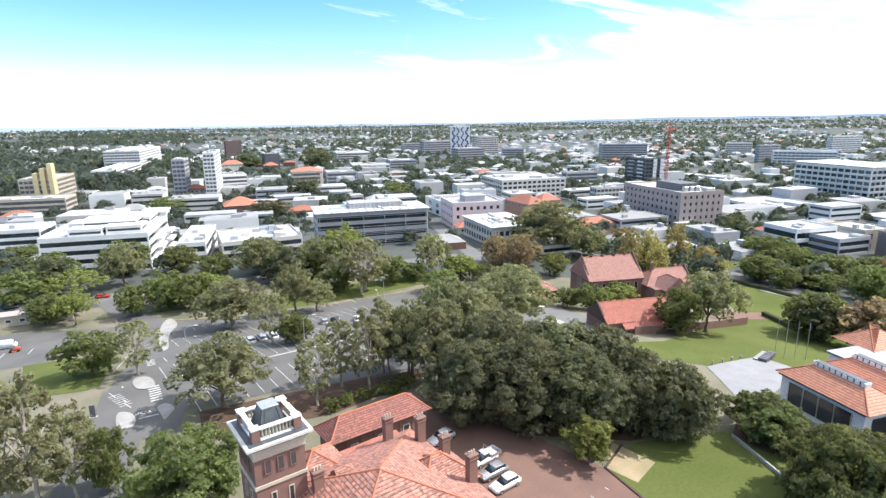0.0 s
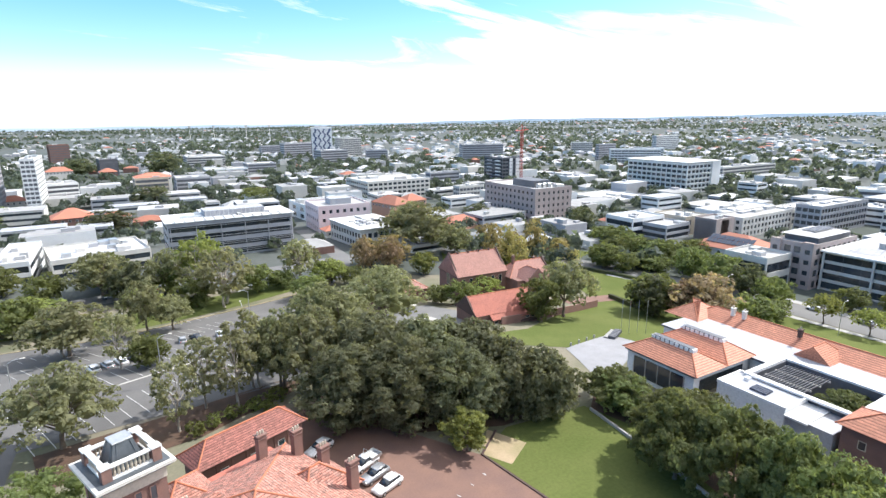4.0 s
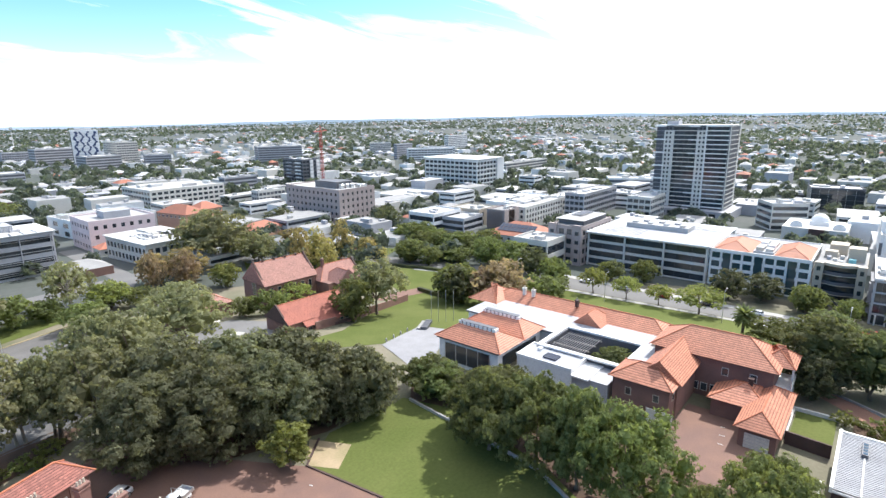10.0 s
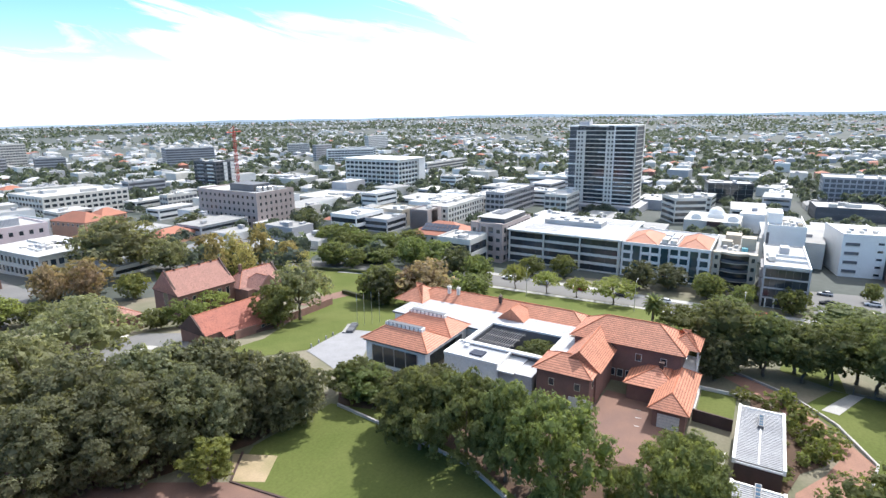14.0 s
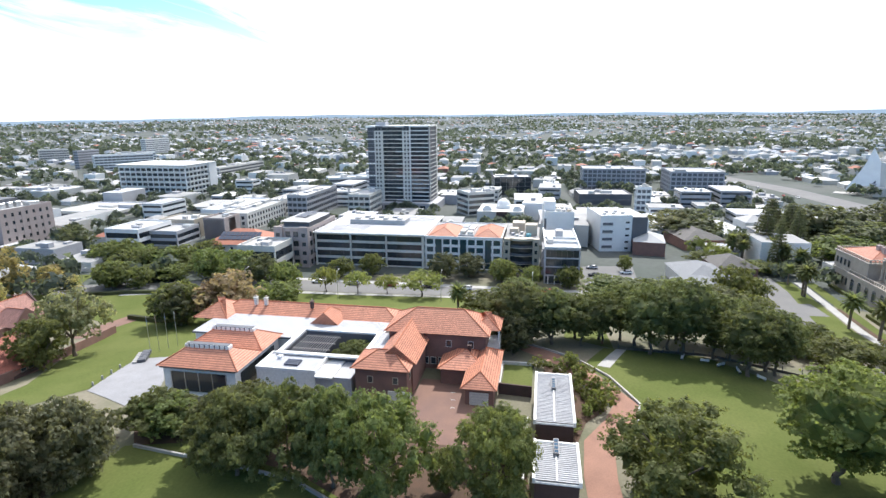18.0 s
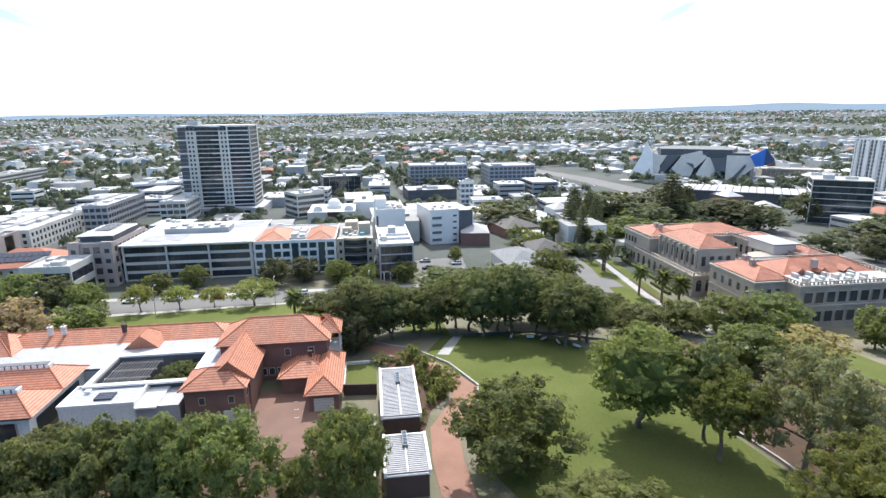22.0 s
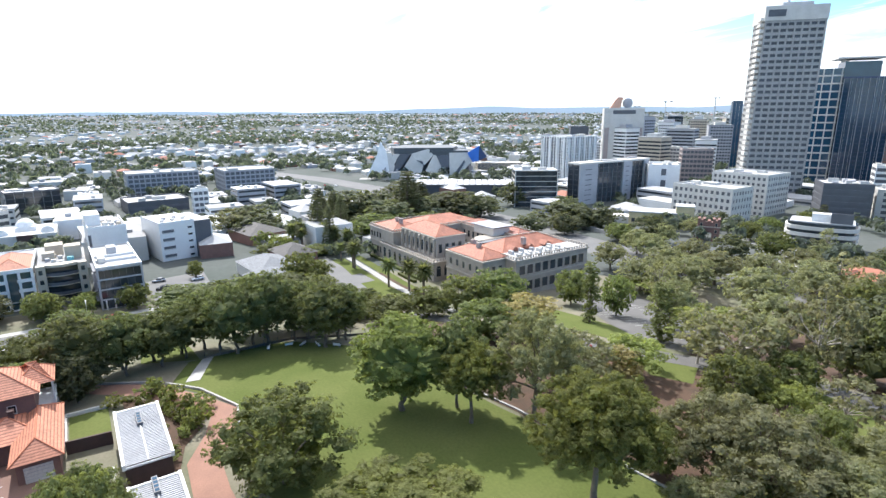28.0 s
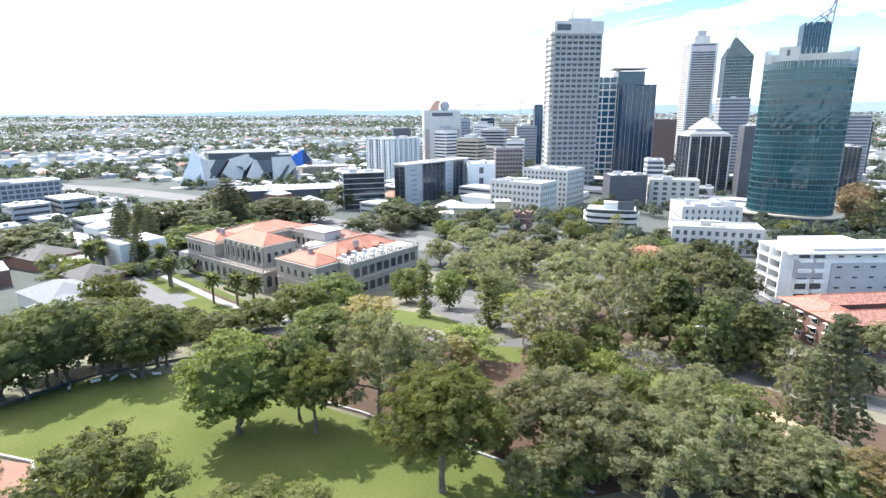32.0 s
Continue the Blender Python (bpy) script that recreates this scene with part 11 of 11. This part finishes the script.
def far_trees():
    rng = np.random.default_rng(21)
    pts = []
    for n, r0, r1, power, size in ((2900, 215, 560, 1.0, 3.5), (9200, 480, 1500, 1.0, 4.4), (14000, 1300, 3000, 1.0, 5.4), (18000, 2600, 4800, 1.0, 6.0)):
        b = np.radians(rng.uniform(-36, 198, n))
        r = r0 + (r1 - r0) * rng.random(n) ** power
        pts.append(np.stack([r * np.sin(b), r * np.cos(b), np.full(n, size) * rng.uniform(0.7, 1.35, n)], 1))
    # the wooded hill beyond the offices
    b, r = np.radians(rng.uniform(-38, -8, 2600)), rng.uniform(560, 3000, 2600)
    pts.append(np.stack([r * np.sin(b), r * np.cos(b), rng.uniform(5, 9, 2600)], 1))
    p = np.concatenate(pts)
    # far woods gather in belts between the streets
    belt = np.sin(p[:, 0] * 0.006 + 2 * np.sin(p[:, 1] * 0.0021)) + np.sin(p[:, 1] * 0.0083 + 1.7 * np.sin(p[:, 0] * 0.0027))
    p = p[(np.hypot(p[:, 0], p[:, 1]) < 900) | (belt + rng.normal(size=len(p)) * 0.55 > -0.25)]
    keep = np.ones(len(p), bool)
    spots = np.array(SPOTS)
    near = np.hypot(p[:, 0], p[:, 1]) < 1300
    for sx, sy, sw, sd in spots:
        keep &= ~(near & (np.abs(p[:, 0] - sx) < sw / 2 + 1) & (np.abs(p[:, 1] - sy) < sd / 2 + 1))
    for o in scene.objects:
        if o.parent is None and o.name.split(".")[0] in ("office_building", "apartment_tower", "office_tower", "house", "clinic", "apartment_block", "brick_flats", "domed_house"):
            c = o.matrix_basis @ Vector((15, 15, 0))
            keep &= ~((np.abs(p[:, 0] - c.x) < 24) & (np.abs(p[:, 1] - c.y) < 24))
    for m, lb, la in FOOT:
        u, v = (m[i][0] * p[:, 0] + m[i][1] * p[:, 1] + m[i][3] for i in (0, 1))
        keep &= ~((u > -3) & (u < lb + 3) & (v > -3) & (v < la + 3))
    keep &= ~((p[:, 0] > 20) & (p[:, 0] < 640) & (p[:, 1] > -240) & (p[:, 1] < -168))
    keep &= ~((p[:, 0] > 480) & (p[:, 0] < 640) & (p[:, 1] > -480) & (p[:, 1] < -300))
    keep &= ~((p[:, 1] > 194) & (p[:, 1] < 226) & (p[:, 0] < 120))
    p = p[keep]
    rr = np.hypot(p[:, 0], p[:, 1])
    u = lambda a, c: np.clip((rr - a) / (c - a), 0, 1)
    s3 = lambda q: q * q * (3 - 2 * q)
    gz = -11 * s3(u(95, 185)) - 5 * s3(u(200, 420)) - 4 * s3(u(420, 900)) + 60 * s3(u(1500, 5200)) * s3(np.clip((np.degrees(np.arctan2(p[:, 0], p[:, 1])) - 5) / 70, 0, 1))
    out = []
    for lo, hi, cards, leaf in ((0, 620, 84, 0.46), (620, 1400, 24, 0.72), (1400, 6000, 7, 0.98)):
        sel = (rr >= lo) & (rr < hi)
        q, z, n = p[sel], gz[sel], int(sel.sum())
        d = rng.normal(size=(n, cards, 3))
        d /= np.linalg.norm(d, axis=2, keepdims=True)
        d[..., 2] = np.abs(d[..., 2]) * 1.1 - 0.25
        s = q[:, 2][:, None, None]
        lump = 1 + 0.25 * np.sin(3 * d[..., :1] + q[:, None, :1]) * np.cos(4 * d[..., 1:2] + q[:, None, 1:2])
        c = d * s * np.where(q[:, :1, None] ** 2 + q[:, 1:2, None] ** 2 > 4e6, 0.8, 1.0) * lump * (0.75 + 0.3 * rng.random((n, cards, 1)))
        c[..., 0] += q[:, 0][:, None]
        c[..., 1] += q[:, 1][:, None]
        c[..., 2] += (z + q[:, 2] * 0.95)[:, None]
        nrm = d + rng.normal(size=d.shape) * 0.4
        nrm /= np.linalg.norm(nrm, axis=2, keepdims=True)
        a = np.cross(nrm, rng.normal(size=d.shape))
        a /= np.linalg.norm(a, axis=2, keepdims=True) + 1e-6
        bb = np.cross(nrm, a)
        w = s * leaf * rng.uniform(0.5, 1.0, (n, cards, 1)) * 0.75
        out.append(np.stack([c - a * w - bb * w * 0.6, c + a * w - bb * w * 0.6, c + bb * w * 1.1], 2).reshape(-1, 3))
    v = np.concatenate(out).astype(np.float32)
    n_all = len(v) // 3
    me = bpy.data.meshes.new("far_woods")
    me.vertices.add(len(v))
    me.vertices.foreach_set("co", v.ravel())
    me.loops.add(len(v))
    me.loops.foreach_set("vertex_index", np.arange(len(v), dtype=np.int32))
    me.polygons.add(n_all)
    me.polygons.foreach_set("loop_start", np.arange(0, len(v), 3, dtype=np.int32))
    me.polygons.foreach_set("loop_total", np.full(n_all, 3, dtype=np.int32))
    me.update(calc_edges=True)
    me.materials.append(LEAF_FAR_HAZY)
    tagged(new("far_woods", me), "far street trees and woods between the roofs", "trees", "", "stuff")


far_trees()


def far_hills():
    """The low ranges behind the plain, glowing blue in place of haze."""
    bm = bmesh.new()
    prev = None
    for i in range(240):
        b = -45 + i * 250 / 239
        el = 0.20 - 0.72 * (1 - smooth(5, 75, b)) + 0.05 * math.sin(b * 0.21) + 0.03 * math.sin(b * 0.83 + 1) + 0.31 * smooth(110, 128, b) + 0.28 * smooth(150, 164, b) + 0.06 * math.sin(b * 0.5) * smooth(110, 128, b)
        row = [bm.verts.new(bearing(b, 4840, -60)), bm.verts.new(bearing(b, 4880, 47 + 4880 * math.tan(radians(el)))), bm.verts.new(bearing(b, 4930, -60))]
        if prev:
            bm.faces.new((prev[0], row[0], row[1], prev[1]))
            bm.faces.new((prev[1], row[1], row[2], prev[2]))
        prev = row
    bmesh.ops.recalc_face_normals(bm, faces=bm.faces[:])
    tagged(new("backdrop", mesh_of(bm, "backdrop", HAZE_HILL)), "low hill range glowing pale blue for haze along the horizon", "hills", "", "structure")


far_hills()
